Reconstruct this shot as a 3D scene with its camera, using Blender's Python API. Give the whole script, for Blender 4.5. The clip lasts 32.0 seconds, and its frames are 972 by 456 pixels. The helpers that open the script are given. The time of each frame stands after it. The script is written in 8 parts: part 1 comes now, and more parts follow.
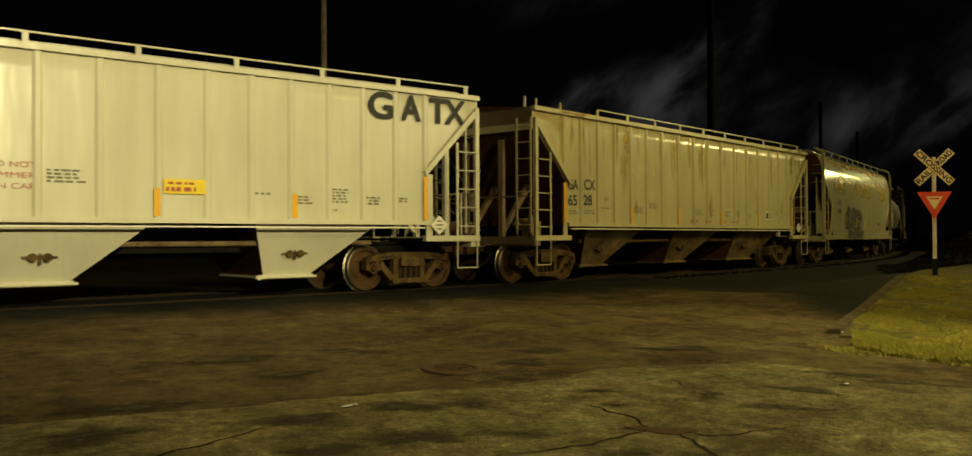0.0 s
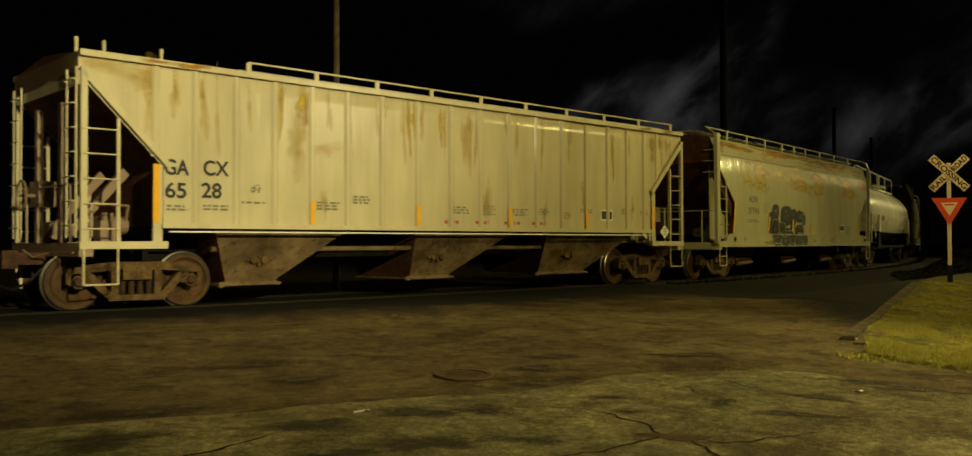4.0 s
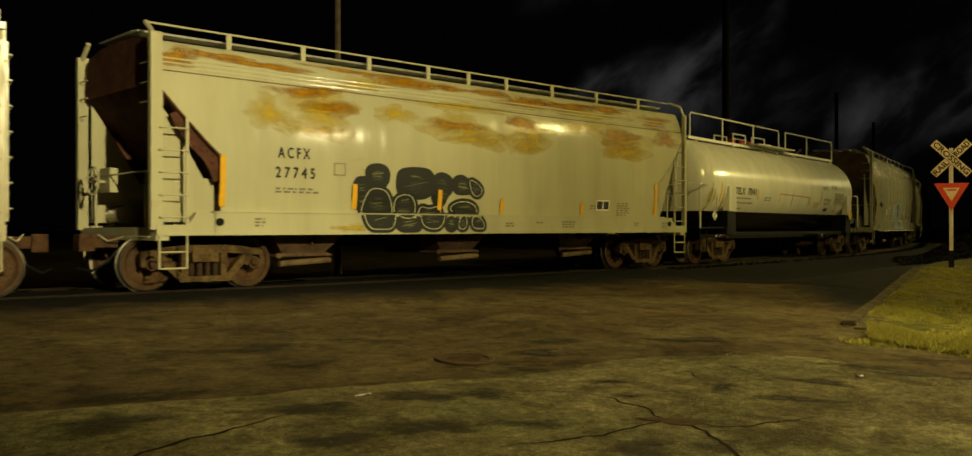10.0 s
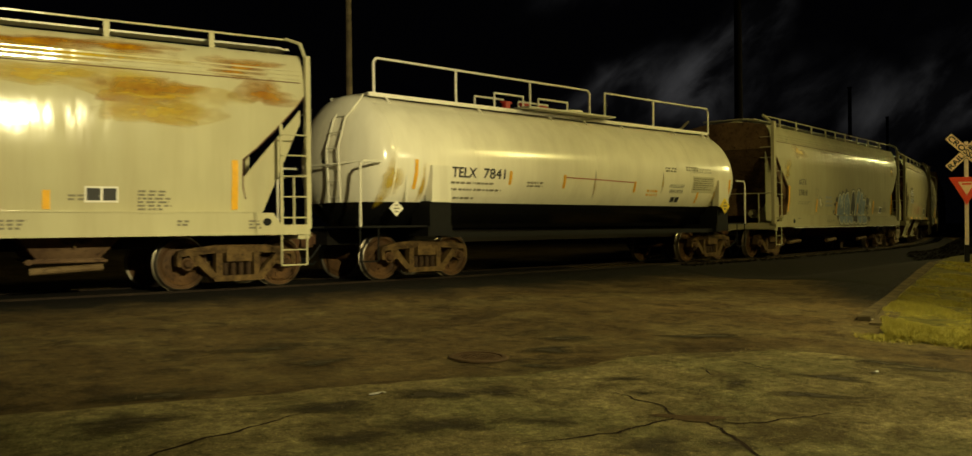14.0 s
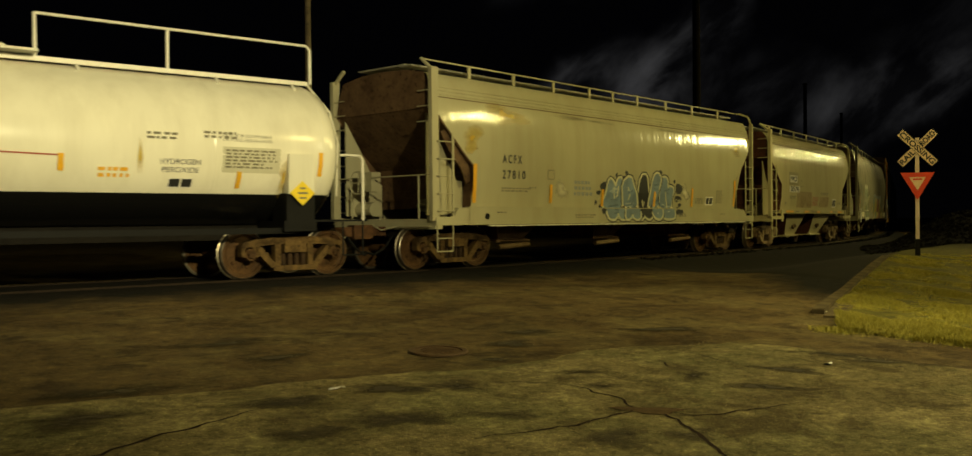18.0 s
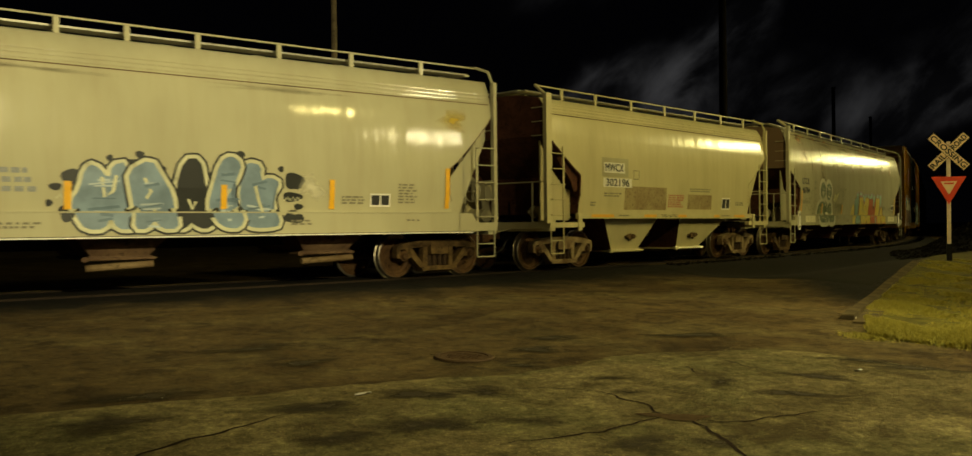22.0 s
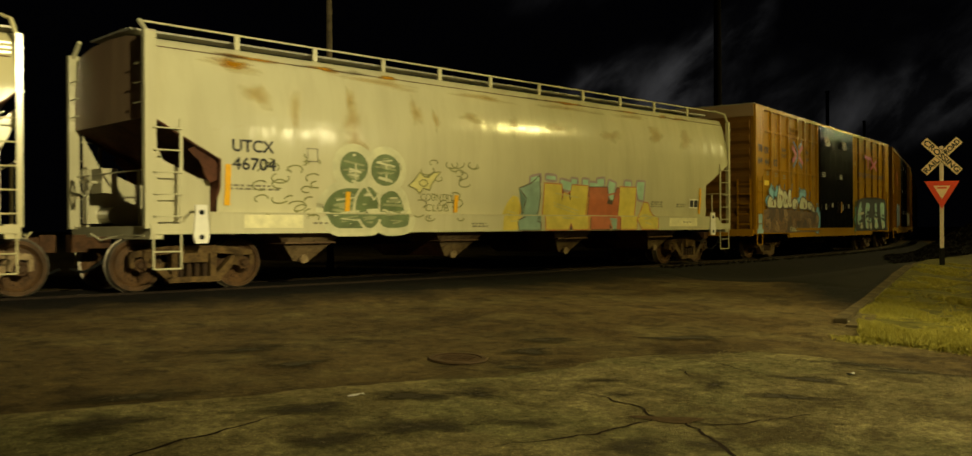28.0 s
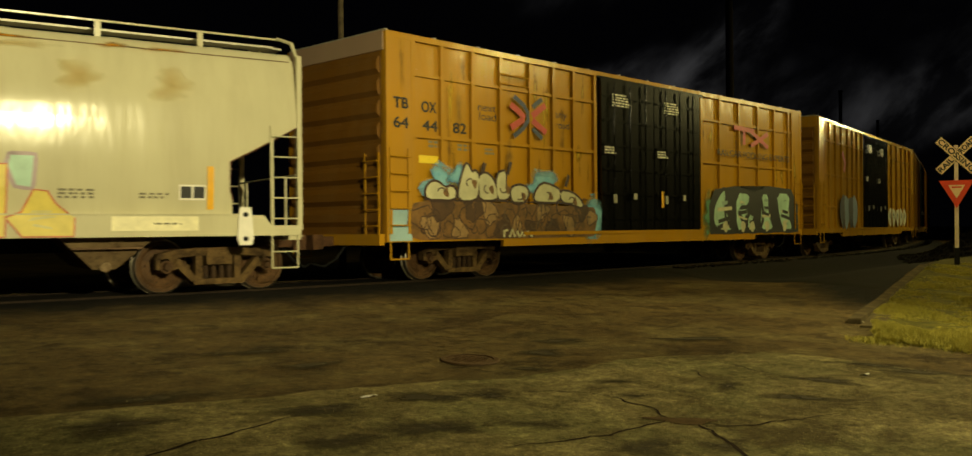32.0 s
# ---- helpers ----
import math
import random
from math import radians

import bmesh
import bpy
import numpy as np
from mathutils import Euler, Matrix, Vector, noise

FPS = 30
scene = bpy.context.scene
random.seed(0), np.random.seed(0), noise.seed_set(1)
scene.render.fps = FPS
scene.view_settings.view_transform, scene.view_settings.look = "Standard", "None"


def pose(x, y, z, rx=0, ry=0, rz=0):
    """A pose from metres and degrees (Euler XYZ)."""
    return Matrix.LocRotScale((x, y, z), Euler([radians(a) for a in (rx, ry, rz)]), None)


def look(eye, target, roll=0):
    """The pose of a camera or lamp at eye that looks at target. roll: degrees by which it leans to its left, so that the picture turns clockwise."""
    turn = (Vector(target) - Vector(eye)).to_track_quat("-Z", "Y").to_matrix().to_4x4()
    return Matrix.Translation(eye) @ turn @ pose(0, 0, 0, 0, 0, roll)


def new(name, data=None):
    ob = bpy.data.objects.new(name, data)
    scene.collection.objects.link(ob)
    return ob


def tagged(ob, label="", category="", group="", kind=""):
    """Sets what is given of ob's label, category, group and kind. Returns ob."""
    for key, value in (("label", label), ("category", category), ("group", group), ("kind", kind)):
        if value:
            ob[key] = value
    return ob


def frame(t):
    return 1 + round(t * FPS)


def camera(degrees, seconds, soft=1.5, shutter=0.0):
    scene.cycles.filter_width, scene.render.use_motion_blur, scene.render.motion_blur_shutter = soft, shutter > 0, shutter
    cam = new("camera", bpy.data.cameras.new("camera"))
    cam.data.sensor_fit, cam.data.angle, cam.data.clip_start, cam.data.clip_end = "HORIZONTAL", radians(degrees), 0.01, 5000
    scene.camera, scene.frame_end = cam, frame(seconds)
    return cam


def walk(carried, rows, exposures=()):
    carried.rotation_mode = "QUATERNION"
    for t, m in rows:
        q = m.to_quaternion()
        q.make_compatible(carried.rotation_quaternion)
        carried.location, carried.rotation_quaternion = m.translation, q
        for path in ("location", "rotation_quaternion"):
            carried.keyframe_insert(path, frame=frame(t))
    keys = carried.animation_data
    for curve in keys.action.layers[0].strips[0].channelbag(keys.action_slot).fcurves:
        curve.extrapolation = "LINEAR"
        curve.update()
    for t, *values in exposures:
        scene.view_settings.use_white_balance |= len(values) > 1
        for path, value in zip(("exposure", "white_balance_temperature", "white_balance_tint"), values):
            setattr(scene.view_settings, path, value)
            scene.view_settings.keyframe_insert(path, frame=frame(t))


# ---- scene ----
FOV = 55.82
EYE = Vector((0.0, 0.0, 1.019))

cam = camera(FOV, 32.0, soft=1.45, shutter=0.4)


def aim(yaw, pitch, roll):
    """Camera pose from heading clockwise of +y, upward tilt and roll."""
    a, b = radians(yaw), radians(pitch)
    way = Vector((math.sin(a) * math.cos(b), math.cos(a) * math.cos(b), math.sin(b)))
    return look(EYE, EYE + way, roll)


walk(cam, [(t, aim(y, p, r)) for t, y, p, r in (
    (0.0, 36.51, 0.67, -0.28),
    (0.5, 36.50, 0.73, -0.37),
    (1.0, 36.41, 0.73, -0.45),
    (1.5, 36.30, 0.65, -0.66),
    (2.0, 36.18, 0.76, -0.67),
    (2.5, 36.02, 0.87, -0.47),
    (3.0, 35.85, 0.93, -0.30),
    (3.5, 35.75, 1.00, -0.20),
    (5.5, 35.88, 1.08, -0.27),
    (6.0, 36.04, 0.91, -0.31),
    (6.5, 36.21, 0.73, -0.32),
    (7.0, 36.22, 0.71, -0.28),
    (7.5, 36.10, 0.66, -0.22),
    (8.0, 35.96, 0.52, -0.14),
    (8.5, 35.87, 0.38, -0.06),
    (9.0, 35.84, 0.24, -0.01),
    (9.5, 35.75, 0.14, -0.09),
    (10.0, 35.67, 0.07, -0.11),
    (10.5, 35.61, -0.00, -0.25),
    (11.0, 35.54, -0.06, -0.25),
    (11.5, 35.40, -0.11, -0.22),
    (12.0, 35.30, -0.08, -0.35),
    (12.5, 35.11, -0.09, -0.42),
    (13.0, 34.99, -0.09, -0.51),
    (13.5, 34.97, -0.04, -0.50),
    (14.0, 34.90, -0.05, -0.57),
    (14.5, 34.78, -0.15, -0.57),
    (16.5, 36.57, -0.60, -0.37),
    (17.0, 37.00, -0.51, -0.43),
    (17.5, 37.29, -0.44, -0.50),
    (18.0, 37.37, -0.45, -0.51),
    (18.5, 37.50, -0.45, -0.53),
    (19.0, 37.46, -0.41, -0.50),
    (19.5, 37.42, -0.52, -0.51),
    (20.0, 37.33, -0.65, -0.61),
    (20.5, 37.25, -0.69, -0.61),
    (21.0, 36.85, -0.49, -0.64),
    (21.5, 36.17, -0.20, -0.66),
    (22.0, 35.78, -0.08, -0.63),
    (22.5, 35.94, -0.06, -0.54),
    (23.0, 36.02, -0.12, -0.44),
    (23.5, 36.16, -0.20, -0.34),
    (24.0, 36.26, -0.28, -0.52),
    (24.5, 36.24, -0.42, -0.43),
    (25.0, 36.31, -0.49, -0.42),
    (25.5, 36.39, -0.54, -0.35),
    (27.5, 36.13, -0.01, -0.20),
    (28.0, 36.14, 0.03, -0.32),
    (28.5, 36.04, 0.02, -0.40),
    (29.0, 35.99, 0.05, -0.48),
    (29.5, 36.00, 0.06, -0.49),
    (30.0, 35.97, 0.11, -0.57),
    (30.5, 35.84, 0.16, -0.61),
    (31.0, 35.75, 0.19, -0.63),
    (31.5, 35.62, 0.13, -0.56),
    (32.0, 35.40, 0.11, -0.52),
)])

# ---- light: warm street lighting behind the viewer, dark cloudy night sky ----
world = bpy.data.worlds.new("night_sky")
scene.world = world
world.use_nodes = True
wn, wl = world.node_tree.nodes, world.node_tree.links
w_co = wn.new("ShaderNodeTexCoord")


def w_math(op, a, b):
    """One sum of the sky's shader."""
    q = wn.new("ShaderNodeMath")
    q.operation = op
    for k, v in enumerate((a, b)):
        if isinstance(v, (int, float)):
            q.inputs[k].default_value = v
        else:
            wl.new(v, q.inputs[k])
    return q.outputs[0]


def w_along(axis):
    """How far the sky's direction goes along an axis."""
    q = wn.new("ShaderNodeVectorMath")
    q.operation = "DOT_PRODUCT"
    q.inputs[1].default_value = axis
    wl.new(w_co.outputs["Generated"], q.inputs[0])
    return q.outputs["Value"]


# the sky ahead as a flat sheet: across and up, both over the distance
W_HEAD = radians(36.2)
w_far = w_math("MAXIMUM", w_along((math.sin(W_HEAD), math.cos(W_HEAD), 0)), 0.2)
w_flat = wn.new("ShaderNodeCombineXYZ")
wl.new(w_math("DIVIDE", w_along((math.cos(W_HEAD), -math.sin(W_HEAD), 0)), w_far), w_flat.inputs[0])
wl.new(w_math("DIVIDE", w_along((0, 0, 1)), w_far), w_flat.inputs[1])


def w_noise(scale, stretch, turn, detail, twist):
    q, mp = wn.new("ShaderNodeTexNoise"), wn.new("ShaderNodeMapping")
    mp.vector_type = "TEXTURE"
    mp.inputs["Rotation"].default_value = (0, 0, radians(turn))
    mp.inputs["Scale"].default_value = (stretch, 1, 1)
    wl.new(w_flat.outputs[0], mp.inputs["Vector"])
    wl.new(mp.outputs["Vector"], q.inputs["Vector"])
    for k, v in (("Scale", scale), ("Detail", detail), ("Roughness", 0.55), ("Distortion", twist)):
        q.inputs[k].default_value = v
    return q


def w_range(v, a, b, c, d):
    q = wn.new("ShaderNodeMapRange")
    q.interpolation_type = "SMOOTHSTEP"
    wl.new(v, q.inputs[0])
    for k, x in enumerate((a, b, c, d)):
        q.inputs[k + 1].default_value = x
    return q.outputs[0]


# drifting wisps: each a soft leaning patch (across, up, half length, half width, lean, thickness)
w_warp = w_noise(9.0, 1.0, 0, 4, 0.0)
w_sway = wn.new("ShaderNodeVectorMath")
w_sway.operation = "MULTIPLY_ADD"
w_sway.inputs[1].default_value = (0.09, 0.09, 0)
wl.new(w_warp.outputs["Color"], w_sway.inputs[0])
wl.new(w_flat.outputs[0], w_sway.inputs[2])
w_sum = 0.0
for across, up, long, wide, lean, thick in ((0.115, 0.145, 0.11, 0.045, 32, 0.8), (0.235, 0.185, 0.12, 0.042, 44, 0.9), (0.200, 0.135, 0.18, 0.060, 8, 0.30), (0.480, 0.135, 0.15, 0.052, 28, 1.05),
                                            (0.350, 0.125, 0.22, 0.055, 4, 0.24), (0.520, 0.220, 0.11, 0.090, 20, 0.14), (0.100, 0.270, 0.16, 0.035, 12, 0.16), (0.78, 0.16, 0.20, 0.07, 20, 0.6), (-0.9, 0.3, 0.3, 0.09, 15, 0.25)):
    mp = wn.new("ShaderNodeMapping")
    mp.vector_type = "TEXTURE"
    mp.inputs["Location"].default_value = (across + 0.045, up + 0.045, 0)
    mp.inputs["Rotation"].default_value = (0, 0, radians(lean))
    mp.inputs["Scale"].default_value = (long, wide, 1)
    wl.new(w_sway.outputs[0], mp.inputs["Vector"])
    size = wn.new("ShaderNodeVectorMath")
    size.operation = "LENGTH"
    wl.new(mp.outputs["Vector"], size.inputs[0])
    w_sum = w_math("ADD", w_range(size.outputs["Value"], 1.15, 0.0, 0.0, thick), w_sum)
w_fine = w_range(w_noise(15.0, 2.4, 42, 7, 0.4).outputs["Fac"], 0.42, 0.78, 0.03, 1.0)
w_ramp = wn.new("ShaderNodeValToRGB")
w_ramp.color_ramp.elements[0].position, w_ramp.color_ramp.elements[0].color = 0.0, (0.0005, 0.0005, 0.0007, 1)
w_ramp.color_ramp.elements[1].position, w_ramp.color_ramp.elements[1].color = 0.85, (0.034, 0.034, 0.035, 1)
wl.new(w_math("MULTIPLY", w_sum, w_fine), w_ramp.inputs["Fac"])
wl.new(w_ramp.outputs["Color"], wn["Background"].inputs["Color"])
wn["Background"].inputs["Strength"].default_value = 1.0


def unseen_light(name, place, power, colour, radius=0.22, target=None, angle=150, blend=0.5):
    """A lamp out of view standing for street lighting, no fixture built; it shines in a cone, downward unless aimed."""
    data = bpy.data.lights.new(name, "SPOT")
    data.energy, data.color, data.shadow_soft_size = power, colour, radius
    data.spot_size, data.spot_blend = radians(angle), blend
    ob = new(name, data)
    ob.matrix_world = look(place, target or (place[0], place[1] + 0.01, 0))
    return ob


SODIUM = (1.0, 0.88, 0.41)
unseen_light("flood_light", (4.0, -6.4, 7.0), 19500, (1.0, 0.875, 0.435), radius=0.14, target=(3.4, 15.5, 5.3), angle=54, blend=1.0)
unseen_light("unseen_light", (27.5, -7.0, 7.8), 1900, (1.0, 0.88, 0.46), radius=0.16, target=(9.0, 15.5, 3.4), angle=46, blend=1.0)
# The next two are added to light the near asphalt and the sign.
unseen_light("unseen_light", (11.0, -0.5, 9.0), 6500, SODIUM, target=(8.6, 4.8, 0), angle=70, blend=0.6)
unseen_light("unseen_light", (16.5, 1.5, 9.0), 3400, (1.0, 0.82, 0.27), target=(18.0, 9.0, 0), angle=102, blend=0.5)
unseen_light("unseen_light", (28.0, 6.8, 9.0), 2000, (1.0, 0.85, 0.28), radius=0.2, target=(18, 14, 0), angle=110, blend=0.7)
# Two more are added to brighten the cars far down the train.
unseen_light("unseen_light", (50.0, 11.5, 10.0), 5200, (1.0, 0.86, 0.32), target=(33, 22, 2), angle=100, blend=0.8)
unseen_light("unseen_light", (72.0, 27.0, 9.5), 3200, (1.0, 0.84, 0.30), target=(48, 30, 2), angle=100, blend=0.8)
scene.view_settings.exposure = 0.0

# ---- materials ----


def material(name):
    m = bpy.data.materials.new(name)
    m.use_nodes = True
    n, l = m.node_tree.nodes, m.node_tree.links
    return m, n, l, n["Principled BSDF"]


def noise_node(n, l, co, scale, detail=4.0, rough=0.6, stretch=None, distortion=0.0):
    t = n.new("ShaderNodeTexNoise")
    t.inputs["Scale"].default_value, t.inputs["Detail"].default_value = scale, detail
    t.inputs["Roughness"].default_value, t.inputs["Distortion"].default_value = rough, distortion
    if stretch:
        mp = n.new("ShaderNodeMapping")
        mp.inputs["Scale"].default_value = stretch
        l.new(co, mp.inputs["Vector"])
        co = mp.outputs["Vector"]
    l.new(co, t.inputs["Vector"])
    return t.outputs["Fac"]


def ramp(n, l, fac, p0, p1, c0=(0, 0, 0, 1), c1=(1, 1, 1, 1)):
    r = n.new("ShaderNodeValToRGB")
    e = r.color_ramp.elements
    e[0].position, e[1].position, e[0].color, e[1].color = p0, p1, c0, c1
    l.new(fac, r.inputs["Fac"])
    return r.outputs["Color"]


def mix(n, l, fac, a, b, mode="MIX"):
    m = n.new("ShaderNodeMix")
    m.data_type, m.blend_type = "RGBA", mode
    for key, v in ((0, fac), (6, a), (7, b)):
        if isinstance(v, (int, float)):
            m.inputs[key].default_value = v
        elif isinstance(v, tuple):
            m.inputs[key].default_value = (*v[:3], 1)
        else:
            l.new(v, m.inputs[key])
    return m.outputs[2]


def bump(n, l, bsdf, height, strength, distance=0.02):
    b = n.new("ShaderNodeBump")
    b.inputs["Strength"].default_value, b.inputs["Distance"].default_value = strength, distance
    l.new(height, b.inputs["Height"])
    l.new(b.outputs["Normal"], bsdf.inputs["Normal"])


def paint(name, colour, rough=0.4, rust=0.3, grime=0.4, dents=0.25, seed=0.0, rust_top=0.0, below=None):
    """Weathered car paint: soot streaks, rust blooms (more under the roof where rust_top is set), shallow dents."""
    m, n, l, p = material(name)
    tc = n.new("ShaderNodeTexCoord")
    off = n.new("ShaderNodeMapping")
    off.inputs["Location"].default_value = (seed * 3.7, seed, seed * 1.3)
    l.new(tc.outputs["Object"], off.inputs["Vector"])
    co = off.outputs["Vector"]
    streak = ramp(n, l, noise_node(n, l, co, 1.0, 5, 0.65, (2.2, 2.2, 0.25)), 0.42, 0.75)
    broad = ramp(n, l, noise_node(n, l, co, 0.45, 3), 0.3, 0.7)
    base = mix(n, l, broad, colour, tuple(c * 0.86 for c in colour))
    g = n.new("ShaderNodeMath")
    g.operation = "MULTIPLY"
    g.inputs[1].default_value = grime
    l.new(streak, g.inputs[0])
    base = mix(n, l, g.outputs[0], base, (0.30, 0.24, 0.14))
    spots = noise_node(n, l, co, 0.9, 7, 0.66, (0.7, 1.0, 1.8), 0.5)
    if rust_top:
        sep = n.new("ShaderNodeSeparateXYZ")
        l.new(tc.outputs["Object"], sep.inputs[0])
        mr = n.new("ShaderNodeMapRange")
        for i, v in ((1, 2.6), (2, 3.7), (3, 0.0), (4, rust_top)):
            mr.inputs[i].default_value = v
        l.new(sep.outputs[2], mr.inputs[0])
        add = n.new("ShaderNodeMath")
        add.operation = "ADD"
        l.new(spots, add.inputs[0])
        l.new(mr.outputs[0], add.inputs[1])
        spots = add.outputs[0]
    edge = 0.70 - 0.16 * rust
    rmask = ramp(n, l, spots, edge, edge + 0.20)
    rcol = mix(n, l, noise_node(n, l, co, 6.0), (0.24, 0.085, 0.012), (0.46, 0.20, 0.022))
    rf = n.new("ShaderNodeMath")
    rf.operation = "MULTIPLY"
    rf.inputs[1].default_value = min(1.0, 0.35 + rust)
    l.new(rmask, rf.inputs[0])
    finish = mix(n, l, rf.outputs[0], base, rcol)
    if below:
        sz = n.new("ShaderNodeSeparateXYZ")
        l.new(tc.outputs["Object"], sz.inputs[0])
        step = n.new("ShaderNodeMath")
        step.operation = "LESS_THAN"
        step.inputs[1].default_value = below[0]
        l.new(sz.outputs[2], step.inputs[0])
        finish = mix(n, l, step.outputs[0], finish, below[1])
    l.new(finish, p.inputs["Base Color"])
    l.new(ramp(n, l, rf.outputs[0], 0, 1, (rough,) * 3 + (1,), (0.8,) * 3 + (1,)), p.inputs["Roughness"])
    # broad buckles of the sheets and small puckers between them
    pucker = n.new("ShaderNodeMath")
    pucker.operation = "MULTIPLY_ADD"
    pucker.inputs[1].default_value = 0.22
    l.new(noise_node(n, l, co, 4.4, 2, 0.5, (1.6, 1, 0.55)), pucker.inputs[0])
    l.new(noise_node(n, l, co, 1.3, 2, 0.45, (1.7, 1, 0.45)), pucker.inputs[2])
    bump(n, l, p, pucker.outputs[0], min(1.0, dents * 2.0), 0.030)
    return m


def plain(name, colour, rough=0.6, metal=0.0, vary=0.25, scale=8.0, relief=0.1):
    m, n, l, p = material(name)
    tc = n.new("ShaderNodeTexCoord")
    f = noise_node(n, l, tc.outputs["Object"], scale, 5)
    l.new(mix(n, l, ramp(n, l, f, 0.3, 0.7), colour, tuple(c * (1 - vary) for c in colour)), p.inputs["Base Color"])
    p.inputs["Roughness"].default_value, p.inputs["Metallic"].default_value = rough, metal
    bump(n, l, p, f, relief, 0.01)
    return m


def rusty(name, colour, dark, rough=0.8, scale=5.0):
    m, n, l, p = material(name)
    tc = n.new("ShaderNodeTexCoord")
    co = tc.outputs["Object"]
    big, fine = noise_node(n, l, co, scale, 6, 0.7), noise_node(n, l, co, scale * 7, 3)
    c = mix(n, l, ramp(n, l, big, 0.35, 0.65), colour, dark)
    l.new(mix(n, l, ramp(n, l, fine, 0.55, 0.75), c, tuple(v * 0.5 for v in dark)), p.inputs["Base Color"])
    p.inputs["Roughness"].default_value = rough
    p.inputs["Specular IOR Level"].default_value = 0.12
    bump(n, l, p, fine, 0.3, 0.01)
    return m


P_RIB = paint("pale_grey_paint", (0.64, 0.61, 0.47), 0.26, 0.10, 0.24, 0.22, 1.0)
P_RIB_OLD = paint("stained_cream_paint", (0.57, 0.505, 0.315), 0.24, 0.30, 0.40, 0.42, 2.0, 0.08)
P_FLOW_RUST = paint("rust_bloomed_grey_paint", (0.53, 0.495, 0.31), 0.15, 0.25, 0.30, 0.24, 3.0, 0.07)
P_FLOW = paint("cream_grey_paint", (0.47, 0.44, 0.29), 0.14, 0.05, 0.26, 0.30, 4.0)
P_FLOW_WHITE = paint("warm_white_paint", (0.62, 0.56, 0.33), 0.20, 0.05, 0.26, 0.22, 5.0)
P_FLOW_PALE = paint("pale_beige_paint", (0.58, 0.545, 0.365), 0.17, 0.12, 0.28, 0.25, 6.0, 0.04)
P_TANK = paint("white_tank_paint", (0.80, 0.77, 0.64), 0.32, 0.06, 0.28, 0.12, 7.0)
P_SHELL = paint("white_over_black_tank_paint", (0.88, 0.84, 0.70), 0.20, 0.06, 0.20, 0.06, 7.0, 0.0, (1.527, (0.007, 0.007, 0.007)))
P_YELLOW = paint("boxcar_yellow_paint", (0.46, 0.235, 0.010), 0.22, 0.22, 0.16, 0.32, 8.0)
P_YELLOW_DIM = paint("faded_boxcar_yellow_paint", (0.44, 0.23, 0.012), 0.20, 0.26, 0.18, 0.45, 9.0)
# The end walls take a darker yellow than the sides.
P_YELLOW_END = paint("darker_yellow_end_paint", (0.17, 0.075, 0.008), 0.38, 0.4, 0.15, 0.35, 11.0)
P_END = paint("brown_stained_end_paint", (0.27, 0.18, 0.115), 0.4, 0.3, 0.4, 0.3, 12.0)
P_FASCIA = paint("pinkish_white_fascia_paint", (0.36, 0.25, 0.17), 0.4, 0.2, 0.3, 0.2, 13.0)
SOOT = rusty("sooty_steel", (0.012, 0.010, 0.008), (0.006, 0.005, 0.004), 0.8)
RUST = rusty("rusted_steel", (0.11, 0.055, 0.026), (0.04, 0.021, 0.012), 0.8)
RED_RUST = rusty("red_oxide_steel", (0.12, 0.048, 0.028), (0.055, 0.024, 0.015), 0.8, 2.0)
SLOPE_DIRT = rusty("dusty_slope_sheet", (0.22, 0.155, 0.08), (0.085, 0.052, 0.026), 0.75, 1.4)
SLOPE_BROWN = rusty("brown_slope_sheet", (0.16, 0.10, 0.055), (0.075, 0.043, 0.025), 0.75, 1.6)
WHEEL = rusty("wheel_steel", (0.11, 0.058, 0.024), (0.038, 0.021, 0.010), 0.55, 3.0)
TREAD = plain("polished_tread", (0.32, 0.28, 0.22), 0.38, 0.9, 0.3)
FRAME_IRON = rusty("dusty_cast_iron", (0.145, 0.090, 0.034), (0.034, 0.020, 0.009), 0.75, 4.0)
FRAME_PALE = rusty("dust_caked_iron", (0.33, 0.25, 0.14), (0.12, 0.075, 0.038), 0.8, 3.0)
BLACK = plain("black_paint", (0.008, 0.008, 0.008), 0.6)
BLACK.node_tree.nodes["Principled BSDF"].inputs["Specular IOR Level"].default_value = 0.12
INK = plain("black_stencil_ink", (0.02, 0.02, 0.02), 0.6, 0.0, 0.3, 30)
P_BLACK_DOOR = plain("black_door_paint", (0.005, 0.005, 0.0045), 0.2, 0.0, 0.4, 3.0, 0.15)
P_BLACK_DOOR.node_tree.nodes["Principled BSDF"].inputs["Specular IOR Level"].default_value = 0.3
INK_FADED = plain("faded_stencil_ink", (0.22, 0.20, 0.13), 0.7, 0.0, 0.4, 30)
INK_BLUE = plain("faint_blue_ink", (0.30, 0.31, 0.30), 0.7, 0.0, 0.4, 30)
INK_RED = plain("red_stencil_ink", (0.45, 0.09, 0.05), 0.6, 0.0, 0.4, 30)
WHITE = plain("white_paint", (0.78, 0.75, 0.66), 0.5, 0.0, 0.12)
AMBER = plain("amber_reflective_tape", (0.80, 0.42, 0.02), 0.35, 0.0, 0.15)
SIGN_YELLOW = plain("yellow_plate", (0.85, 0.62, 0.02), 0.45, 0.0, 0.15)
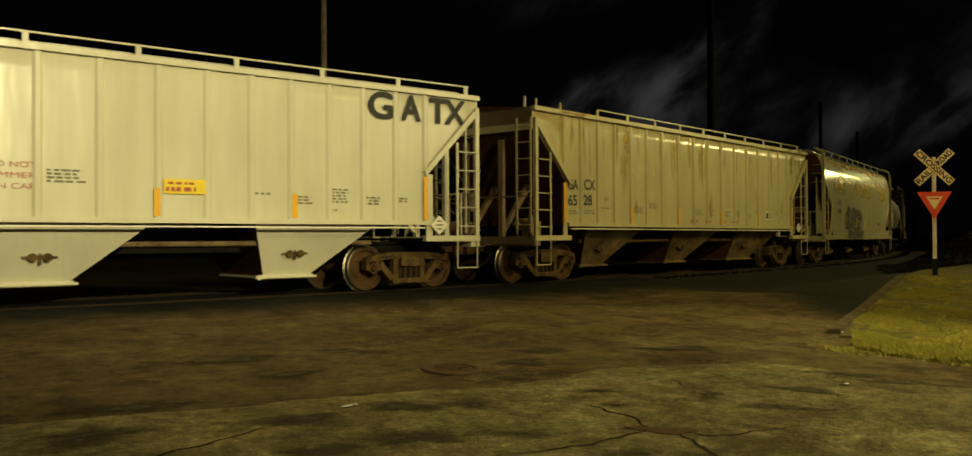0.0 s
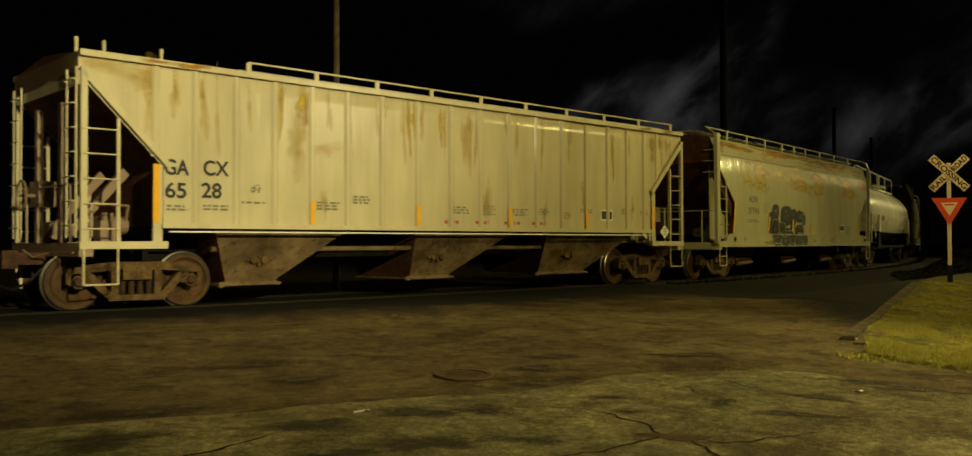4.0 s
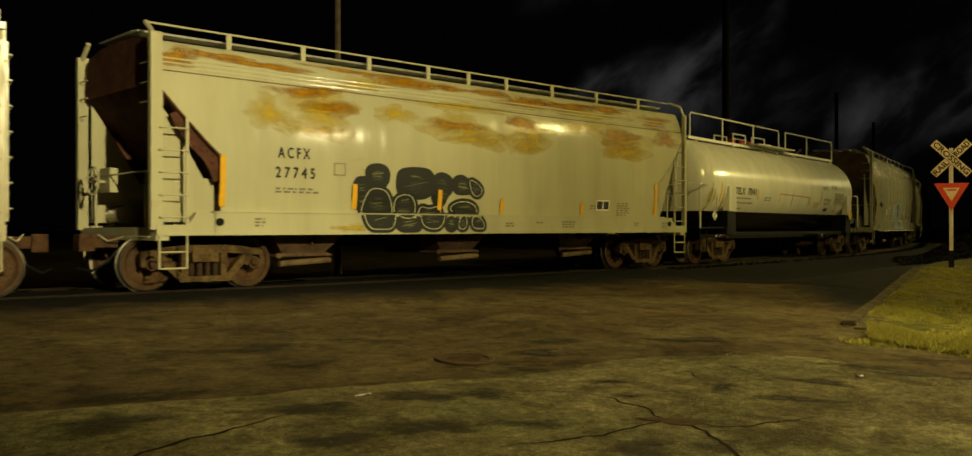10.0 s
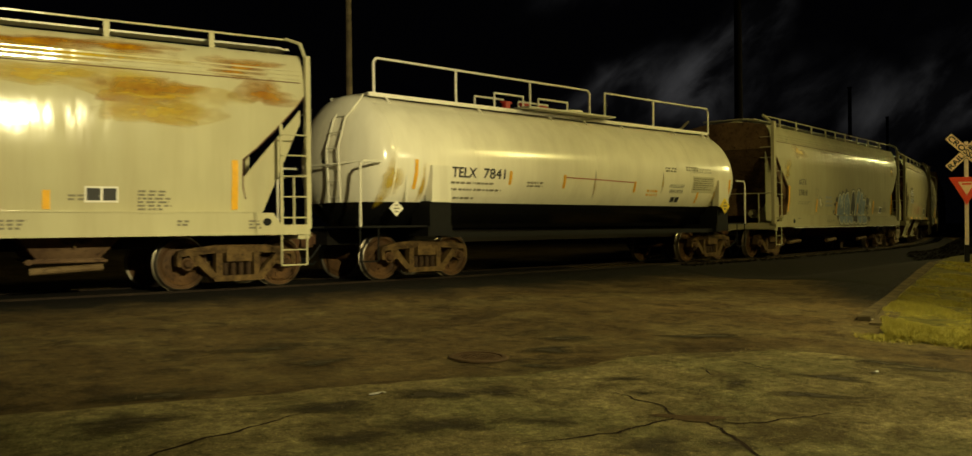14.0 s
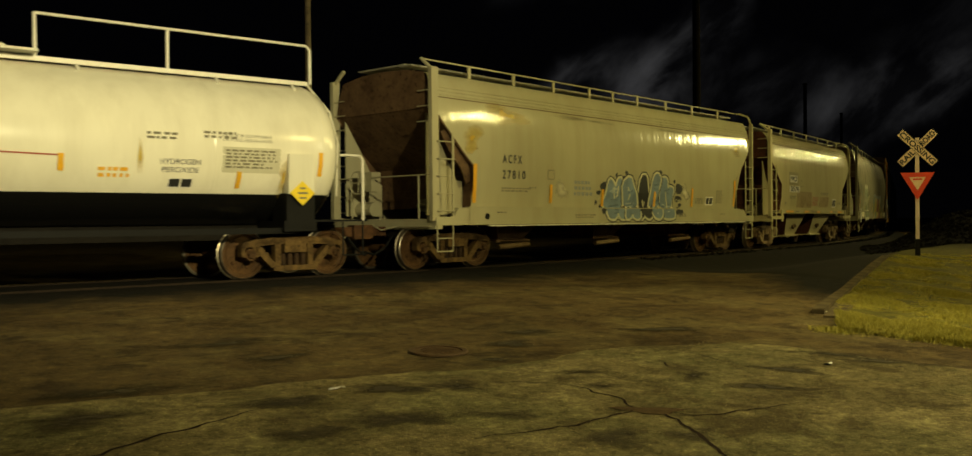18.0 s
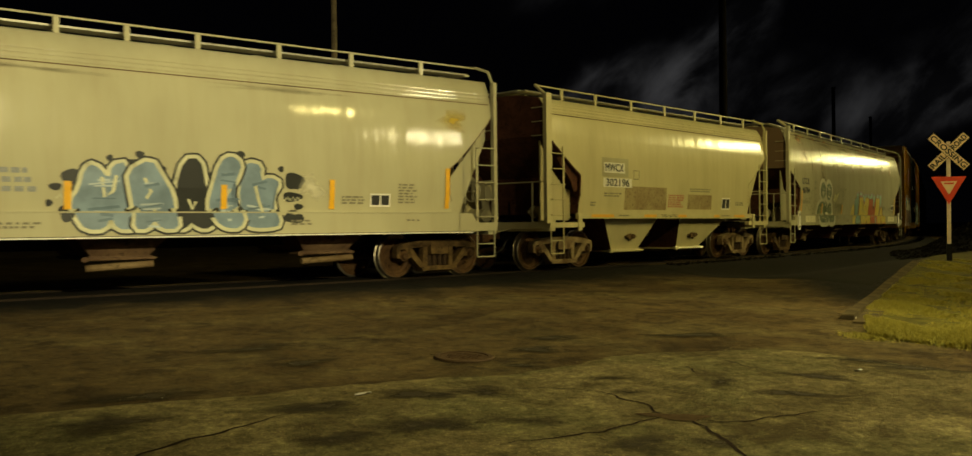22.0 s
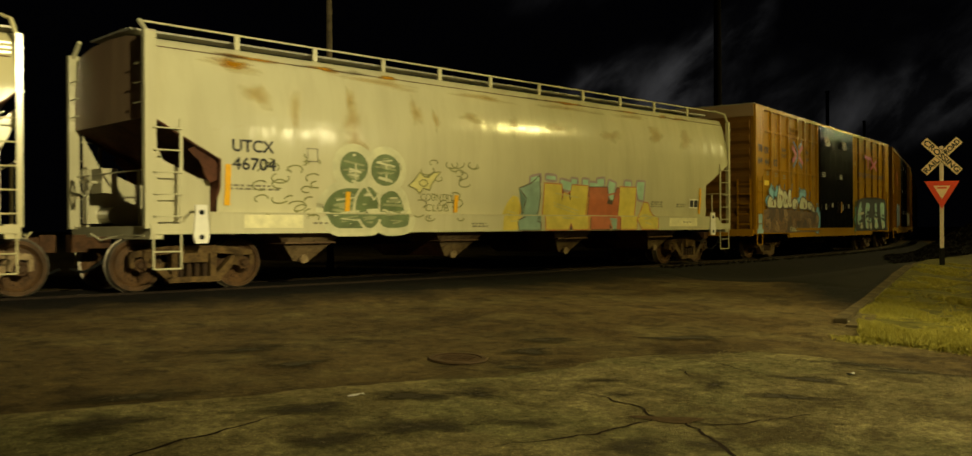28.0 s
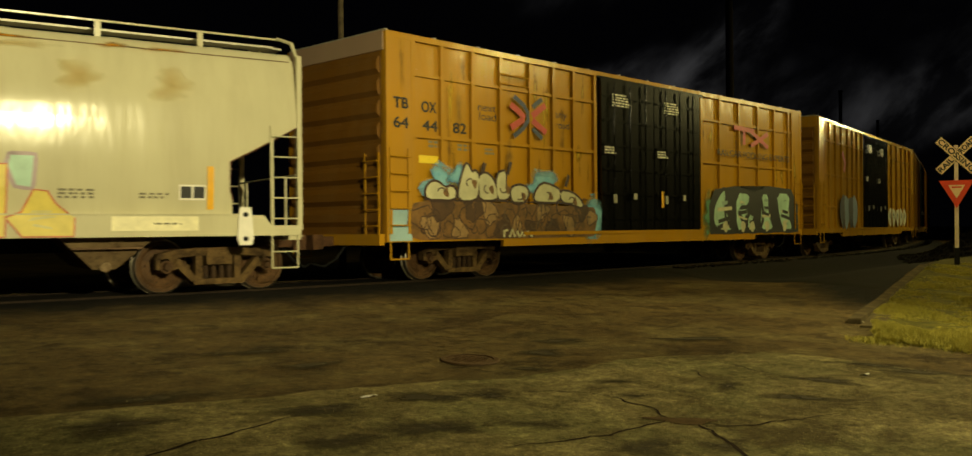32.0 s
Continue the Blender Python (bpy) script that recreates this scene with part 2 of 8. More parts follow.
GRATING = plain("galvanised_grating", (0.42, 0.40, 0.33), 0.5, 0.3, 0.3)
SPRING = rusty("rusty_spring", (0.055, 0.032, 0.016), (0.022, 0.013, 0.008), 0.7)
RED_VALVE = plain("red_valve_paint", (0.45, 0.03, 0.02), 0.4)


def frayed(name, colour, colour2, rough, low, high, most):
    """A stain, rust bloom or spray mist whose rim frays out over the surface below."""
    m, n, l, p = material(name)
    tc = n.new("ShaderNodeTexCoord")
    co = tc.outputs["Object"]
    l.new(mix(n, l, ramp(n, l, noise_node(n, l, co, 5.0, 6), 0.35, 0.65), colour, colour2), p.inputs["Base Color"])
    p.inputs["Roughness"].default_value = rough
    p.inputs["Specular IOR Level"].default_value = 0.2
    at = n.new("ShaderNodeAttribute")
    at.attribute_name = "worn"
    add = n.new("ShaderNodeMath")
    add.operation = "ADD"
    l.new(ramp(n, l, noise_node(n, l, co, 1.9, 6, 0.62, (0.7, 1.0, 1.8), 0.5), 0.25, 0.75), add.inputs[0])
    l.new(at.outputs["Fac"], add.inputs[1])
    half = n.new("ShaderNodeMath")
    half.operation = "MULTIPLY"
    half.inputs[1].default_value = 0.5
    l.new(add.outputs[0], half.inputs[0])
    fac = ramp(n, l, half.outputs[0], low / 2, high / 2, (0, 0, 0, 1), (most, most, most, 1))
    clear = n.new("ShaderNodeBsdfTransparent")
    ms = n.new("ShaderNodeMixShader")
    l.new(fac, ms.inputs[0])
    l.new(clear.outputs[0], ms.inputs[1])
    l.new(p.outputs[0], ms.inputs[2])
    l.new(ms.outputs[0], n["Material Output"].inputs["Surface"])
    return m


RUST_BLOOM = frayed("orange_rust_bloom", (0.27, 0.105, 0.0), (0.42, 0.205, 0.0), 0.4, 0.35, 1.45, 1.0)
RUST_FAINT = frayed("faint_rust_film", (0.50, 0.31, 0.0), (0.55, 0.41, 0.02), 0.3, 0.30, 1.6, 0.80)
RUST_WASH = frayed("thin_rust_wash", (0.46, 0.27, 0.02), (0.54, 0.39, 0.07), 0.3, 0.40, 2.1, 0.62)
TAN_PATCH = rusty("tan_painted_patch", (0.36, 0.29, 0.15), (0.26, 0.19, 0.095), 0.6, 2.2)
SCRUB = frayed("pale_scrubbed_paint", (0.66, 0.62, 0.46), (0.60, 0.56, 0.40), 0.5, 0.5, 1.3, 0.8)
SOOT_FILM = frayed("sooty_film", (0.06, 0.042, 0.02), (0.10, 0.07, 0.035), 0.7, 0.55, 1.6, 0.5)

# ---- mesh helpers ----


class Shape:
    """Collects vertices and faces of one mesh."""

    def __init__(self):
        self.v, self.f, self.m = [], [], []

    def face(self, pts, slot=0):
        i = len(self.v)
        self.v += [tuple(p) for p in pts]
        self.f.append(tuple(range(i, i + len(pts))))
        self.m.append(slot)

    def block(self, x0, x1, y0, y1, z0, z1, slot=0):
        i = len(self.v)
        self.v += [(x, y, z) for x in (x0, x1) for y in (y0, y1) for z in (z0, z1)]
        for q in ((0, 1, 3, 2), (4, 6, 7, 5), (0, 4, 5, 1), (2, 3, 7, 6), (0, 2, 6, 4), (1, 5, 7, 3)):
            self.f.append(tuple(i + k for k in q))
            self.m.append(slot)
        return self

    def prism(self, pts, y0, y1, slot=0):
        """A polygon of (x, z) points drawn out from y0 to y1 (anticlockwise as seen from -y)."""
        i, n = len(self.v), len(pts)
        self.v += [(x, y0, z) for x, z in pts] + [(x, y1, z) for x, z in pts]
        self.f.append(tuple(range(i, i + n)))
        self.f.append(tuple(range(i + 2 * n - 1, i + n - 1, -1)))
        for k in range(n):
            j = (k + 1) % n
            self.f.append((i + k, i + n + k, i + n + j, i + j))
        self.m += [slot] * (n + 2)
        return self

    def rod(self, a, b, r, n=8, r2=None, slot=0):
        a, b = Vector(a), Vector(b)
        d = (b - a).normalized()
        u = d.orthogonal().normalized()
        w = d.cross(u)
        i = len(self.v)
        for p, rr in ((a, r), (b, r if r2 is None else r2)):
            for k in range(n):
                t = 2 * math.pi * k / n
                self.v.append(tuple(p + u * rr * math.cos(t) + w * rr * math.sin(t)))
        for k in range(n):
            j = (k + 1) % n
            self.f.append((i + k, i + j, i + n + j, i + n + k))
        self.f.append(tuple(range(i + n - 1, i - 1, -1)))
        self.f.append(tuple(range(i + n, i + 2 * n)))
        self.m += [slot] * (n + 2)
        return self

    def pipe(self, pts, r, n=6):
        for a, b in zip(pts, pts[1:]):
            self.rod(a, b, r, n)
        return self

    def lathe(self, prof, centre, axis="y", n=24, slot=0):
        """Turns (radius, offset) points about an axis through centre."""
        i, c = len(self.v), Vector(centre)
        for r, o in prof:
            for k in range(n):
                t = 2 * math.pi * k / n
                p = {"y": (r * math.cos(t), o, r * math.sin(t)), "x": (o, r * math.cos(t), r * math.sin(t)),
                     "z": (r * math.cos(t), r * math.sin(t), o)}[axis]
                self.v.append(tuple(c + Vector(p)))
        for a in range(len(prof) - 1):
            for k in range(n):
                j = (k + 1) % n
                self.f.append((i + a * n + k, i + a * n + j, i + (a + 1) * n + j, i + (a + 1) * n + k))
                self.m.append(slot)
        return self

    def mesh(self, name, *mats, smooth=False):
        me = bpy.data.meshes.new(name)
        me.from_pydata(self.v, [], self.f)
        for m in mats:
            me.materials.append(m)
        me.polygons.foreach_set("material_index", self.m)
        if smooth:
            me.polygons.foreach_set("use_smooth", [True] * len(me.polygons))
        me.update()
        bm = bmesh.new()
        bm.from_mesh(me)
        bmesh.ops.recalc_face_normals(bm, faces=bm.faces)
        bm.to_mesh(me)
        bm.free()
        return me


KX, KZ = 1.069, 0.954      # true length and height of the cars against their drawing units
CAR_ROOTS = set()


def on_car(ob):
    while ob.parent:
        ob = ob.parent
    return ob.name in CAR_ROOTS


def part(name, shape, mat, parent, label="", smooth=False, at=None):
    """Links one mesh object under a thing or a part."""
    me = shape if isinstance(shape, bpy.types.Mesh) else shape.mesh(name, *(mat if isinstance(mat, tuple) else (mat,)), smooth=smooth)
    if parent and name not in ("truck", "side_frame", "spring_nest", "wheelset") and on_car(parent):
        me.transform(Matrix.Diagonal((KX, 1.0, KZ, 1.0)))
    ob = new(name, me)
    if parent:
        ob.parent = parent
    if at is not None:
        ob.matrix_basis = at
    if label:
        ob["label"] = label
    return ob


def B(*a):
    return Shape().block(*a)


_letters = {}


def letters(text):
    if text not in _letters:
        cu = bpy.data.curves.new("lettering", "FONT")
        cu.body = text
        ob = new("lettering", cu)
        bpy.context.view_layer.update()
        me = bpy.data.meshes.new_from_object(ob.evaluated_get(bpy.context.evaluated_depsgraph_get()))
        bpy.data.objects.remove(ob)
        bpy.data.curves.remove(cu)
        _letters[text] = ([v.co.copy() for v in me.vertices], [tuple(p.vertices) for p in me.polygons])
        bpy.data.meshes.remove(me)
    return _letters[text]


def lettering(parent, text, x0, x1, z, h, mat, surf, bold=0.0, label=""):
    """Stencilled words between x0 and x1 along a side, capitals h high, on the surface surf(z)."""
    vs, fs = letters(text)
    xs, ys = [v.x for v in vs], [v.y for v in vs]
    kx = (x1 - x0) / (max(xs) - min(xs))
    kz = h / 0.69
    s = Shape()
    for dx, dz in ((0, 0),) if not bold else ((-bold, 0), (bold, 0), (0, bold), (0, -bold)):
        i = len(s.v)
        lift = 0.0012 * (len(s.v) > 0) * (1 + (dx > 0) + 2 * (dz > 0) + 3 * (dz < 0))
        for v in vs:
            zz = z + v.y * kz + dz
            s.v.append((x0 + (v.x - min(xs)) * kx + dx, -(surf(zz) + 0.006 + lift), zz))
        s.f += [tuple(i + k for k in f) for f in fs]
        s.m += [0] * len(fs)
    if h < 0.12:
        return tagged(part("lettering", s, mat, parent, label), kind="stuff")
    # tall letters: each connected shape, with its copies, is a part of its own
    root = list(range(len(vs)))

    def find(a):
        while root[a] != a:
            a = root[a]
        return a
    for f in fs:
        for k in f[1:]:
            root[find(k)] = find(f[0])
    groups = {}
    for f in s.f:
        groups.setdefault(find(f[0] % len(vs)), []).append(f)
    for fl in groups.values():
        used = sorted({k for f in fl for k in f})
        at = {k: n for n, k in enumerate(used)}
        one = Shape()
        one.v = [s.v[k] for k in used]
        one.f = [tuple(at[k] for k in f) for f in fl]
        one.m = [0] * len(fl)
        ob = part("letter", one, mat, parent, label)
    return ob


def bars(parent, x, z, w, n, h, mat, surf, seed=1):
    """Small print too far off to read: rows of short bars."""
    rnd = random.Random(seed)
    s = Shape()
    for k in range(n):
        zz, a = z - k * h * 1.7, x
        end = x + w * rnd.uniform(0.75, 1.0)
        while a < end:
            b = min(end, a + rnd.uniform(0.04, 0.13))
            s.face([(a, -(surf(zz) + 0.006), zz), (b, -(surf(zz) + 0.006), zz), (b, -(surf(zz + h) + 0.006), zz + h), (a, -(surf(zz + h) + 0.006), zz + h)])
            a = b + rnd.uniform(0.02, 0.05)
    return tagged(part("small_print", s, mat, parent), kind="stuff")


def decal(parent, name, outline, mat, surf, lift=0.006, label=""):
    """A painted or stuck-on flat shape following the side; outline of (x, z)."""
    s = Shape()
    cx, cz = sum(p[0] for p in outline) / len(outline), sum(p[1] for p in outline) / len(outline)
    n = len(outline)
    rings = (1.0, 0.66, 0.33)
    for r in rings:
        for x, z in outline:
            xx, zz = cx + (x - cx) * r, cz + (z - cz) * r
            s.v.append((xx, -(surf(zz) + lift), zz))
    s.v.append((cx, -(surf(cz) + lift), cz))
    for a in range(2):
        for k in range(n):
            j = (k + 1) % n
            s.f.append((a * n + k, a * n + j, (a + 1) * n + j, (a + 1) * n + k))
    for k in range(n):
        s.f.append((2 * n + k, 2 * n + (k + 1) % n, 3 * n))
    s.m = [0] * len(s.f)
    return part(name, s, mat, parent, label)


def rect(x0, x1, z0, z1):
    return [(x0, z0), ((x0 + x1) / 2, z0), (x1, z0), (x1, (z0 + z1) / 2), (x1, z1), ((x0 + x1) / 2, z1), (x0, z1), (x0, (z0 + z1) / 2)]


def oval(cx, cz, rx, rz, n=20, tilt=0.0, wob=0.0, seed=0, square=2.0):
    rnd = random.Random(seed)
    ph = rnd.uniform(0, 6)
    out = []
    for k in range(n):
        t = 2 * math.pi * k / n
        c, s = math.cos(t), math.sin(t)
        q = (abs(c) ** square + abs(s) ** square) ** (-1 / square)
        q *= 1 + wob * math.sin(3 * t + ph)
        x, z = rx * c * q, rz * s * q
        out.append((cx + x * math.cos(tilt) - z * math.sin(tilt), cz + x * math.sin(tilt) + z * math.cos(tilt)))
    return out


def fan(n_ring, n_seg, seed):
    """Rings of an uneven round patch: (a, b, worn) with a, b within the unit circle."""
    rnd = random.Random(seed)
    ph = [rnd.uniform(0, 6.283) for _ in range(4)]
    out = []
    for j in range(n_ring + 1):
        for i in range(n_seg):
            t, r = 6.28318 * i / n_seg, j / n_ring
            q = r * (0.74 + 0.16 * math.sin(2 * t + ph[0]) + 0.14 * math.sin(3 * t + ph[1]) + 0.09 * math.sin(5 * t + ph[2]) + 0.06 * math.sin(9 * t + ph[3]))
            out.append((q * math.cos(t), q * math.sin(t), 1 - r))
    faces = [(j * n_seg + i, j * n_seg + (i + 1) % n_seg, (j + 1) * n_seg + (i + 1) % n_seg, (j + 1) * n_seg + i) for j in range(n_ring) for i in range(n_seg)]
    return out, faces


def bloom(car, x, z, rx, rz, mat, surf, lift=0.004, name="rust_bloom", label=""):
    """An uneven stain on a car's side."""
    pts, faces = fan(6, 20, int(x * 37 + z * 11))
    s = Shape()
    s.v = [(x + a * rx, -(surf(z + b * rz) + lift), z + b * rz) for a, b, w in pts]
    s.f, s.m = faces, [0] * len(faces)
    ob = part(name, s, mat, car, label, smooth=True)
    ob.data.attributes.new("worn", "FLOAT", "POINT").data.foreach_set("value", [w for a, b, w in pts])
    return ob


def stroke(parent, name, pts, w, mat, surf, lift=0.01, label=""):
    """A brushed line along (x, z) points."""
    s = Shape()
    for k, (x, z) in enumerate(pts):
        a, b = pts[max(0, k - 1)], pts[min(len(pts) - 1, k + 1)]
        dx, dz = b[0] - a[0], b[1] - a[1]
        q = math.hypot(dx, dz) or 1
        nx, nz = -dz / q * w / 2, dx / q * w / 2
        for sg in (1, -1):
            zz = z + sg * nz
            s.v.append((x + sg * nx, -(surf(zz) + lift), zz))
    for k in range(len(pts) - 1):
        s.f.append((2 * k, 2 * k + 1, 2 * k + 3, 2 * k + 2))
    s.m = [0] * len(s.f)
    return part(name, s, mat, parent, label)


def fill(parent, mid, outline, mat, surf, lift, label="", name="graffiti"):
    """A sprayed shape of any outline, bent over the side below it."""
    bm = bmesh.new()
    bm.faces.new([bm.verts.new((x - mid, 0, z)) for x, z in outline])
    bmesh.ops.triangulate(bm, faces=bm.faces[:])
    for z in (1.362, 1.37, 1.6, 1.8, 2.1, 2.4):
        bmesh.ops.bisect_plane(bm, geom=bm.verts[:] + bm.edges[:] + bm.faces[:], plane_co=(0, 0, z), plane_no=(0, 0, 1))
    for v in bm.verts:
        v.co.y = -(surf(v.co.z) + lift)
    me = bpy.data.meshes.new(name)
    bm.to_mesh(me)
    bm.free()
    me.materials.append(mat)
    return part(name, me, None, parent, label)


def rim(parent, mid, outline, w, mat, surf, lift, label="", name="graffiti"):
    """A sprayed line all round an outline."""
    pts = []
    for (xa, za), (xb, zb) in zip(outline, tuple(outline[1:]) + (outline[0],)):
        n = max(1, int(math.hypot(xb - xa, zb - za) / 0.06))
        pts += [(xa + (xb - xa) * k / n - mid, za + (zb - za) * k / n) for k in range(n)]
    return stroke(parent, name, pts + pts[:2], w, mat, surf, lift, label)


def rounded(outline, low=-9.0, times=2):
    """The outline with its corners cut twice, held above a lowest height."""
    pts = [(x, max(low, z)) for x, z in outline]
    for _ in range(times):
        nxt = pts[1:] + pts[:1]
        pts = [q for (xa, za), (xb, zb) in zip(pts, nxt) for q in ((xa * 0.75 + xb * 0.25, za * 0.75 + zb * 0.25), (xa * 0.25 + xb * 0.75, za * 0.25 + zb * 0.75))]
    return pts


def brushed(parent, mid, outline, n, mats, surf, lift, rnd, w=0.02):
    """Dry streaks across a sprayed shape."""
    xs, zs = [p[0] for p in outline], [p[1] for p in outline]
    cx, cz = sum(xs) / len(xs), sum(zs) / len(zs)
    rx, rz = (max(xs) - min(xs)) * 0.36, (max(zs) - min(zs)) * 0.36
    for k in range(n):
        b = rnd.uniform(-1, 1)
        half = rx * math.sqrt(1 - b * b) * rnd.uniform(0.4, 1.0)
        tilt = rnd.uniform(-0.25, 0.25)
        stroke(parent, "graffiti", [(cx - mid - half + q * half / 3, cz + b * rz + tilt * half * (q / 3 - 1)) for q in range(7)], w * rnd.uniform(0.5, 1.5), mats[k % len(mats)], surf, lift + 0.0002 * k)


# ---- the track ----
TRACK_S = np.arange(-100, 420, 0.25)
TRACK_PSI = np.radians(np.interp(TRACK_S, [-62.4, -10.4, 0, 5.2, 10.4, 15.6, 20.8, 26, 31.2, 36.4, 41.6, 46.8, 54.1, 62.4, 420], [-10, -10, 0, 4.3, 7.7, 10.45, 12.86, 15.2, 17.7, 20.5, 23.3, 25.6, 27.6, 28.1, 28.1]))
TRACK_X = np.concatenate([[0], np.cumsum(np.cos(TRACK_PSI[:-1]) * 0.25)])
TRACK_Y = np.concatenate([[0], np.cumsum(np.sin(TRACK_PSI[:-1]) * 0.25)])
TRACK_X -= TRACK_X[400]
TRACK_Y += 16.274 - TRACK_Y[400]


def on_track(s, v=0.0):
    """Place at s metres along the track, v metres to the viewer's side of its middle, and the heading."""
    h = float(np.interp(s, TRACK_S, TRACK_PSI))
    return (float(np.interp(s, TRACK_S, TRACK_X)) + math.sin(h) * v, float(np.interp(s, TRACK_S, TRACK_Y)) - math.cos(h) * v, h)


def beside(x, y):
    """Distance from the track's middle towards the viewer."""
    s = float(np.interp(x, TRACK_X, TRACK_S))
    px, py, h = on_track(s)
    return (py - y) * math.cos(h)


def smooth(a, b, x):
    t = min(1.0, max(0.0, (x - a) / (b - a)))
    return t * t * (3 - 2 * t)


def ground_z(x, y):
    q = beside(x, y)
    z = -0.035 - 0.042 * max(0.0, min(q, 16.3) - 1.9)
    z -= 0.30 * smooth(1.9, 3.6, abs(q)) * smooth(14, 21, x) * (1 - smooth(3, 7, q))
    z += 0.28 * smooth(14, 22, x) * smooth(3.5, 6.5, q)
    if q < -1.9:
        z = -0.035 - 0.35 * smooth(1.9, 4.5, -q)
    return z

# ---- the train: shared running gear ----
CARS = []
WHEELSETS = []


def wheel_mesh():
    s = Shape()
    for sg in (1, -1):
        def y(o):
            return sg * (-0.80 + o)
        for prof, slot in (([(0.0, 0.02), (0.12, 0.0), (0.14, 0.02), (0.16, 0.045), (0.33, 0.06), (0.375, 0.03), (0.385, 0.0), (0.45, 0.0)], 0),
                           ([(0.45, 0.0), (0.468, 0.012), (0.474, 0.10), (0.502, 0.112), (0.498, 0.135), (0.45, 0.138)], 1),
                           ([(0.45, 0.138), (0.38, 0.13), (0.34, 0.10), (0.16, 0.09), (0.0, 0.09)], 0)):
            s.lathe([(r, y(o)) for r, o in prof], (0, 0, 0), "y", 28, slot)
        # bearing adapter cap with bolts
        s.rod((0, sg * -0.80, 0), (0, sg * -1.06, 0), 0.115, 14)
        s.rod((0, sg * -1.06, 0), (0, sg * -1.10, 0), 0.085, 12, 0.06)
        for k in range(3):
            t = k * 2.094
            s.rod((0.05 * math.cos(t), sg * -1.09, 0.05 * math.sin(t)), (0.05 * math.cos(t), sg * -1.115, 0.05 * math.sin(t)), 0.014, 6)
        # casting lugs on the plate
        for k in range(5):
            t = k * 1.2566
            s.rod((0.25 * math.cos(t), y(0.05), 0.25 * math.sin(t)), (0.25 * math.cos(t), y(0.03), 0.25 * math.sin(t)), 0.03, 7)
    s.rod((0, -0.8, 0), (0, 0.8, 0), 0.085, 10)
    return s


def sideframe_shape(sg):
    a, b = (-1.06, -0.90) if sg < 0 else (0.90, 1.06)
    s = Shape()
    s.prism([(-1.14, 0.60), (-0.80, 0.63), (-0.40, 0.66), (0.40, 0.66), (0.80, 0.63), (1.14, 0.60), (1.10, 0.70), (0.80, 0.76), (0.40, 0.80), (-0.40, 0.80), (-0.80, 0.76), (-1.10, 0.70)], a, b)
    for d in (1, -1):
        pts = [(0.84, 0.60), (1.0, 0.66), (0.48, 0.28), (0.38, 0.16)]
        s.prism([(d * x, z) for x, z in ([(0.72, 0.62), (0.92, 0.62), (0.50, 0.20), (0.34, 0.20)])], a, b)
        s.prism([(d * x, z) for x, z in ([(0.30, 0.20), (0.42, 0.20), (0.42, 0.68), (0.30, 0.68)])], a + 0.01, b - 0.01)
        s.prism([(d * x, z) for x, z in ([(0.76, 0.44), (0.82, 0.42), (0.84, 0.64), (0.76, 0.64)])], a, b)
        s.prism([(d * x, z) for x, z in ([(1.06, 0.42), (1.13, 0.44), (1.14, 0.62), (1.05, 0.64)])], a, b)
    s.prism([(-0.46, 0.15), (0.46, 0.15), (0.50, 0.22), (0.42, 0.25), (-0.42, 0.25), (-0.50, 0.22)], a - 0.03, b + 0.03)
    # lightening rim on the outer face
    o = a if sg < 0 else b
    s.prism([(-0.86, 0.70), (0.86, 0.70), (0.70, 0.75), (-0.70, 0.75)], o - 0.025, o + 0.025)
    return s


def spring_shape(sg):
    s = Shape()
    for k in range(4):
        x = -0.22 + k * 0.147
        prof = []
        for j in range(15):
            prof.append((0.066 if j % 2 else 0.045, 0.25 + j * 0.0165))
        s.lathe(prof, (x, sg * 0.98, 0), "z", 8)
    return s


TRUCK_MESH = {}


def truck_meshes(kind, iron):
    if kind not in TRUCK_MESH:
        bol = Shape()
        bol.prism([(-0.24, 0.50), (0.24, 0.50), (0.24, 0.72), (-0.24, 0.72)], -1.10, 1.10)
        bol.rod((0, 0, 0.70), (0, 0, 0.86), 0.20, 14)
        for d in (1, -1):
            bol.block(d * 0.42 - 0.06, d * 0.42 + 0.06, -0.72, 0.72, 0.36, 0.50)
        TRUCK_MESH[kind] = (bol.mesh("truck", iron), sideframe_shape(-1).mesh("side_frame", iron), sideframe_shape(1).mesh("side_frame", iron),
                            spring_shape(-1).mesh("spring_nest", SPRING, smooth=True), spring_shape(1).mesh("spring_nest", SPRING, smooth=True),
                            wheel_mesh().mesh("wheelset", WHEEL, TREAD, smooth=False))
        for me in TRUCK_MESH[kind]:
            me.transform(Matrix.Diagonal((0.95, 1.0, 0.95, 1.0)))
    return TRUCK_MESH[kind]


def add_truck(car, x, kind="dark"):
    bol, sa, sb, pa, pb, wh = truck_meshes(kind, FRAME_IRON if kind != "pale" else FRAME_PALE)
    tr = part("truck", bol, None, car, at=pose(x * KX, 0, 0))
    for me in (sa, sb):
        part("side_frame", me, None, tr)
    for me in (pa, pb):
        part("spring_nest", me, None, tr)
    for d in (-0.893, 0.893):
        w = part("wheelset", wh, None, tr, at=pose(d, 0, 0.451))
        WHEELSETS.append((w, d))
    return tr


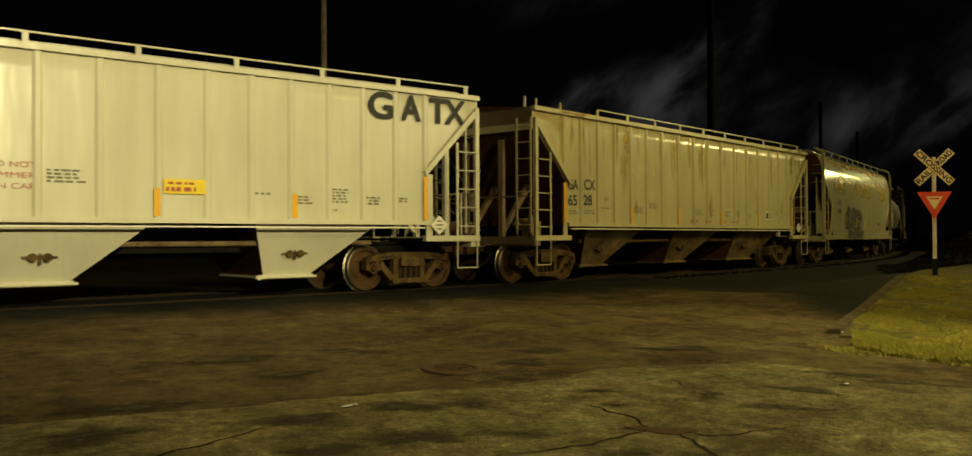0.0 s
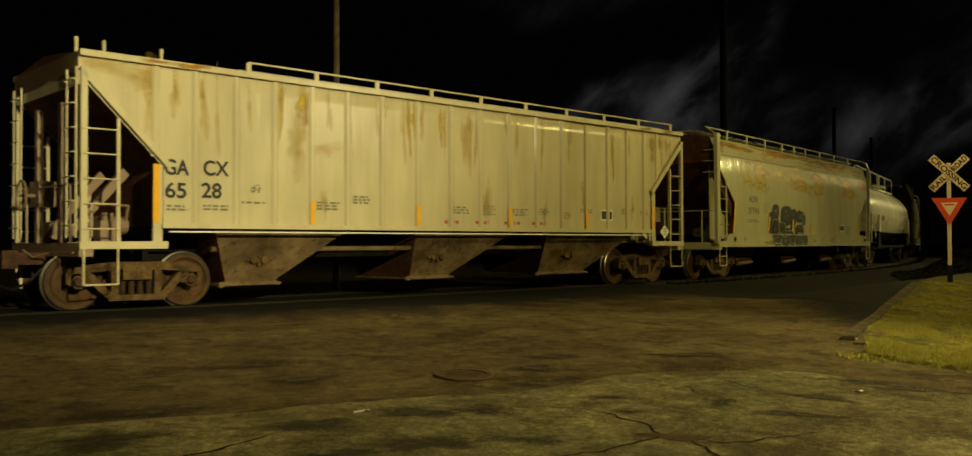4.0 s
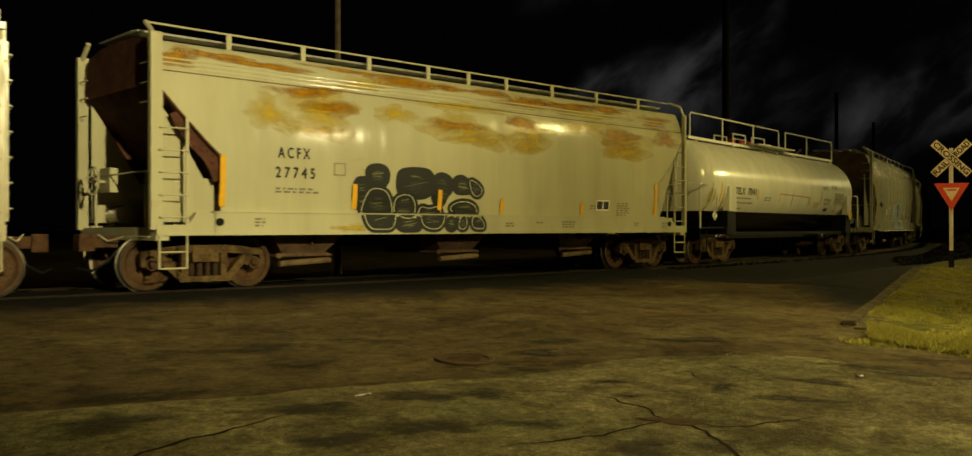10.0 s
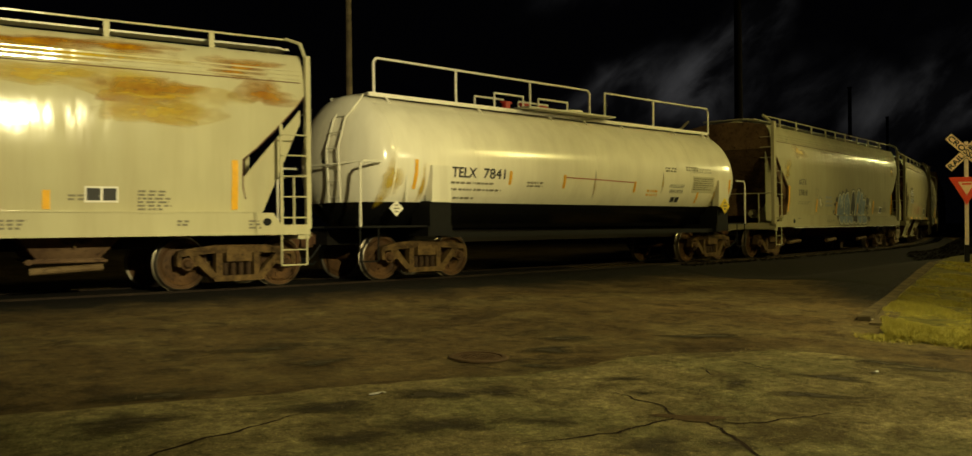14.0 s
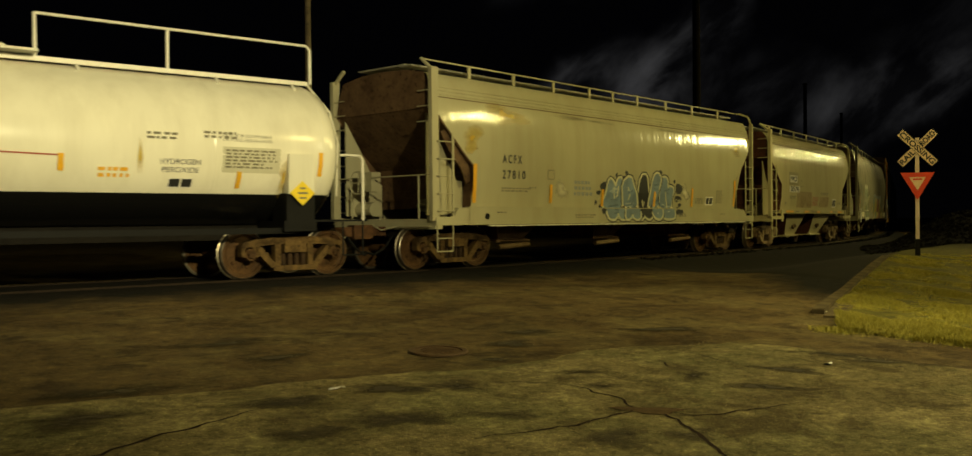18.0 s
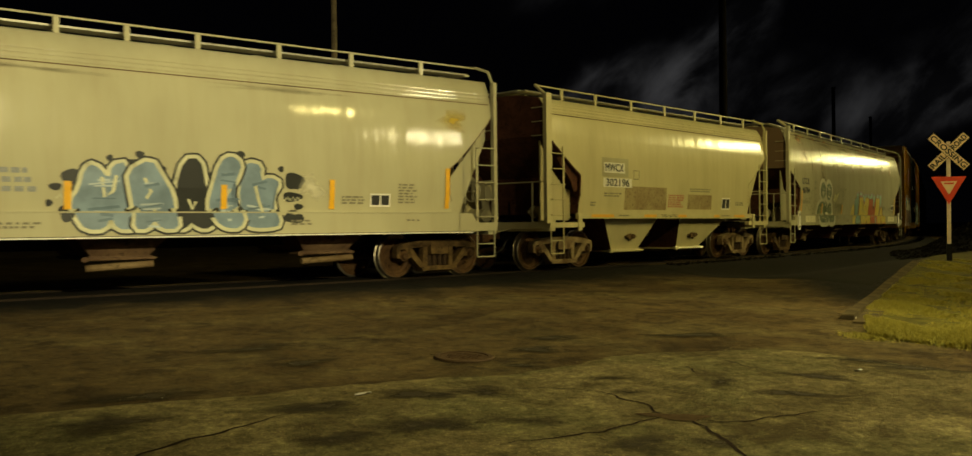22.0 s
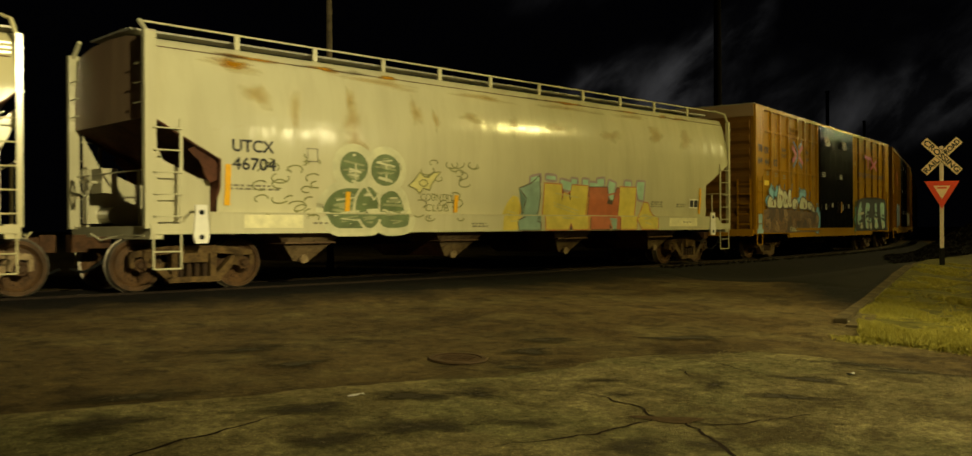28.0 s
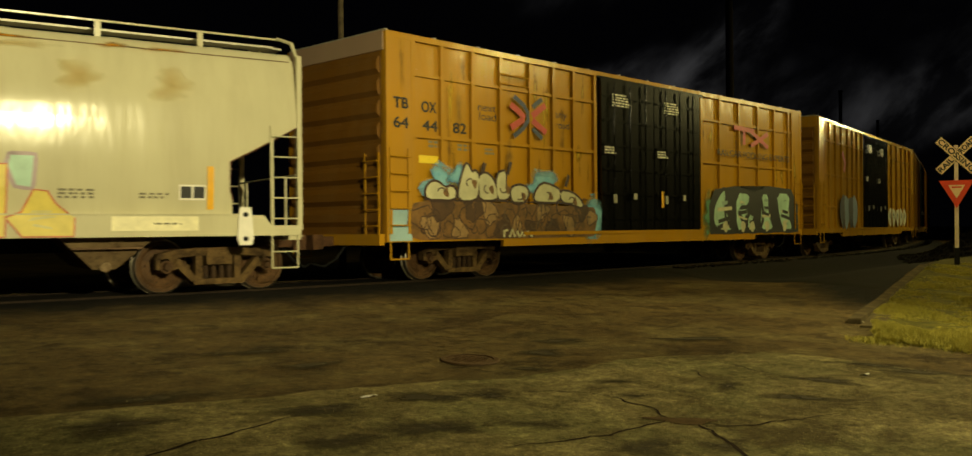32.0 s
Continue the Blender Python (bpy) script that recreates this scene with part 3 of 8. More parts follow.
def start_car(name, s0, s1, t0, t1, label, category, kind="dark"):
    """A rail car between s0 and s1 along the train with its trucks at t0 and t1."""
    mid = (t0 + t1) / 2
    ob = tagged(new(name), label, category, "cars of the freight train")
    ob.empty_display_size = 0.5
    CAR_ROOTS.add(ob.name)
    trucks = [add_truck(ob, t0 - mid, kind), add_truck(ob, t1 - mid, kind)]
    CARS.append((ob, mid * KX + 2.690, (t1 - t0) / 2 * KX, trucks))
    # centre sill, couplers, hoses
    a, b = s0 - mid, s1 - mid
    part("centre_sill", B(a + 0.1, b - 0.1, -0.33, 0.33, 0.74, 1.02), SOOT, ob)
    for x, d in ((a, -1), (b, 1)):
        c = Shape()
        c.block(min(x, x + d * 0.42), max(x, x + d * 0.42), -0.10, 0.10, 0.76, 0.96)
        c.prism([(x + d * 0.40, 0.70), (x + d * 0.62, 0.70), (x + d * 0.62, 1.0), (x + d * 0.40, 1.0)][::d], -0.17, 0.10)
        part("coupler", c, RUST, ob)
        h = Shape().pipe([(x + d * 0.1, -0.42, 0.75), (x + d * 0.3, -0.42, 0.5), (x + d * 0.52, -0.36, 0.36), (x + d * 0.66, -0.2, 0.42)], 0.024)
        part("air_hose", h, BLACK, ob)
    return ob, mid, a, b


def ladder(parent, x0, x1, y, z0, z1, n, mat, r=0.014, name="ladder", posts=(True, True)):
    """Two stiles and n rungs in the plane y."""
    sg = -1 if y < 0 else 1
    for x, on in ((x0, posts[0]), (x1, posts[1])):
        if on:
            part("stile", B(x - 0.025, x + 0.025, y - 0.012, y + 0.012, z0, z1), mat, parent)
    for k in range(n):
        z = z0 + (z1 - z0) * (k + 0.5) / n
        s = Shape().pipe([(x0, y, z), (x0, y + sg * 0.05, z), (x1, y + sg * 0.05, z), (x1, y, z)], r, 6)
        part("rung", s, mat, parent)


def end_ladder(parent, x, y0, y1, z0, z1, n, mat):
    for y in (y0, y1):
        part("stile", B(x - 0.012, x + 0.012, y - 0.022, y + 0.022, z0, z1), mat, parent)
    for k in range(n):
        z = z0 + (z1 - z0) * (k + 0.5) / n
        d = -0.05 if x < 0 else 0.05
        part("rung", Shape().pipe([(x, y0, z), (x + d, y0, z), (x + d, y1, z), (x, y1, z)], 0.013, 6), mat, parent)


def stirrup(parent, x0, x1, y, z0, z1, mat, rungs=1):
    s = Shape().pipe([(x0, y, z1), (x0, y, z0), (x1, y, z0), (x1, y, z1)], 0.016, 6)
    for k in range(1, rungs):
        z = z0 + (z1 - z0) * k / rungs
        s.rod((x0, y, z), (x1, y, z), 0.013, 6)
    part("stirrup_step", s, mat, parent)


def lofted_body(car, a, b, prof, cut, levels, mat, slope_mat):
    """Side sheets and roof by levels (half width prof(z)); the ends recede by cut(z) as sloping sheets."""
    s = Shape()
    n = 14
    rows = []
    for side in (-1, 1):
        for z in levels:
            x0, x1 = a + cut(z), b - cut(z)
            rows.append([(x0 + (x1 - x0) * k / n, side * prof(z), z) for k in range(n + 1)])
    m = len(levels)
    for side in (0, 1):
        base = len(s.v)
        for r in rows[side * m:(side + 1) * m]:
            s.v += r
        for i in range(m - 1):
            for k in range(n):
                q = (base + i * (n + 1) + k, base + i * (n + 1) + k + 1, base + (i + 1) * (n + 1) + k + 1, base + (i + 1) * (n + 1) + k)
                s.f.append(q)
                s.m.append(0)
    part("body", s.mesh("body", mat, smooth=True), None, car)
    for x, d in ((a, 1), (b, -1)):
        e = Shape()
        for z0, z1 in zip(levels, levels[1:]):
            e.face([(x + d * cut(z0), -prof(z0), z0), (x + d * cut(z0), prof(z0), z0), (x + d * cut(z1), prof(z1), z1), (x + d * cut(z1), -prof(z1), z1)])
        part("slope_sheet", e, slope_mat, car)
    f = Shape()
    z = levels[0]
    f.face([(a + cut(z), -prof(z), z), (b - cut(z), -prof(z), z), (b - cut(z), prof(z), z), (a + cut(z), prof(z), z)])
    part("underside", f, SOOT, car)


def hopper_bay(parent, t0, t1, zt, yt, b0, b1, zb, yb, mat, side_mat, gate=True):
    s = Shape()
    s.v = [(t0, -yt, zt), (t1, -yt, zt), (t1, yt, zt), (t0, yt, zt), (b0, -yb, zb), (b1, -yb, zb), (b1, yb, zb), (b0, yb, zb)]
    s.f = [(0, 1, 5, 4), (1, 2, 6, 5), (2, 3, 7, 6), (3, 0, 4, 7), (4, 5, 6, 7)]
    s.m = [0, 1, 0, 1, 1]
    ob = part("hopper_bay", s, (mat, side_mat), parent)
    if gate:
        g = Shape()
        g.block(b0 - 0.06, b1 + 0.06, -yb - 0.05, -yb + 0.04, zb - 0.07, zb + 0.02)
        g.block(b0 - 0.05, b1 + 0.05, -yb, yb + 0.05, zb - 0.05, zb - 0.01)
        g.rod((b0 - 0.18, -yb - 0.09, zb - 0.03), (b1 + 0.10, -yb - 0.09, zb - 0.03), 0.028, 8)
        g.rod((b0 - 0.12, -yb - 0.12, zb - 0.03), (b0 - 0.12, -yb - 0.06, zb - 0.03), 0.05, 8)
        part("outlet_gate", g, mat, ob)
        k = Shape()
        cx, cz, f = (b0 + b1) / 2 + 0.05, zb + (zt - zb) * 0.42, 0.42
        cy = -(yb + (yt - yb) * f) - 0.015
        for i in range(2):
            k.rod((cx - 0.10 + i * 0.2, cy - 0.04, cz), (cx - 0.10 + i * 0.2, cy + 0.05, cz), 0.07, 10)
        k.block(cx - 0.24, cx + 0.24, cy - 0.02, cy + 0.04, cz - 0.02, cz + 0.02)
        k.block(cx - 0.02, cx + 0.02, cy - 0.02, cy + 0.04, cz - 0.12, cz + 0.12)
        part("vibrator_bracket", k, FRAME_IRON, ob)
    return ob


def roof_walk(car, a, b, y, z_roof, z_top, posts, mat, gap=None):
    """The roof's edge rail: a flat bar on short posts, both sides, with the walkway and hatches between."""
    for sg in (-1,):
        part("roof_rail", B(a, b, sg * y - 0.02, sg * y + 0.02, z_top - 0.028, z_top), mat, car)
        for x in posts:
            part("rail_post", B(x - 0.042, x + 0.042, sg * y - 0.014, sg * y + 0.014, z_roof, z_top - 0.024), mat, car)
    part("running_board", B(a, b, -0.95, -0.62, z_roof + 0.16, z_roof + 0.195), GRATING, car)
    n = max(4, int((b - a) / 1.6))
    for k in range(n):
        x = a + (b - a) * (k + 0.5) / n
        h = Shape().lathe([(0.0, 0.2), (0.30, 0.17), (0.36, 0.1), (0.36, 0.0)], (x, 0, z_roof + 0.04), "z", 14)
        part("roof_hatch", h, mat, car)


def tape(car, x, z0, z1, surf, w=0.10):
    decal(car, "reflective_tape", rect(x - w / 2, x + w / 2, z0, z1), AMBER, surf, 0.008)


def placard(car, x, z, r, y, label="white diamond placard", mat=None):
    s = Shape()
    s.prism([(x, z - r), (x + r, z), (x, z + r), (x - r, z)], -(y + 0.02), -(y + 0.008))
    ob = part("placard", s, mat or WHITE, car, label)
    t = Shape()
    for k in range(3):
        w = r * (0.55, 0.8, 0.5)[k]
        t.block(x - w / 2, x + w / 2, -(y + 0.024), -(y + 0.021), z - 0.08 * r + (k - 1) * r * 0.4, z + 0.08 * r + (k - 1) * r * 0.4)
    part("small_print", t, INK_FADED, ob)


def data_panel(car, x, z, w, h, surf):
    decal(car, "data_panel", rect(x - w / 2, x + w / 2, z - h / 2, z + h / 2), WHITE, surf, 0.007)
    for d in (-0.24, 0.24):
        decal(car, "data_panel", rect(x + d * w - w * 0.20, x + d * w + w * 0.20, z - h * 0.38, z + h * 0.38), INK, surf, 0.010)


def end_gear(car, x, d, mat, dirt, top_z, ledge=1.12, brake=False, posts=True):
    """Posts, diagonal braces and the platform at one end; d is +1 at the end that leads to larger x."""
    part("end_sill", B(min(x, x - d * 0.20), max(x, x - d * 0.20), -1.58, 1.58, ledge - 0.22, ledge), mat, car)
    part("end_platform", B(min(x - d * 0.20, x - d * 1.15), max(x - d * 0.20, x - d * 1.15), -1.30, 1.30, ledge - 0.08, ledge - 0.03), SOOT, car)
    for y in (-0.55, 0.55) if posts else ():
        part("end_post", B(x - d * 0.10 - 0.05, x - d * 0.10 + 0.05, y - 0.06, y + 0.06, ledge, top_z - 0.25), dirt, car)
    for y in (-0.50, 0.50) if posts else ():
        p = Shape()
        p.prism([(x - d * 0.12, ledge + 0.1), (x - d * 0.24, ledge + 0.1), (x - d * 1.10, 2.30), (x - d * 1.00, 2.42)][::-d], y - 0.05, y + 0.05)
        part("diagonal_brace", p, dirt, car)
    # low stand of the hand rails and the uncoupling lever
    for y in (-1.05, 1.05):
        part("hand_post", Shape().rod((x - d * 0.06, y, ledge), (x - d * 0.06, y, ledge + 0.95), 0.02, 6), mat, car)
    part("hand_rail", Shape().rod((x - d * 0.06, -1.55, ledge + 0.95), (x - d * 0.06, 1.55, ledge + 0.95), 0.016, 6), mat, car)
    part("uncoupling_lever", Shape().pipe([(x + d * 0.06, -1.5, ledge - 0.16), (x + d * 0.06, -0.5, ledge - 0.16), (x + d * 0.2, -0.2, ledge - 0.24), (x + d * 0.3, -0.05, ledge - 0.12)], 0.014), mat, car)
    if brake:
        part("brake_housing", Shape().block(min(x - d * 0.05, x - d * 0.3), max(x - d * 0.05, x - d * 0.3), 0.40, 0.85, 1.75, 2.2), mat, car)
        r = Shape().rod((x - d * 0.45, 0.75, 1.35), (x - d * 0.45, 1.35, 1.35), 0.17, 14)
        part("air_reservoir", r, mat, car)
        w = Shape()
        w.lathe([(0.278, 0.0), (0.26, 0.018), (0.242, 0.0), (0.26, -0.018), (0.278, 0.0)], (x + d * 0.14, 0.62, 1.95), "x", 20)
        for t in range(4):
            w.rod((x + d * 0.10, 0.62, 1.95), (x + d * 0.14, 0.62 + 0.255 * math.cos(t * 1.5708), 1.95 + 0.255 * math.sin(t * 1.5708)), 0.012, 5)
        w.rod((x - d * 0.1, 0.62, 1.95), (x + d * 0.14, 0.62, 1.95), 0.03, 8)
        part("brake_wheel", w, mat, car)
        c = Shape().rod((x - d * 0.55, -0.65, 1.42), (x - d * 1.0, -0.65, 1.42), 0.15, 14)
        c.rod((x - d * 0.40, -0.65, 1.42), (x - d * 0.55, -0.65, 1.42), 0.05, 8)
        part("brake_cylinder", c, mat, car)
        v = Shape().block(min(x - d * 0.45, x - d * 0.75), max(x - d * 0.45, x - d * 0.75), -1.15, -0.85, 1.12, 1.48)
        v.rod((x - d * 0.6, -1.0, 1.48), (x - d * 0.6, -1.0, 1.62), 0.09, 10)
        part("control_valve", v, mat, car)
        part("air_pipe", Shape().pipe([(x - d * 0.3, -1.2, 1.2), (x - d * 0.3, -1.2, 1.75), (x - d * 0.95, -0.9, 1.75), (x - d * 0.95, -0.8, 1.5)], 0.022), mat, car)


# ---- ribbed covered hoppers ----
def flat_side(z):
    return 1.52 if z <= 4.14 else max(0.0, 1.52 - (z - 4.14) * 9.5)


def ribbed_hopper(name, s0, s1, t0, t1, label, body, rails_from, ribs, bays, marks):
    car, mid, a, b = start_car(name, s0, s1, t0, t1, label, "freight car")

    def cut(z):
        if z >= 3.78:
            return 0.0
        if z >= 2.38:
            return (3.78 - z) / 1.40 * 1.24
        return 1.24
    lofted_body(car, a, b, flat_side, cut, [1.40, 2.38, 3.78, 4.14, 4.22, 4.30], body, SLOPE_BROWN if name == "covered_hopper" else RED_RUST)
    for x, d in ((a, 1), (b, -1)):
        part("end_panel", B(min(x, x + d * 0.03), max(x, x + d * 0.03), -1.53, 1.53, 3.62, 4.15), body, car)
    for sg in (-1, 1):
        for x in ribs:
            x -= mid
            z0 = 1.42
            for e, d in ((a, 1), (b, -1)):
                q = (x - e) * d
                if q < 1.24:
                    z0 = max(z0, 3.80 - q / 1.24 * 1.40)
            lo, hi = (-1.60, -1.515) if sg < 0 else (1.515, 1.60)
            r_ = Shape()
            r_.v = [(x + dx, sg * y, z) for z in (z0 + 0.02, 4.08) for dx, y in ((-0.075, 1.515), (-0.03, 1.556), (0.03, 1.556), (0.075, 1.515))]
            r_.f, r_.m = [(0, 1, 5, 4), (1, 2, 6, 5), (2, 3, 7, 6), (0, 3, 2, 1), (4, 5, 6, 7)], [0] * 5
            part("rib", r_, body, car)
        lo, hi = (-1.615, -1.50) if sg < 0 else (1.50, 1.615)
        part("top_chord", B(a, b, lo, hi, 4.07, 4.17), body, car)
        part("side_sill", B(a + 1.2, b - 1.2, lo, hi, 1.36, 1.45), body, car)
        for x, d in ((a, 1), (b, -1)):
            part("gusset_post", B(min(x + d * 1.08, x + d * 1.22), max(x + d * 1.08, x + d * 1.22), min(sg * 1.50, sg * 1.545), max(sg * 1.50, sg * 1.545), 1.05, 2.42), body, car)
            part("end_ledge", B(min(x, x + d * 1.28), max(x, x + d * 1.28), lo, hi, 1.02, 1.14), body, car)
            part("corner_post", B(x + d * 0.06 - 0.045, x + d * 0.06 + 0.045, lo, hi - 0.04, 1.12, 3.9), body, car)
            e = Shape()
            e.prism([(x, 3.86), (x + d * 0.08, 3.72), (x + d * 1.26, 2.38), (x + d * 1.30, 2.48), (x + d * 0.16, 3.80)][::d], lo, hi)
            part("slope_flange", e, body, car)
            y = sg * 1.60
            xa, xb = sorted((x + d * 0.06, x + d * 0.54))
            ladder(car, xa, xb, y, 1.14, 3.12, 5, body, posts=(d < 0, d > 0))
            stirrup(car, xa, xb, y, 0.45, 1.05, body)
            end_ladder(car, x - d * 0.02, sg * 1.10, sg * 1.5, 1.2, 3.9, 7, body)
    for x, d in ((a, -1), (b, 1)):
        end_gear(car, x, d, body if d > 0 else P_END, body if d > 0 else P_END, 3.7, 1.12, brake=d < 0)
    for sg in (-1, 1):
        part("sill_flange", B(a + 1.3, b - 1.3, min(sg * 1.56, sg * 1.625), max(sg * 1.56, sg * 1.625), 1.29, 1.315), WHITE, car)
    posts = [rails_from - mid + k * (b - 0.1 - (rails_from - mid)) / 9 for k in range(10)]
    roof_walk(car, rails_from - mid, b - 0.05, 1.28, 4.14, 4.42, posts, body)
    for x in (a + 0.05, a + 0.44, a + 1.3):
        part("roof_post", B(x - 0.02, x + 0.02, -1.30, -1.26, 4.14, 4.42), body, car)
    for t_0, t_1, b_0, b_1 in bays:
        hopper_bay(car, t_0 - mid, t_1 - mid, 1.38, 1.42, b_0 - mid, b_1 - mid, 0.38, 0.90, body if name == "covered_hopper" else SLOPE_DIRT, RED_RUST)
    pipe = Shape().pipe([(a + 2.2, -1.1, 1.0), (b - 2.2, -1.1, 1.0)], 0.05, 8)
    part("train_line_pipe", pipe, SLOPE_DIRT, car)
    return car, mid, a, b


SIDE = lambda z: 1.525
RIBFACE = lambda z: 1.558

A_RIBS = [-5.88, -5.1, -4.3, -3.4, -2.5, -1.65, -0.8, 0.03, 0.87, 1.73, 2.50, 3.24, 3.95, 4.67, 5.35, 6.03, 6.69]
car, mid, a, b = ribbed_hopper("covered_hopper", -6.6, 7.93, -5.22, 6.55, "pale cream ribbed covered hopper freight car with large black letters", P_RIB, -6.4,
                               A_RIBS, [(-5.5, -3.1, -4.75, -3.9), (-1.0, 1.70, -0.40, 0.60), (3.35, 5.72, 3.72, 4.58)], None)
for ch, x0, x1 in (("G", 5.46, 5.95), ("A", 6.16, 6.56), ("T", 6.78, 7.16), ("X", 7.14, 7.60)):
    lettering(car, ch, x0 - mid, x1 - mid, 3.51, 0.51, INK, lambda z: 1.556, 0.02, "large black stencilled letter")
for x, z0, z1 in ((1.70, 1.48, 1.96), (4.00, 1.48, 1.93), (6.68, 1.46, 2.36)):
    tape(car, x - mid, z0, z1, RIBFACE)
decal(car, "warning_plate", rect(1.80 - mid, 2.46 - mid, 1.87, 2.12), SIGN_YELLOW, RIBFACE, 0.01, "yellow plate with dark print")
bars(car, 1.86 - mid, 2.03, 0.5, 1, 0.04, INK_RED, lambda z: 1.570, 3)
bars(car, 1.83 - mid, 1.91, 0.58, 1, 0.075, INK_RED, lambda z: 1.570, 4)
lettering(car, "DO NOT", -0.62 - mid, 0.02 - mid, 2.22, 0.09, INK_RED, SIDE)
lettering(car, "HAMMER", -0.72 - mid, 0.02 - mid, 2.05, 0.09, INK_RED, SIDE)
lettering(car, "ON CAR", -0.62 - mid, 0.02 - mid, 1.88, 0.09, INK_RED, SIDE)
for x, z, w, n in ((0.15, 2.18, 0.55, 4), (3.25, 1.90, 0.42, 1), (3.95, 1.86, 0.45, 3), (4.72, 2.02, 0.34, 5), (5.35, 1.88, 0.36, 3), (6.10, 1.88, 0.2, 2), (4.62, 1.62, 0.3, 1)):
    bars(car, x - mid, z, w, n, 0.035, INK_FADED, SIDE, int(z * 100))
placard(car, 6.95 - mid, 1.36, 0.20, 1.60)

B_RIBS = [10.45, 11.08, 11.76, 12.45, 13.16, 13.88, 14.63, 15.45, 16.27, 17.05, 17.85, 18.66, 19.45, 20.24, 21.0, 21.7, 22.35, 22.85]
car, mid, a, b = ribbed_hopper("covered_hopper_stained", 9.33, 23.85, 10.43, 22.80, "rust-stained cream ribbed covered hopper freight car", P_RIB_OLD, 12.1,
                               B_RIBS, [(11.45, 13.98, 11.88, 12.75), (15.5, 18.1, 15.72, 16.65), (19.1, 22.2, 19.3, 20.75)], None)
for txt, x0, x1, z in (("GA", 10.59, 10.96, 2.27), ("CX", 11.21, 11.62, 2.29), ("65", 10.60, 10.92, 1.88), ("28", 11.18, 11.50, 1.90)):
    lettering(car, txt, x0 - mid, x1 - mid, z, 0.25, INK, SIDE, 0.008, "black stencilled reporting mark")
for x, z, w, n in ((10.62, 1.72, 0.36, 2), (11.20, 1.74, 0.46, 2), (11.85, 1.82, 0.5, 1), (12.02, 2.08, 0.2, 2), (13.25, 1.86, 0.5, 3), (14.0, 2.0, 0.4, 3), (16.3, 1.86, 0.5, 3), (17.05, 1.9, 0.42, 4), (17.9, 1.85, 0.5, 3),
                   (18.65, 1.88, 0.45, 3), (19.4, 1.8, 0.4, 3), (20.05, 1.9, 0.5, 2), (21.5, 1.95, 0.35, 3), (22.2, 1.9, 0.3, 2)):
    bars(car, x - mid, z, w, n, 0.035, INK_FADED, SIDE, int(x * 100))
for x in (16.1, 16.9, 17.7, 18.5):
    bars(car, x - mid, 1.52, 0.45, 1, 0.07, INK_RED, SIDE, int(x * 10))
tape(car, 10.45 - mid, 1.46, 2.43, RIBFACE)
for x in (13.16, 15.45, 17.85, 20.24):
    tape(car, x - mid, 1.46, 1.90, RIBFACE)
tape(car, 22.66 - mid, 1.46, 2.1, RIBFACE)
data_panel(car, 20.95 - mid, 1.80, 0.42, 0.27, SIDE)
placard(car, 23.05 - mid, 1.40, 0.18, 1.60)
lettering(car, "C", 12.06 - mid, 12.18 - mid, 2.06, 0.1, INK_FADED, SIDE)


rnd = random.Random(8)
for k in range(46):
    x, w, h = rnd.uniform(9.9, 23.4), rnd.uniform(0.05, 0.16), rnd.uniform(0.3, 1.0)
    bloom(car, x - mid, 4.04 - h * 0.75, w, h, RUST_WASH if k % 6 else RUST_FAINT, SIDE, 0.003)
for x, z, rx, rz in ((9.75, 3.95, 0.5, 0.25), (10.3, 3.9, 0.3, 0.5), (12.9, 3.0, 0.3, 0.9), (17.2, 2.0, 0.25, 0.6), (20.2, 2.2, 0.15, 0.7), (13.4, 1.9, 0.1, 0.4), (22.9, 3.8, 0.6, 0.4), (18.9, 1.8, 0.1, 0.4), (21.9, 2.0, 0.12, 0.5)):
    bloom(car, x - mid, z, rx, rz, RUST_WASH, SIDE, 0.0035)
for x in (10.4, 11.0, 22.4, 23.2):
    bloom(car, x - mid, 4.12, 0.35, 0.07, RUST_BLOOM, lambda z: 1.617, 0.003)
for t_0, t_1, b_0, b_1 in ((11.45, 13.98, 11.88, 12.75), (15.5, 18.1, 15.72, 16.65), (19.1, 22.2, 19.3, 20.75)):
    for k in range(3):
        x = b_0 + (b_1 - b_0) * (k + 0.5) / 3
        bloom(car, x - mid, 0.85 + 0.1 * k, 0.4, 0.35, SOOT_FILM, lambda z: 0.90 + (z - 0.38) / 1.0 * 0.52, 0.014)


# ---- curved-side covered hoppers ----
def flow_profile(eave, edge, belly=1.585):
    """Half width by height: bellied side, a beaded shoulder above the eave up to the roof's edge, a low roof."""
    pts = [(1.0, 1.50), (1.38, 1.515), (1.8, 1.56), (2.4, belly), (2.9, 1.578), (3.3, 1.552), (eave - 0.12, 1.50), (eave, 1.475), (eave + (edge - eave) * 0.5, 1.41), (edge - 0.03, 1.30), (edge, 1.24), (edge + 0.10, 0.7), (edge + 0.13, 0.0)]
    zs, ys = [p[0] for p in pts], [p[1] for p in pts]
    return lambda z: float(np.interp(z, zs, ys))


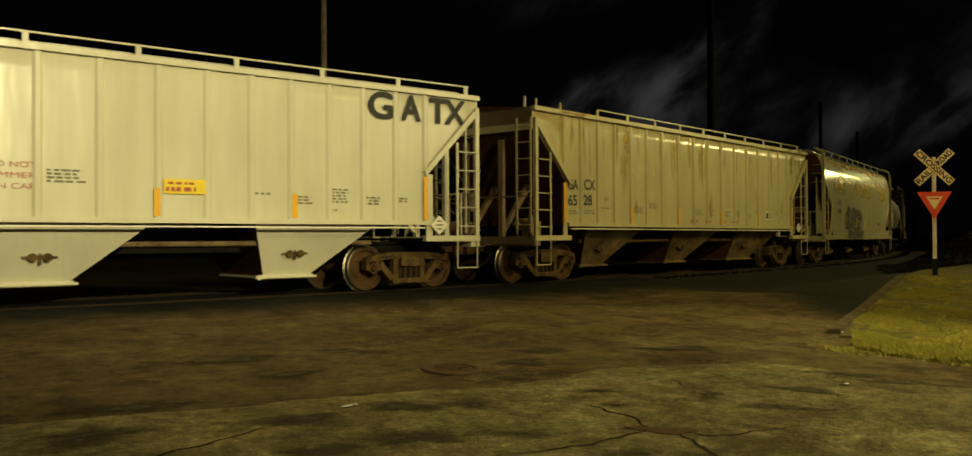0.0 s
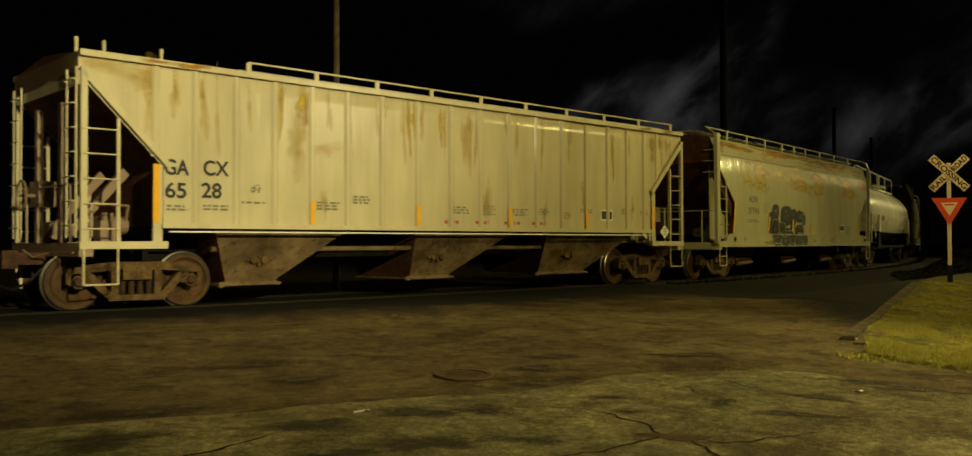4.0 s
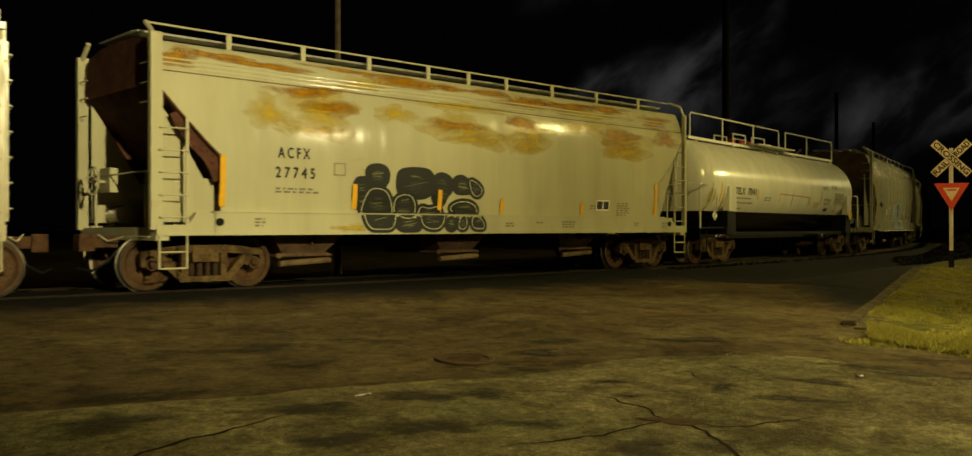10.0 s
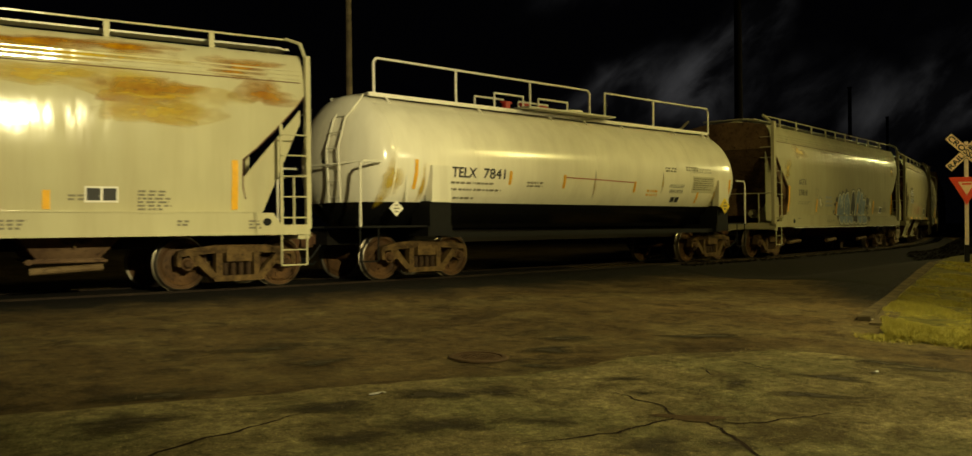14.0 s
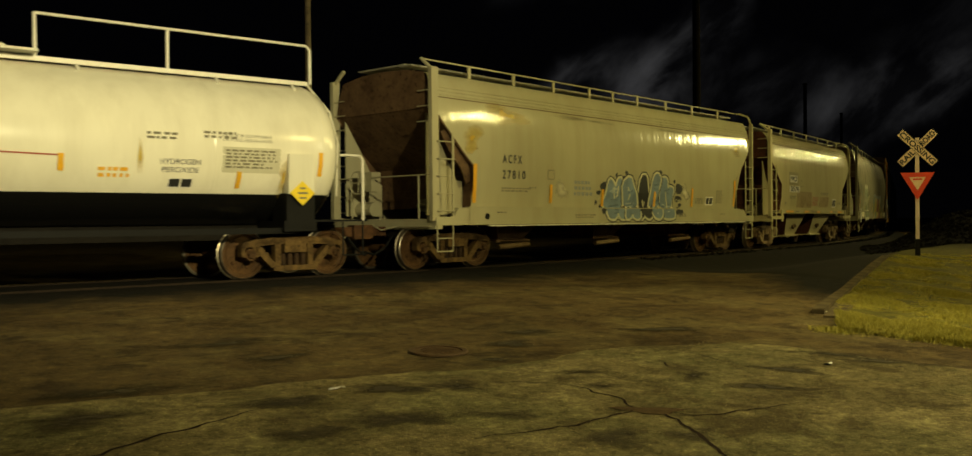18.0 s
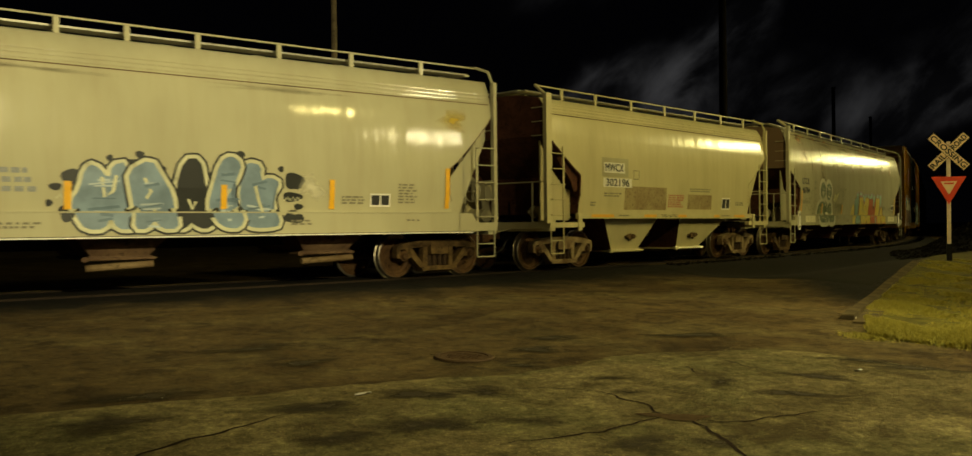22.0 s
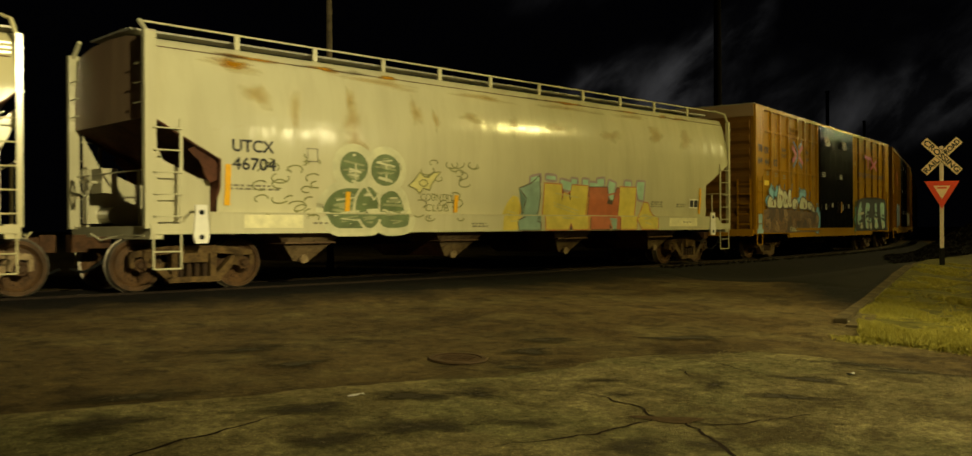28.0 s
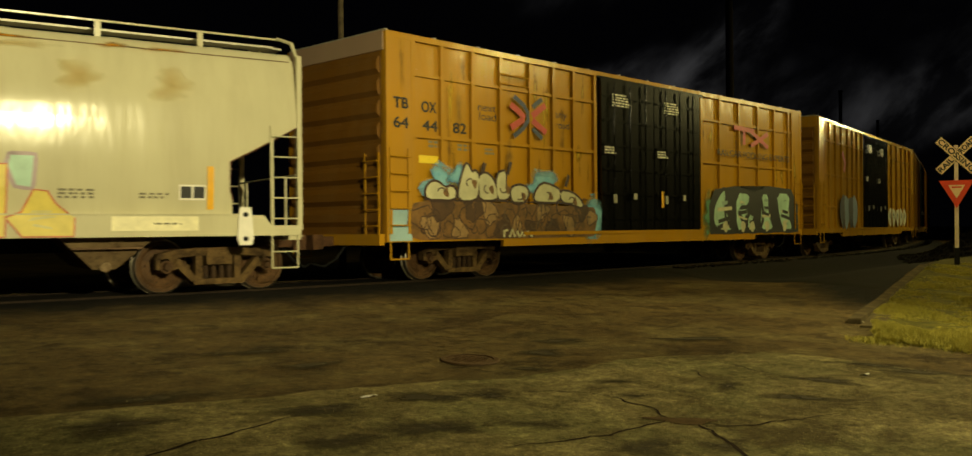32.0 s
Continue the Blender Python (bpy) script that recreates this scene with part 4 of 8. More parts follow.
def flow_hopper(name, s0, s1, t0, t1, label, body, eave, top, cut_top, cut_x, skirt, slope_mat, rail_z, posts, end_mat, kind="dark", rail_mat=None, round_end=True, beads=True):
    car, mid, a, b = start_car(name, s0, s1, t0, t1, label, "freight car", kind)
    prof = flow_profile(eave, top)

    def cut(z):
        if z >= cut_top:
            return 0.04
        f = (cut_top - z) / (cut_top - 2.30)
        if f < 1:
            return 0.04 + (cut_x - 0.04) * (f if not round_end else f ** 1.1)
        return cut_x + (0.03 if z > 1.7 else -0.02)
    lev = sorted(set([1.36, 1.6, 1.8, 2.0, 2.18, 2.30, 2.5, 2.7, 2.9, 3.1, 3.3, cut_top, eave - 0.12, eave, (eave + top) / 2, top - 0.03, top, top + 0.10, top + 0.13]))
    lofted_body(car, a, b, prof, cut, lev, body, slope_mat)
    rails = rail_mat or body
    for sg in (-1, 1):
        for z in (eave + 0.06, eave + 0.14, eave + 0.22) if beads else ():
            y = prof(z) * sg
            part("roof_bead", B(a + 0.1, b - 0.1, min(y - sg * 0.03, y + sg * 0.016), max(y - sg * 0.03, y + sg * 0.016), z - 0.014, z + 0.014), body, car)
        y = prof(eave) * sg
        if beads:
            part("eave_seam", B(a + 0.1, b - 0.1, min(y, y + sg * 0.010), max(y, y + sg * 0.010), eave - 0.012, eave + 0.006), SLOPE_BROWN, car)
        lo, hi = (-1.615, -1.49) if sg < 0 else (1.49, 1.615)
        if skirt:
            part("side_sill", B(a + 0.9, b - 0.9, lo, hi, skirt, 1.37), body, car)
            part("sill_flange", B(a + 0.9, b - 0.9, min(sg * 1.52, sg * 1.63), max(sg * 1.52, sg * 1.63), 1.365, 1.385), body, car)
        for x, d in ((a, 1), (b, -1)):
            if skirt:
                e = Shape().prism([(x, skirt), (x + d * 0.95, skirt), (x + d * 0.95, 1.36), (x + d * 0.62, 1.36), (x + d * 0.5, skirt + 0.18), (x, skirt + 0.18)][::d], lo, hi)
                part("corner_plate", e, body, car)
            else:
                part("end_ledge", B(min(x, x + d * 1.2), max(x, x + d * 1.2), lo, hi, 1.03, 1.15), body, car)
            xa, xb = sorted((x + d * 0.05, x + d * 0.48))
            ladder(car, xa, xb, sg * 1.60, (skirt or 1.03) + 0.12, 2.95, 5, rails, posts=(d < 0, d > 0))
            tall = d > 0
            part("corner_post", B(x + d * 0.01 - (0.09 if tall else 0.04), x + d * 0.01 + (0.09 if tall else 0.04), min(sg * 1.60, sg * 1.50), max(sg * 1.60, sg * 1.50), (skirt or 1.03) + 0.1, top + 0.06 if tall else rail_z - 0.35), rails, car)
            if tall:
                part("corner_stay", Shape().rod((x, sg * 1.52, top + 0.02), (x, sg * 1.22, rail_z - 0.01), 0.04, 8), rails, car)
            else:
                part("grab_rail", Shape().pipe([(x + d * 0.05, sg * 1.56, rail_z - 0.36), (x + d * 0.10, sg * 1.50, rail_z - 0.12), (x + d * 0.25, sg * 1.24, rail_z)], 0.03, 6), rails, car)
            for k in range(3):
                z = 3.2 + k * 0.33
                part("rung", Shape().pipe([(x + d * 0.02, sg * 1.58, z), (x - d * 0.05, sg * 1.5, z), (x - d * 0.05, sg * 1.15, z)], 0.013), rails, car)
            stirrup(car, xa, xb, sg * 1.59, 0.42, skirt or 1.03, rails, 2)
            g = Shape().prism([(x + d * px, pz) for px, pz in ((0.06, 1.20), (cut_x - 0.02, 1.20), (cut_x - 0.02, 1.95), (cut_x - 0.20, 1.97), (0.43 * (cut_top - 1.97) / 1.53 + 0.12 * (3.5 - cut_top), cut_top - 0.70), (0.06, cut_top - 0.10))][::d], sg * 1.27 - 0.012, sg * 1.27 + 0.012)
            if d < 0:
                g = Shape().prism([(x + d * px, pz) for px, pz in ((cut_x - 0.32, 1.20), (cut_x - 0.04, 1.20), (cut_x - 0.04, 1.95), (0.03, cut_top - 0.25), (0.03, cut_top - 0.50))][::d], sg * 1.27 - 0.012, sg * 1.27 + 0.012)
            if d > 0 or round_end:
                part("shear_plate", g, body, car)
            f = Shape()
            pts = [(x + d * cut(z), z) for z in lev if 1.5 < z <= cut_top]
            for (x0_, z0_), (x1_, z1_) in zip(pts, pts[1:]):
                f.rod((x0_, sg * (prof(z0_) - 0.03), z0_), (x1_, sg * (prof(z1_) - 0.03), z1_), 0.03, 6)
            part("edge_flange", f, slope_mat, car)
            if d > 0:
                zs = [cut_top - 0.45 - (cut_top - 0.45 - 1.95) * k / 6 for k in range(7)]
                strip = [(x + cut(z) - 0.02, z) for z in zs] + [(x + cut(z) - 0.05 - 0.22 * math.sin(math.pi * min(1.0, 0.12 + k / 8)), z - 0.06) for k, z in reversed(list(enumerate(zs)))]
                part("edge_plate", Shape().prism(strip, sg * 1.47 - 0.015, sg * 1.47 + 0.015), RED_RUST if slope_mat is RED_RUST else SLOPE_BROWN, car, "rusty brown plate along the end slope")
    for x, d in ((a, -1), (b, 1)):
        end_gear(car, x, d, body, slope_mat, 3.9, (skirt or 1.03) + 0.14, brake=d < 0, posts=False)
        e = Shape()
        lo_ = [z for z in lev if z >= cut_top]
        e.v = [(xx, sg * (prof(z) - 0.02), z) for xx in (x - d * 0.02, x - d * 0.07) for sg, zs in ((-1, lo_), (1, lo_[::-1])) for z in zs]
        k = len(lo_) * 2
        e.f = [tuple(range(k)), tuple(range(2 * k - 1, k - 1, -1))] + [(q, (q + 1) % k, k + (q + 1) % k, k + q) for q in range(k)]
        e.m = [0] * len(e.f)
        part("end_panel", e, end_mat, car)
        # stub of the running board over the end, on two stays
        part("end_running_board", B(min(x, x - d * 0.42), max(x, x - d * 0.42), -0.72, 0.72, top + 0.19, top + 0.225), GRATING, car)
        for y in (-0.62, 0.62):
            part("board_stay", Shape().rod((x - d * 0.40, y, top + 0.19), (x - d * 0.05, y, top - 0.15), 0.02, 6), rails, car)
    roof_walk(car, a - 0.02, b - 0.22, 1.22, top, rail_z, [p - mid for p in posts], rails)
    return car, mid, a, b, prof


def surface(prof, skirt):
    return lambda z: 1.617 if z < 1.37 and skirt else prof(z)


C_POSTS = [26.85, 28.23, 29.61, 31.0, 32.04, 33.1, 34.5, 36.0, 37.56]
G_BLACK = plain("black_spray_paint", (0.009, 0.010, 0.008), 0.5, 0, 0.5, 3.0)
G_GREY = plain("grey_spray_paint", (0.06, 0.064, 0.05), 0.4, 0, 0.6, 2.0)
G_OLIVE_LINE = plain("thin_olive_spray", (0.22, 0.22, 0.075), 0.45, 0, 0.4, 3.0)
G_CREAM = plain("cream_spray_paint", (0.60, 0.58, 0.38), 0.45, 0, 0.3, 3.0)
G_PATCH = plain("fresh_cream_paint", (0.80, 0.74, 0.46), 0.45, 0, 0.25, 6.0)
G_BLUE = plain("slate_blue_spray_paint", (0.22, 0.30, 0.38), 0.4, 0, 0.45, 2.0)
G_BLUE_DEEP = plain("deep_slate_spray", (0.13, 0.19, 0.25), 0.4, 0, 0.4, 2.0)
G_PALE = plain("pale_blue_spray_paint", (0.46, 0.52, 0.54), 0.45, 0, 0.3, 2.5)
G_GREEN = plain("olive_green_spray_paint", (0.15, 0.20, 0.085), 0.45, 0, 0.5, 2.5)
G_GREEN_PALE = plain("pale_olive_spray", (0.30, 0.32, 0.17), 0.45, 0, 0.4, 2.5)
G_YELLOW_PALE = plain("pale_yellow_spray", (0.60, 0.54, 0.22), 0.45, 0, 0.3, 2.5)
G_AMBER = plain("amber_spray_paint", (0.62, 0.40, 0.06), 0.45, 0, 0.3, 2.5)
G_YELLOW = plain("yellow_spray_paint", (0.72, 0.58, 0.10), 0.45, 0, 0.3, 2.5)
G_ORANGE = plain("orange_red_spray_paint", (0.58, 0.16, 0.06), 0.45, 0, 0.35, 2.5)
G_TEAL = plain("teal_spray_paint", (0.30, 0.45, 0.38), 0.45, 0, 0.35, 2.5)
G_BROWN = plain("brown_spray_paint", (0.13, 0.085, 0.05), 0.45, 0, 0.5, 3.0)
G_VIOLET = plain("mauve_spray_paint", (0.40, 0.30, 0.34), 0.45, 0, 0.3, 2.5)
G_MINT = plain("mint_spray_paint", (0.42, 0.66, 0.52), 0.45, 0, 0.35, 2.5)

car, mid, a, b, prof = flow_hopper("curved_side_hopper_rusty", 25.5, 39.03, 26.58, 37.92, "grey-cream curved-side covered hopper with rust blooms and black graffiti", P_FLOW_RUST, 3.74, 4.28,
                                   3.52, 1.08, 0.97, RED_RUST, 4.57, C_POSTS, RED_RUST)
su = surface(prof, True)
for txt, x0, x1, z in (("A C F X", 27.54, 28.14, 2.38), ("2 7 7 4 5", 27.50, 28.24, 2.02)):
    lettering(car, txt, x0 - mid, x1 - mid, z, 0.19, INK, su, 0.006, "black stencilled reporting mark")
# graffiti: fat black letters with thin pale rims and dry streaks
C_BLOCKS = (
    ((29.33, 2.22), (29.42, 2.30), (29.64, 2.31), (29.76, 2.23), (29.75, 2.03), (29.64, 1.93), (29.44, 1.93), (29.36, 2.01)),
    ((29.09, 2.00), (29.21, 2.06), (29.33, 1.99), (29.36, 1.79), (29.24, 1.53), (29.12, 1.49), (29.06, 1.72)),
    ((29.36, 1.86), (29.59, 1.89), (29.79, 1.81), (29.89, 1.55), (29.92, 1.28), (29.85, 1.06), (29.59, 0.99), (29.36, 1.03), (29.24, 1.28), (29.21, 1.47)),
    ((30.03, 2.21), (30.23, 2.27), (30.61, 2.28), (30.77, 2.23), (30.84, 2.04), (30.77, 1.79), (30.42, 1.73), (30.14, 1.78), (30.03, 1.85)),
    ((29.95, 1.68), (30.11, 1.78), (30.34, 1.76), (30.44, 1.56), (30.42, 1.35), (30.22, 1.28), (30.01, 1.32), (29.93, 1.48)),
    ((29.93, 1.24), (30.17, 1.32), (30.44, 1.29), (30.50, 1.08), (30.30, 0.99), (30.01, 1.00)),
    ((30.89, 2.15), (31.07, 2.22), (31.29, 2.11), (31.29, 1.92), (31.15, 1.78), (31.07, 1.57), (30.89, 1.63), (30.84, 1.91)),
    ((31.37, 2.14), (31.58, 2.18), (31.73, 2.07), (31.84, 1.91), (31.62, 1.86), (31.37, 1.89)),
    ((31.73, 2.16), (31.97, 2.08), (32.12, 1.92), (32.02, 1.77), (31.84, 1.82)),
    ((30.55, 1.56), (30.77, 1.49), (31.01, 1.57), (31.10, 1.33), (30.98, 1.08), (30.72, 0.99), (30.55, 1.15), (30.50, 1.35)),
    ((31.12, 1.33), (31.36, 1.36), (31.36, 1.01), (31.15, 1.03)),
    ((31.24, 1.53), (31.51, 1.67), (31.84, 1.65), (32.02, 1.48), (31.91, 1.37), (31.42, 1.39)),
    ((31.47, 1.34), (31.65, 1.37), (31.65, 1.00), (31.42, 1.03)),
    ((31.80, 1.37), (32.06, 1.30), (32.13, 1.08), (31.96, 0.98), (31.78, 1.11)),
)
rnd = random.Random(3)
for k, pts in enumerate(C_BLOCKS):
    pts = rounded(pts, 1.07)
    rim(car, mid, pts, 0.15, G_BLACK, su, 0.0050 + 0.0001 * k, "black sprayed letters")
    fill(car, mid, pts, G_BLACK, su, 0.0066 + 0.0001 * k, "black sprayed letters")
    if k in (2, 4, 8, 9, 11, 12, 13):
        rim(car, mid, pts, 0.016, G_CREAM, su, 0.0088 + 0.0001 * k, "thin cream line round sprayed letters")
    brushed(car, mid, pts, 12, (G_GREY, G_GREY, G_GREY, G_OLIVE_LINE), su, 0.0108, rnd, 0.014)
for x, z0, z1 in ((26.57, 1.47, 2.36), (29.06, 1.47, 1.95), (31.01, 1.47, 1.90), (32.66, 1.40, 1.76), (35.12, 1.42, 1.72), (37.80, 1.42, 2.28)):
    tape(car, x - mid, z0, z1, lambda z, f=su: f(z) + 0.012)
for x, z, w, n in ((27.5, 1.80, 0.9, 2), (36.35, 1.70, 0.5, 7), (35.4, 1.62, 0.35, 2), (27.1, 1.24, 0.2, 3), (32.7, 1.18, 0.3, 2), (33.6, 1.2, 0.2, 1), (34.4, 1.22, 0.5, 3), (36.9, 1.2, 0.2, 2), (38.0, 1.2, 0.2, 3)):
    bars(car, x - mid, z, w, n, 0.035, INK_FADED, su, int(x * 100))
data_panel(car, 35.85 - mid, 1.66, 0.46, 0.26, su)
decal(car, "stencil_frame", rect(28.62 - mid, 28.86 - mid, 2.1, 2.34), INK_FADED, su, 0.006)
decal(car, "stencil_frame", rect(28.64 - mid, 28.84 - mid, 2.12, 2.32), P_FLOW_RUST, su, 0.008)
part("jacking_socket", Shape().rod((38.3 - mid, -1.63, 1.2), (38.3 - mid, -1.60, 1.2), 0.07, 12), BLACK, car)
part("jacking_socket", Shape().rod((26.5 - mid, -1.63, 1.2), (26.5 - mid, -1.60, 1.2), 0.07, 12), BLACK, car)
for c in (28.4, 31.95, 35.5):
    hopper_bay(car, c - 1.0 - mid, c + 1.0 - mid, 1.36, 1.35, c - 0.42 - mid, c + 0.42 - mid, 0.60, 0.92, SLOPE_BROWN, RED_RUST)
    part("outlet_tube", Shape().rod((c - 0.55 - mid, -1.06, 0.42), (c + 0.45 - mid, -1.06, 0.47), 0.06, 10), SLOPE_DIRT, car)

for x, z, rx, rz, m_ in ((28.1, 3.64, 0.9, 0.17, RUST_BLOOM), (28.6, 3.38, 0.75, 0.26, RUST_BLOOM), (28.2, 2.95, 0.9, 0.22, RUST_FAINT), (27.4, 3.15, 0.6, 0.5, RUST_FAINT), (31.4, 3.28, 0.95, 0.20, RUST_BLOOM), (31.85, 3.02, 0.8, 0.24, RUST_FAINT), (33.4, 3.5, 0.95, 0.2, RUST_BLOOM), (33.2, 3.06, 1.1, 0.3, RUST_FAINT),
                        (36.5, 3.40, 1.3, 0.28, RUST_BLOOM), (36.7, 3.05, 1.1, 0.32, RUST_FAINT), (27.5, 4.05, 1.1, 0.12, RUST_BLOOM), (26.5, 4.12, 0.8, 0.12, RUST_BLOOM), (29.4, 3.95, 1.0, 0.22, RUST_FAINT), (32.2, 4.12, 1.9, 0.13, RUST_BLOOM), (31.7, 3.72, 2.0, 0.14, RUST_FAINT), (36.2, 4.12, 1.6, 0.12, RUST_BLOOM), (37.9, 3.95, 1.1, 0.22, RUST_BLOOM),
                        (34.8, 4.06, 1.5, 0.14, RUST_BLOOM), (29.4, 4.18, 1.4, 0.08, RUST_BLOOM), (30.0, 3.4, 0.6, 0.3, RUST_FAINT), (35.0, 3.55, 1.3, 0.2, RUST_FAINT), (38.3, 3.5, 0.6, 0.4, RUST_BLOOM), (30.4, 4.10, 1.6, 0.16, RUST_BLOOM), (33.6, 4.0, 1.8, 0.2, RUST_BLOOM), (35.6, 3.92, 1.7, 0.2, RUST_FAINT), (25.9, 4.0, 0.5, 0.3, RUST_BLOOM), (28.4, 3.3, 1.2, 0.6, RUST_FAINT), (31.6, 3.2, 1.5, 0.5, RUST_FAINT), (33.6, 3.3, 1.2, 0.5, RUST_FAINT), (36.6, 3.3, 1.8, 0.6, RUST_FAINT), (29.0, 1.10, 0.5, 0.12, RUST_FAINT)):
    bloom(car, x - mid, z, rx, rz, m_, su, 0.004)

E_POSTS = [55.5, 56.9, 58.3, 59.7, 60.7, 61.8, 63.2, 64.6, 66.1]
car, mid, a, b, prof = flow_hopper("curved_side_hopper_graffiti", 54.15, 67.62, 55.25, 66.50, "cream-grey curved-side covered hopper with blue outlined graffiti", P_FLOW, 3.74, 4.28,
                                   3.50, 1.08, 0.98, SLOPE_BROWN, 4.57, E_POSTS, SLOPE_BROWN)
su = surface(prof, True)
part("sill_lip", B(a + 1.5, b - 0.6, -1.63, -1.58, 0.945, 0.968), WHITE, car, "white lip under the side sill")
for txt, x0, x1, z in (("A C F X", 56.13, 56.74, 2.40), ("2 7 8 1 0", 56.13, 56.86, 2.04)):
    lettering(car, txt, x0 - mid, x1 - mid, z, 0.19, INK, su, 0.006, "black stencilled reporting mark")
# graffiti: slate blue letters, one black, with cream rims, black shading and dots
E_LETTERS = (
    (((59.98, 2.07), (60.11, 2.17), (60.33, 1.90), (60.36, 2.15), (60.58, 2.21), (60.53, 1.76), (60.67, 1.36), (60.70, 1.06), (60.41, 1.01), (60.32, 1.33), (60.25, 1.01), (59.97, 1.00), (59.85, 1.29), (59.80, 1.55), (59.92, 1.75)), "W"),
    (((60.58, 2.05), (60.93, 2.28), (61.09, 1.97), (61.25, 1.70), (61.30, 1.36), (61.33, 1.01), (61.06, 0.99), (60.96, 1.25), (60.86, 0.99), (60.66, 1.02), (60.70, 1.36), (60.64, 1.69)), "R"),
    (((61.30, 1.77), (61.43, 2.30), (61.69, 2.31), (61.76, 1.92), (61.82, 1.64), (61.96, 1.29), (61.82, 1.05), (61.64, 1.00), (61.54, 1.22), (61.43, 0.98), (61.29, 1.00), (61.30, 1.36)), "A"),
    (((61.88, 1.78), (62.01, 2.28), (62.19, 2.39), (62.37, 2.25), (62.30, 2.00), (62.18, 1.79), (62.22, 1.50), (62.40, 1.29), (62.32, 1.05), (62.08, 0.99), (61.91, 1.22), (61.82, 1.50)), "C"),
    (((62.41, 2.15), (62.47, 2.28), (62.71, 2.23), (62.67, 1.94), (62.86, 2.02), (63.05, 1.92), (62.89, 1.68), (62.93, 1.44), (63.02, 1.14), (62.83, 0.98), (62.54, 1.00), (62.40, 1.15), (62.36, 1.50), (62.33, 1.79)), "K"),
)
E_BLOBS = ((59.79, 1.94, 0.12, 0.13), (59.73, 1.35, 0.10, 0.13), (60.70, 2.20, 0.16, 0.06), (63.29, 1.96, 0.18, 0.15), (63.26, 1.66, 0.18, 0.09), (63.26, 1.29, 0.18, 0.12))
E_DOTS = ((60.33, 2.26), (60.76, 2.34), (59.59, 1.78), (59.51, 1.52), (61.09, 2.11), (62.34, 2.41), (63.05, 2.17), (63.36, 1.86), (63.38, 1.48))
for k, (cx, cz, rx, rz) in enumerate(E_BLOBS):
    decal(car, "graffiti", oval(cx - mid, cz, rx, rz, 16, 0, 0.12, k, 2.2), G_BLACK, su, 0.005 + 0.0001 * k, "black shading round sprayed letters")
for k, (cx, cz) in enumerate(E_DOTS):
    decal(car, "graffiti", oval(cx - mid, cz, 0.05 + 0.02 * (k % 3), 0.06, 10, 0, 0.1, k), G_BLACK, su, 0.005, "black sprayed dot")
rnd = random.Random(4)
for k, (pts, name) in enumerate(E_LETTERS):
    pts = rounded(pts, 1.09, 1)
    lift = 0.0058 + 0.0030 * (k % 2)
    ink = G_BLACK if name == "A" else G_BLUE
    rim(car, mid, pts, 0.20, G_BLACK, su, lift, "black outline of sprayed letters")
    rim(car, mid, pts, 0.13, G_CREAM, su, lift + 0.0009, "cream outline of sprayed letters")
    fill(car, mid, pts, ink, su, lift + 0.0018, "black sprayed letter" if name == "A" else "slate blue sprayed letters")
    if name != "A":
        brushed(car, mid, pts, 8, (G_PALE, G_BLUE_DEEP), su, lift + 0.0026, rnd, 0.035)
sprayed = (((60.22, 1.95), (60.26, 1.62), (60.38, 1.72), (60.42, 1.98)), ((60.83, 1.95), (60.93, 1.72), (60.86, 1.60)), ((60.98, 1.42), (61.02, 1.22)), ((61.50, 1.60), (61.58, 1.42), (61.62, 1.56)), ((62.18, 1.79), (62.08, 1.62), (62.14, 1.45)), ((62.60, 1.85), (62.66, 1.60), (62.74, 1.38)))
for k, pts in enumerate(sprayed):
    stroke(car, "graffiti", [(x - mid, z) for x, z in pts], 0.05, G_CREAM, su, 0.0125, "cream inner line of sprayed letters")
for cx in (59.74, 63.26):
    stroke(car, "graffiti", [(cx - mid - 0.14 + q * 0.05, 1.62 + (0.04 if q % 2 else -0.03)) for q in range(7)], 0.02, G_CREAM, su, 0.0065)
bloom(car, 63.62 - mid, 1.86, 0.34, 0.32, SCRUB, su, 0.006, "scrubbed_patch", "paler scrubbed patch")
bloom(car, 58.15 - mid, 1.80, 0.34, 0.30, SCRUB, su, 0.006, "scrubbed_patch", "paler scrubbed patch")
bars(car, 58.62 - mid, 1.98, 0.85, 3, 0.085, INK_BLUE, su, 585)
for x, z0, z1 in ((55.28, 1.47, 2.34), (57.76, 1.49, 1.94), (59.75, 1.42, 1.87), (62.07, 1.43, 1.86), (64.00, 1.44, 2.00), (66.45, 1.46, 2.30)):
    tape(car, x - mid, z0, z1, lambda z, f=su: f(z) + 0.012)
for x, z, w, n in ((56.1, 1.80, 1.0, 2), (65.36, 1.92, 0.4, 7), (64.2, 1.66, 0.5, 3), (55.9, 1.24, 0.3, 1), (58.6, 1.18, 0.8, 2), (63.2, 1.2, 0.4, 2), (65.5, 1.2, 0.3, 1), (57.0, 1.83, 0.3, 1)):
    bars(car, x - mid, z, w, n, 0.035, INK_FADED, su, int(x * 100))
data_panel(car, 64.98 - mid, 1.62, 0.42, 0.26, su)
decal(car, "stencil_frame", rect(57.64 - mid, 57.88 - mid, 2.06, 2.30), INK_FADED, su, 0.006)
decal(car, "stencil_frame", rect(57.66 - mid, 57.86 - mid, 2.08, 2.28), P_FLOW, su, 0.008)
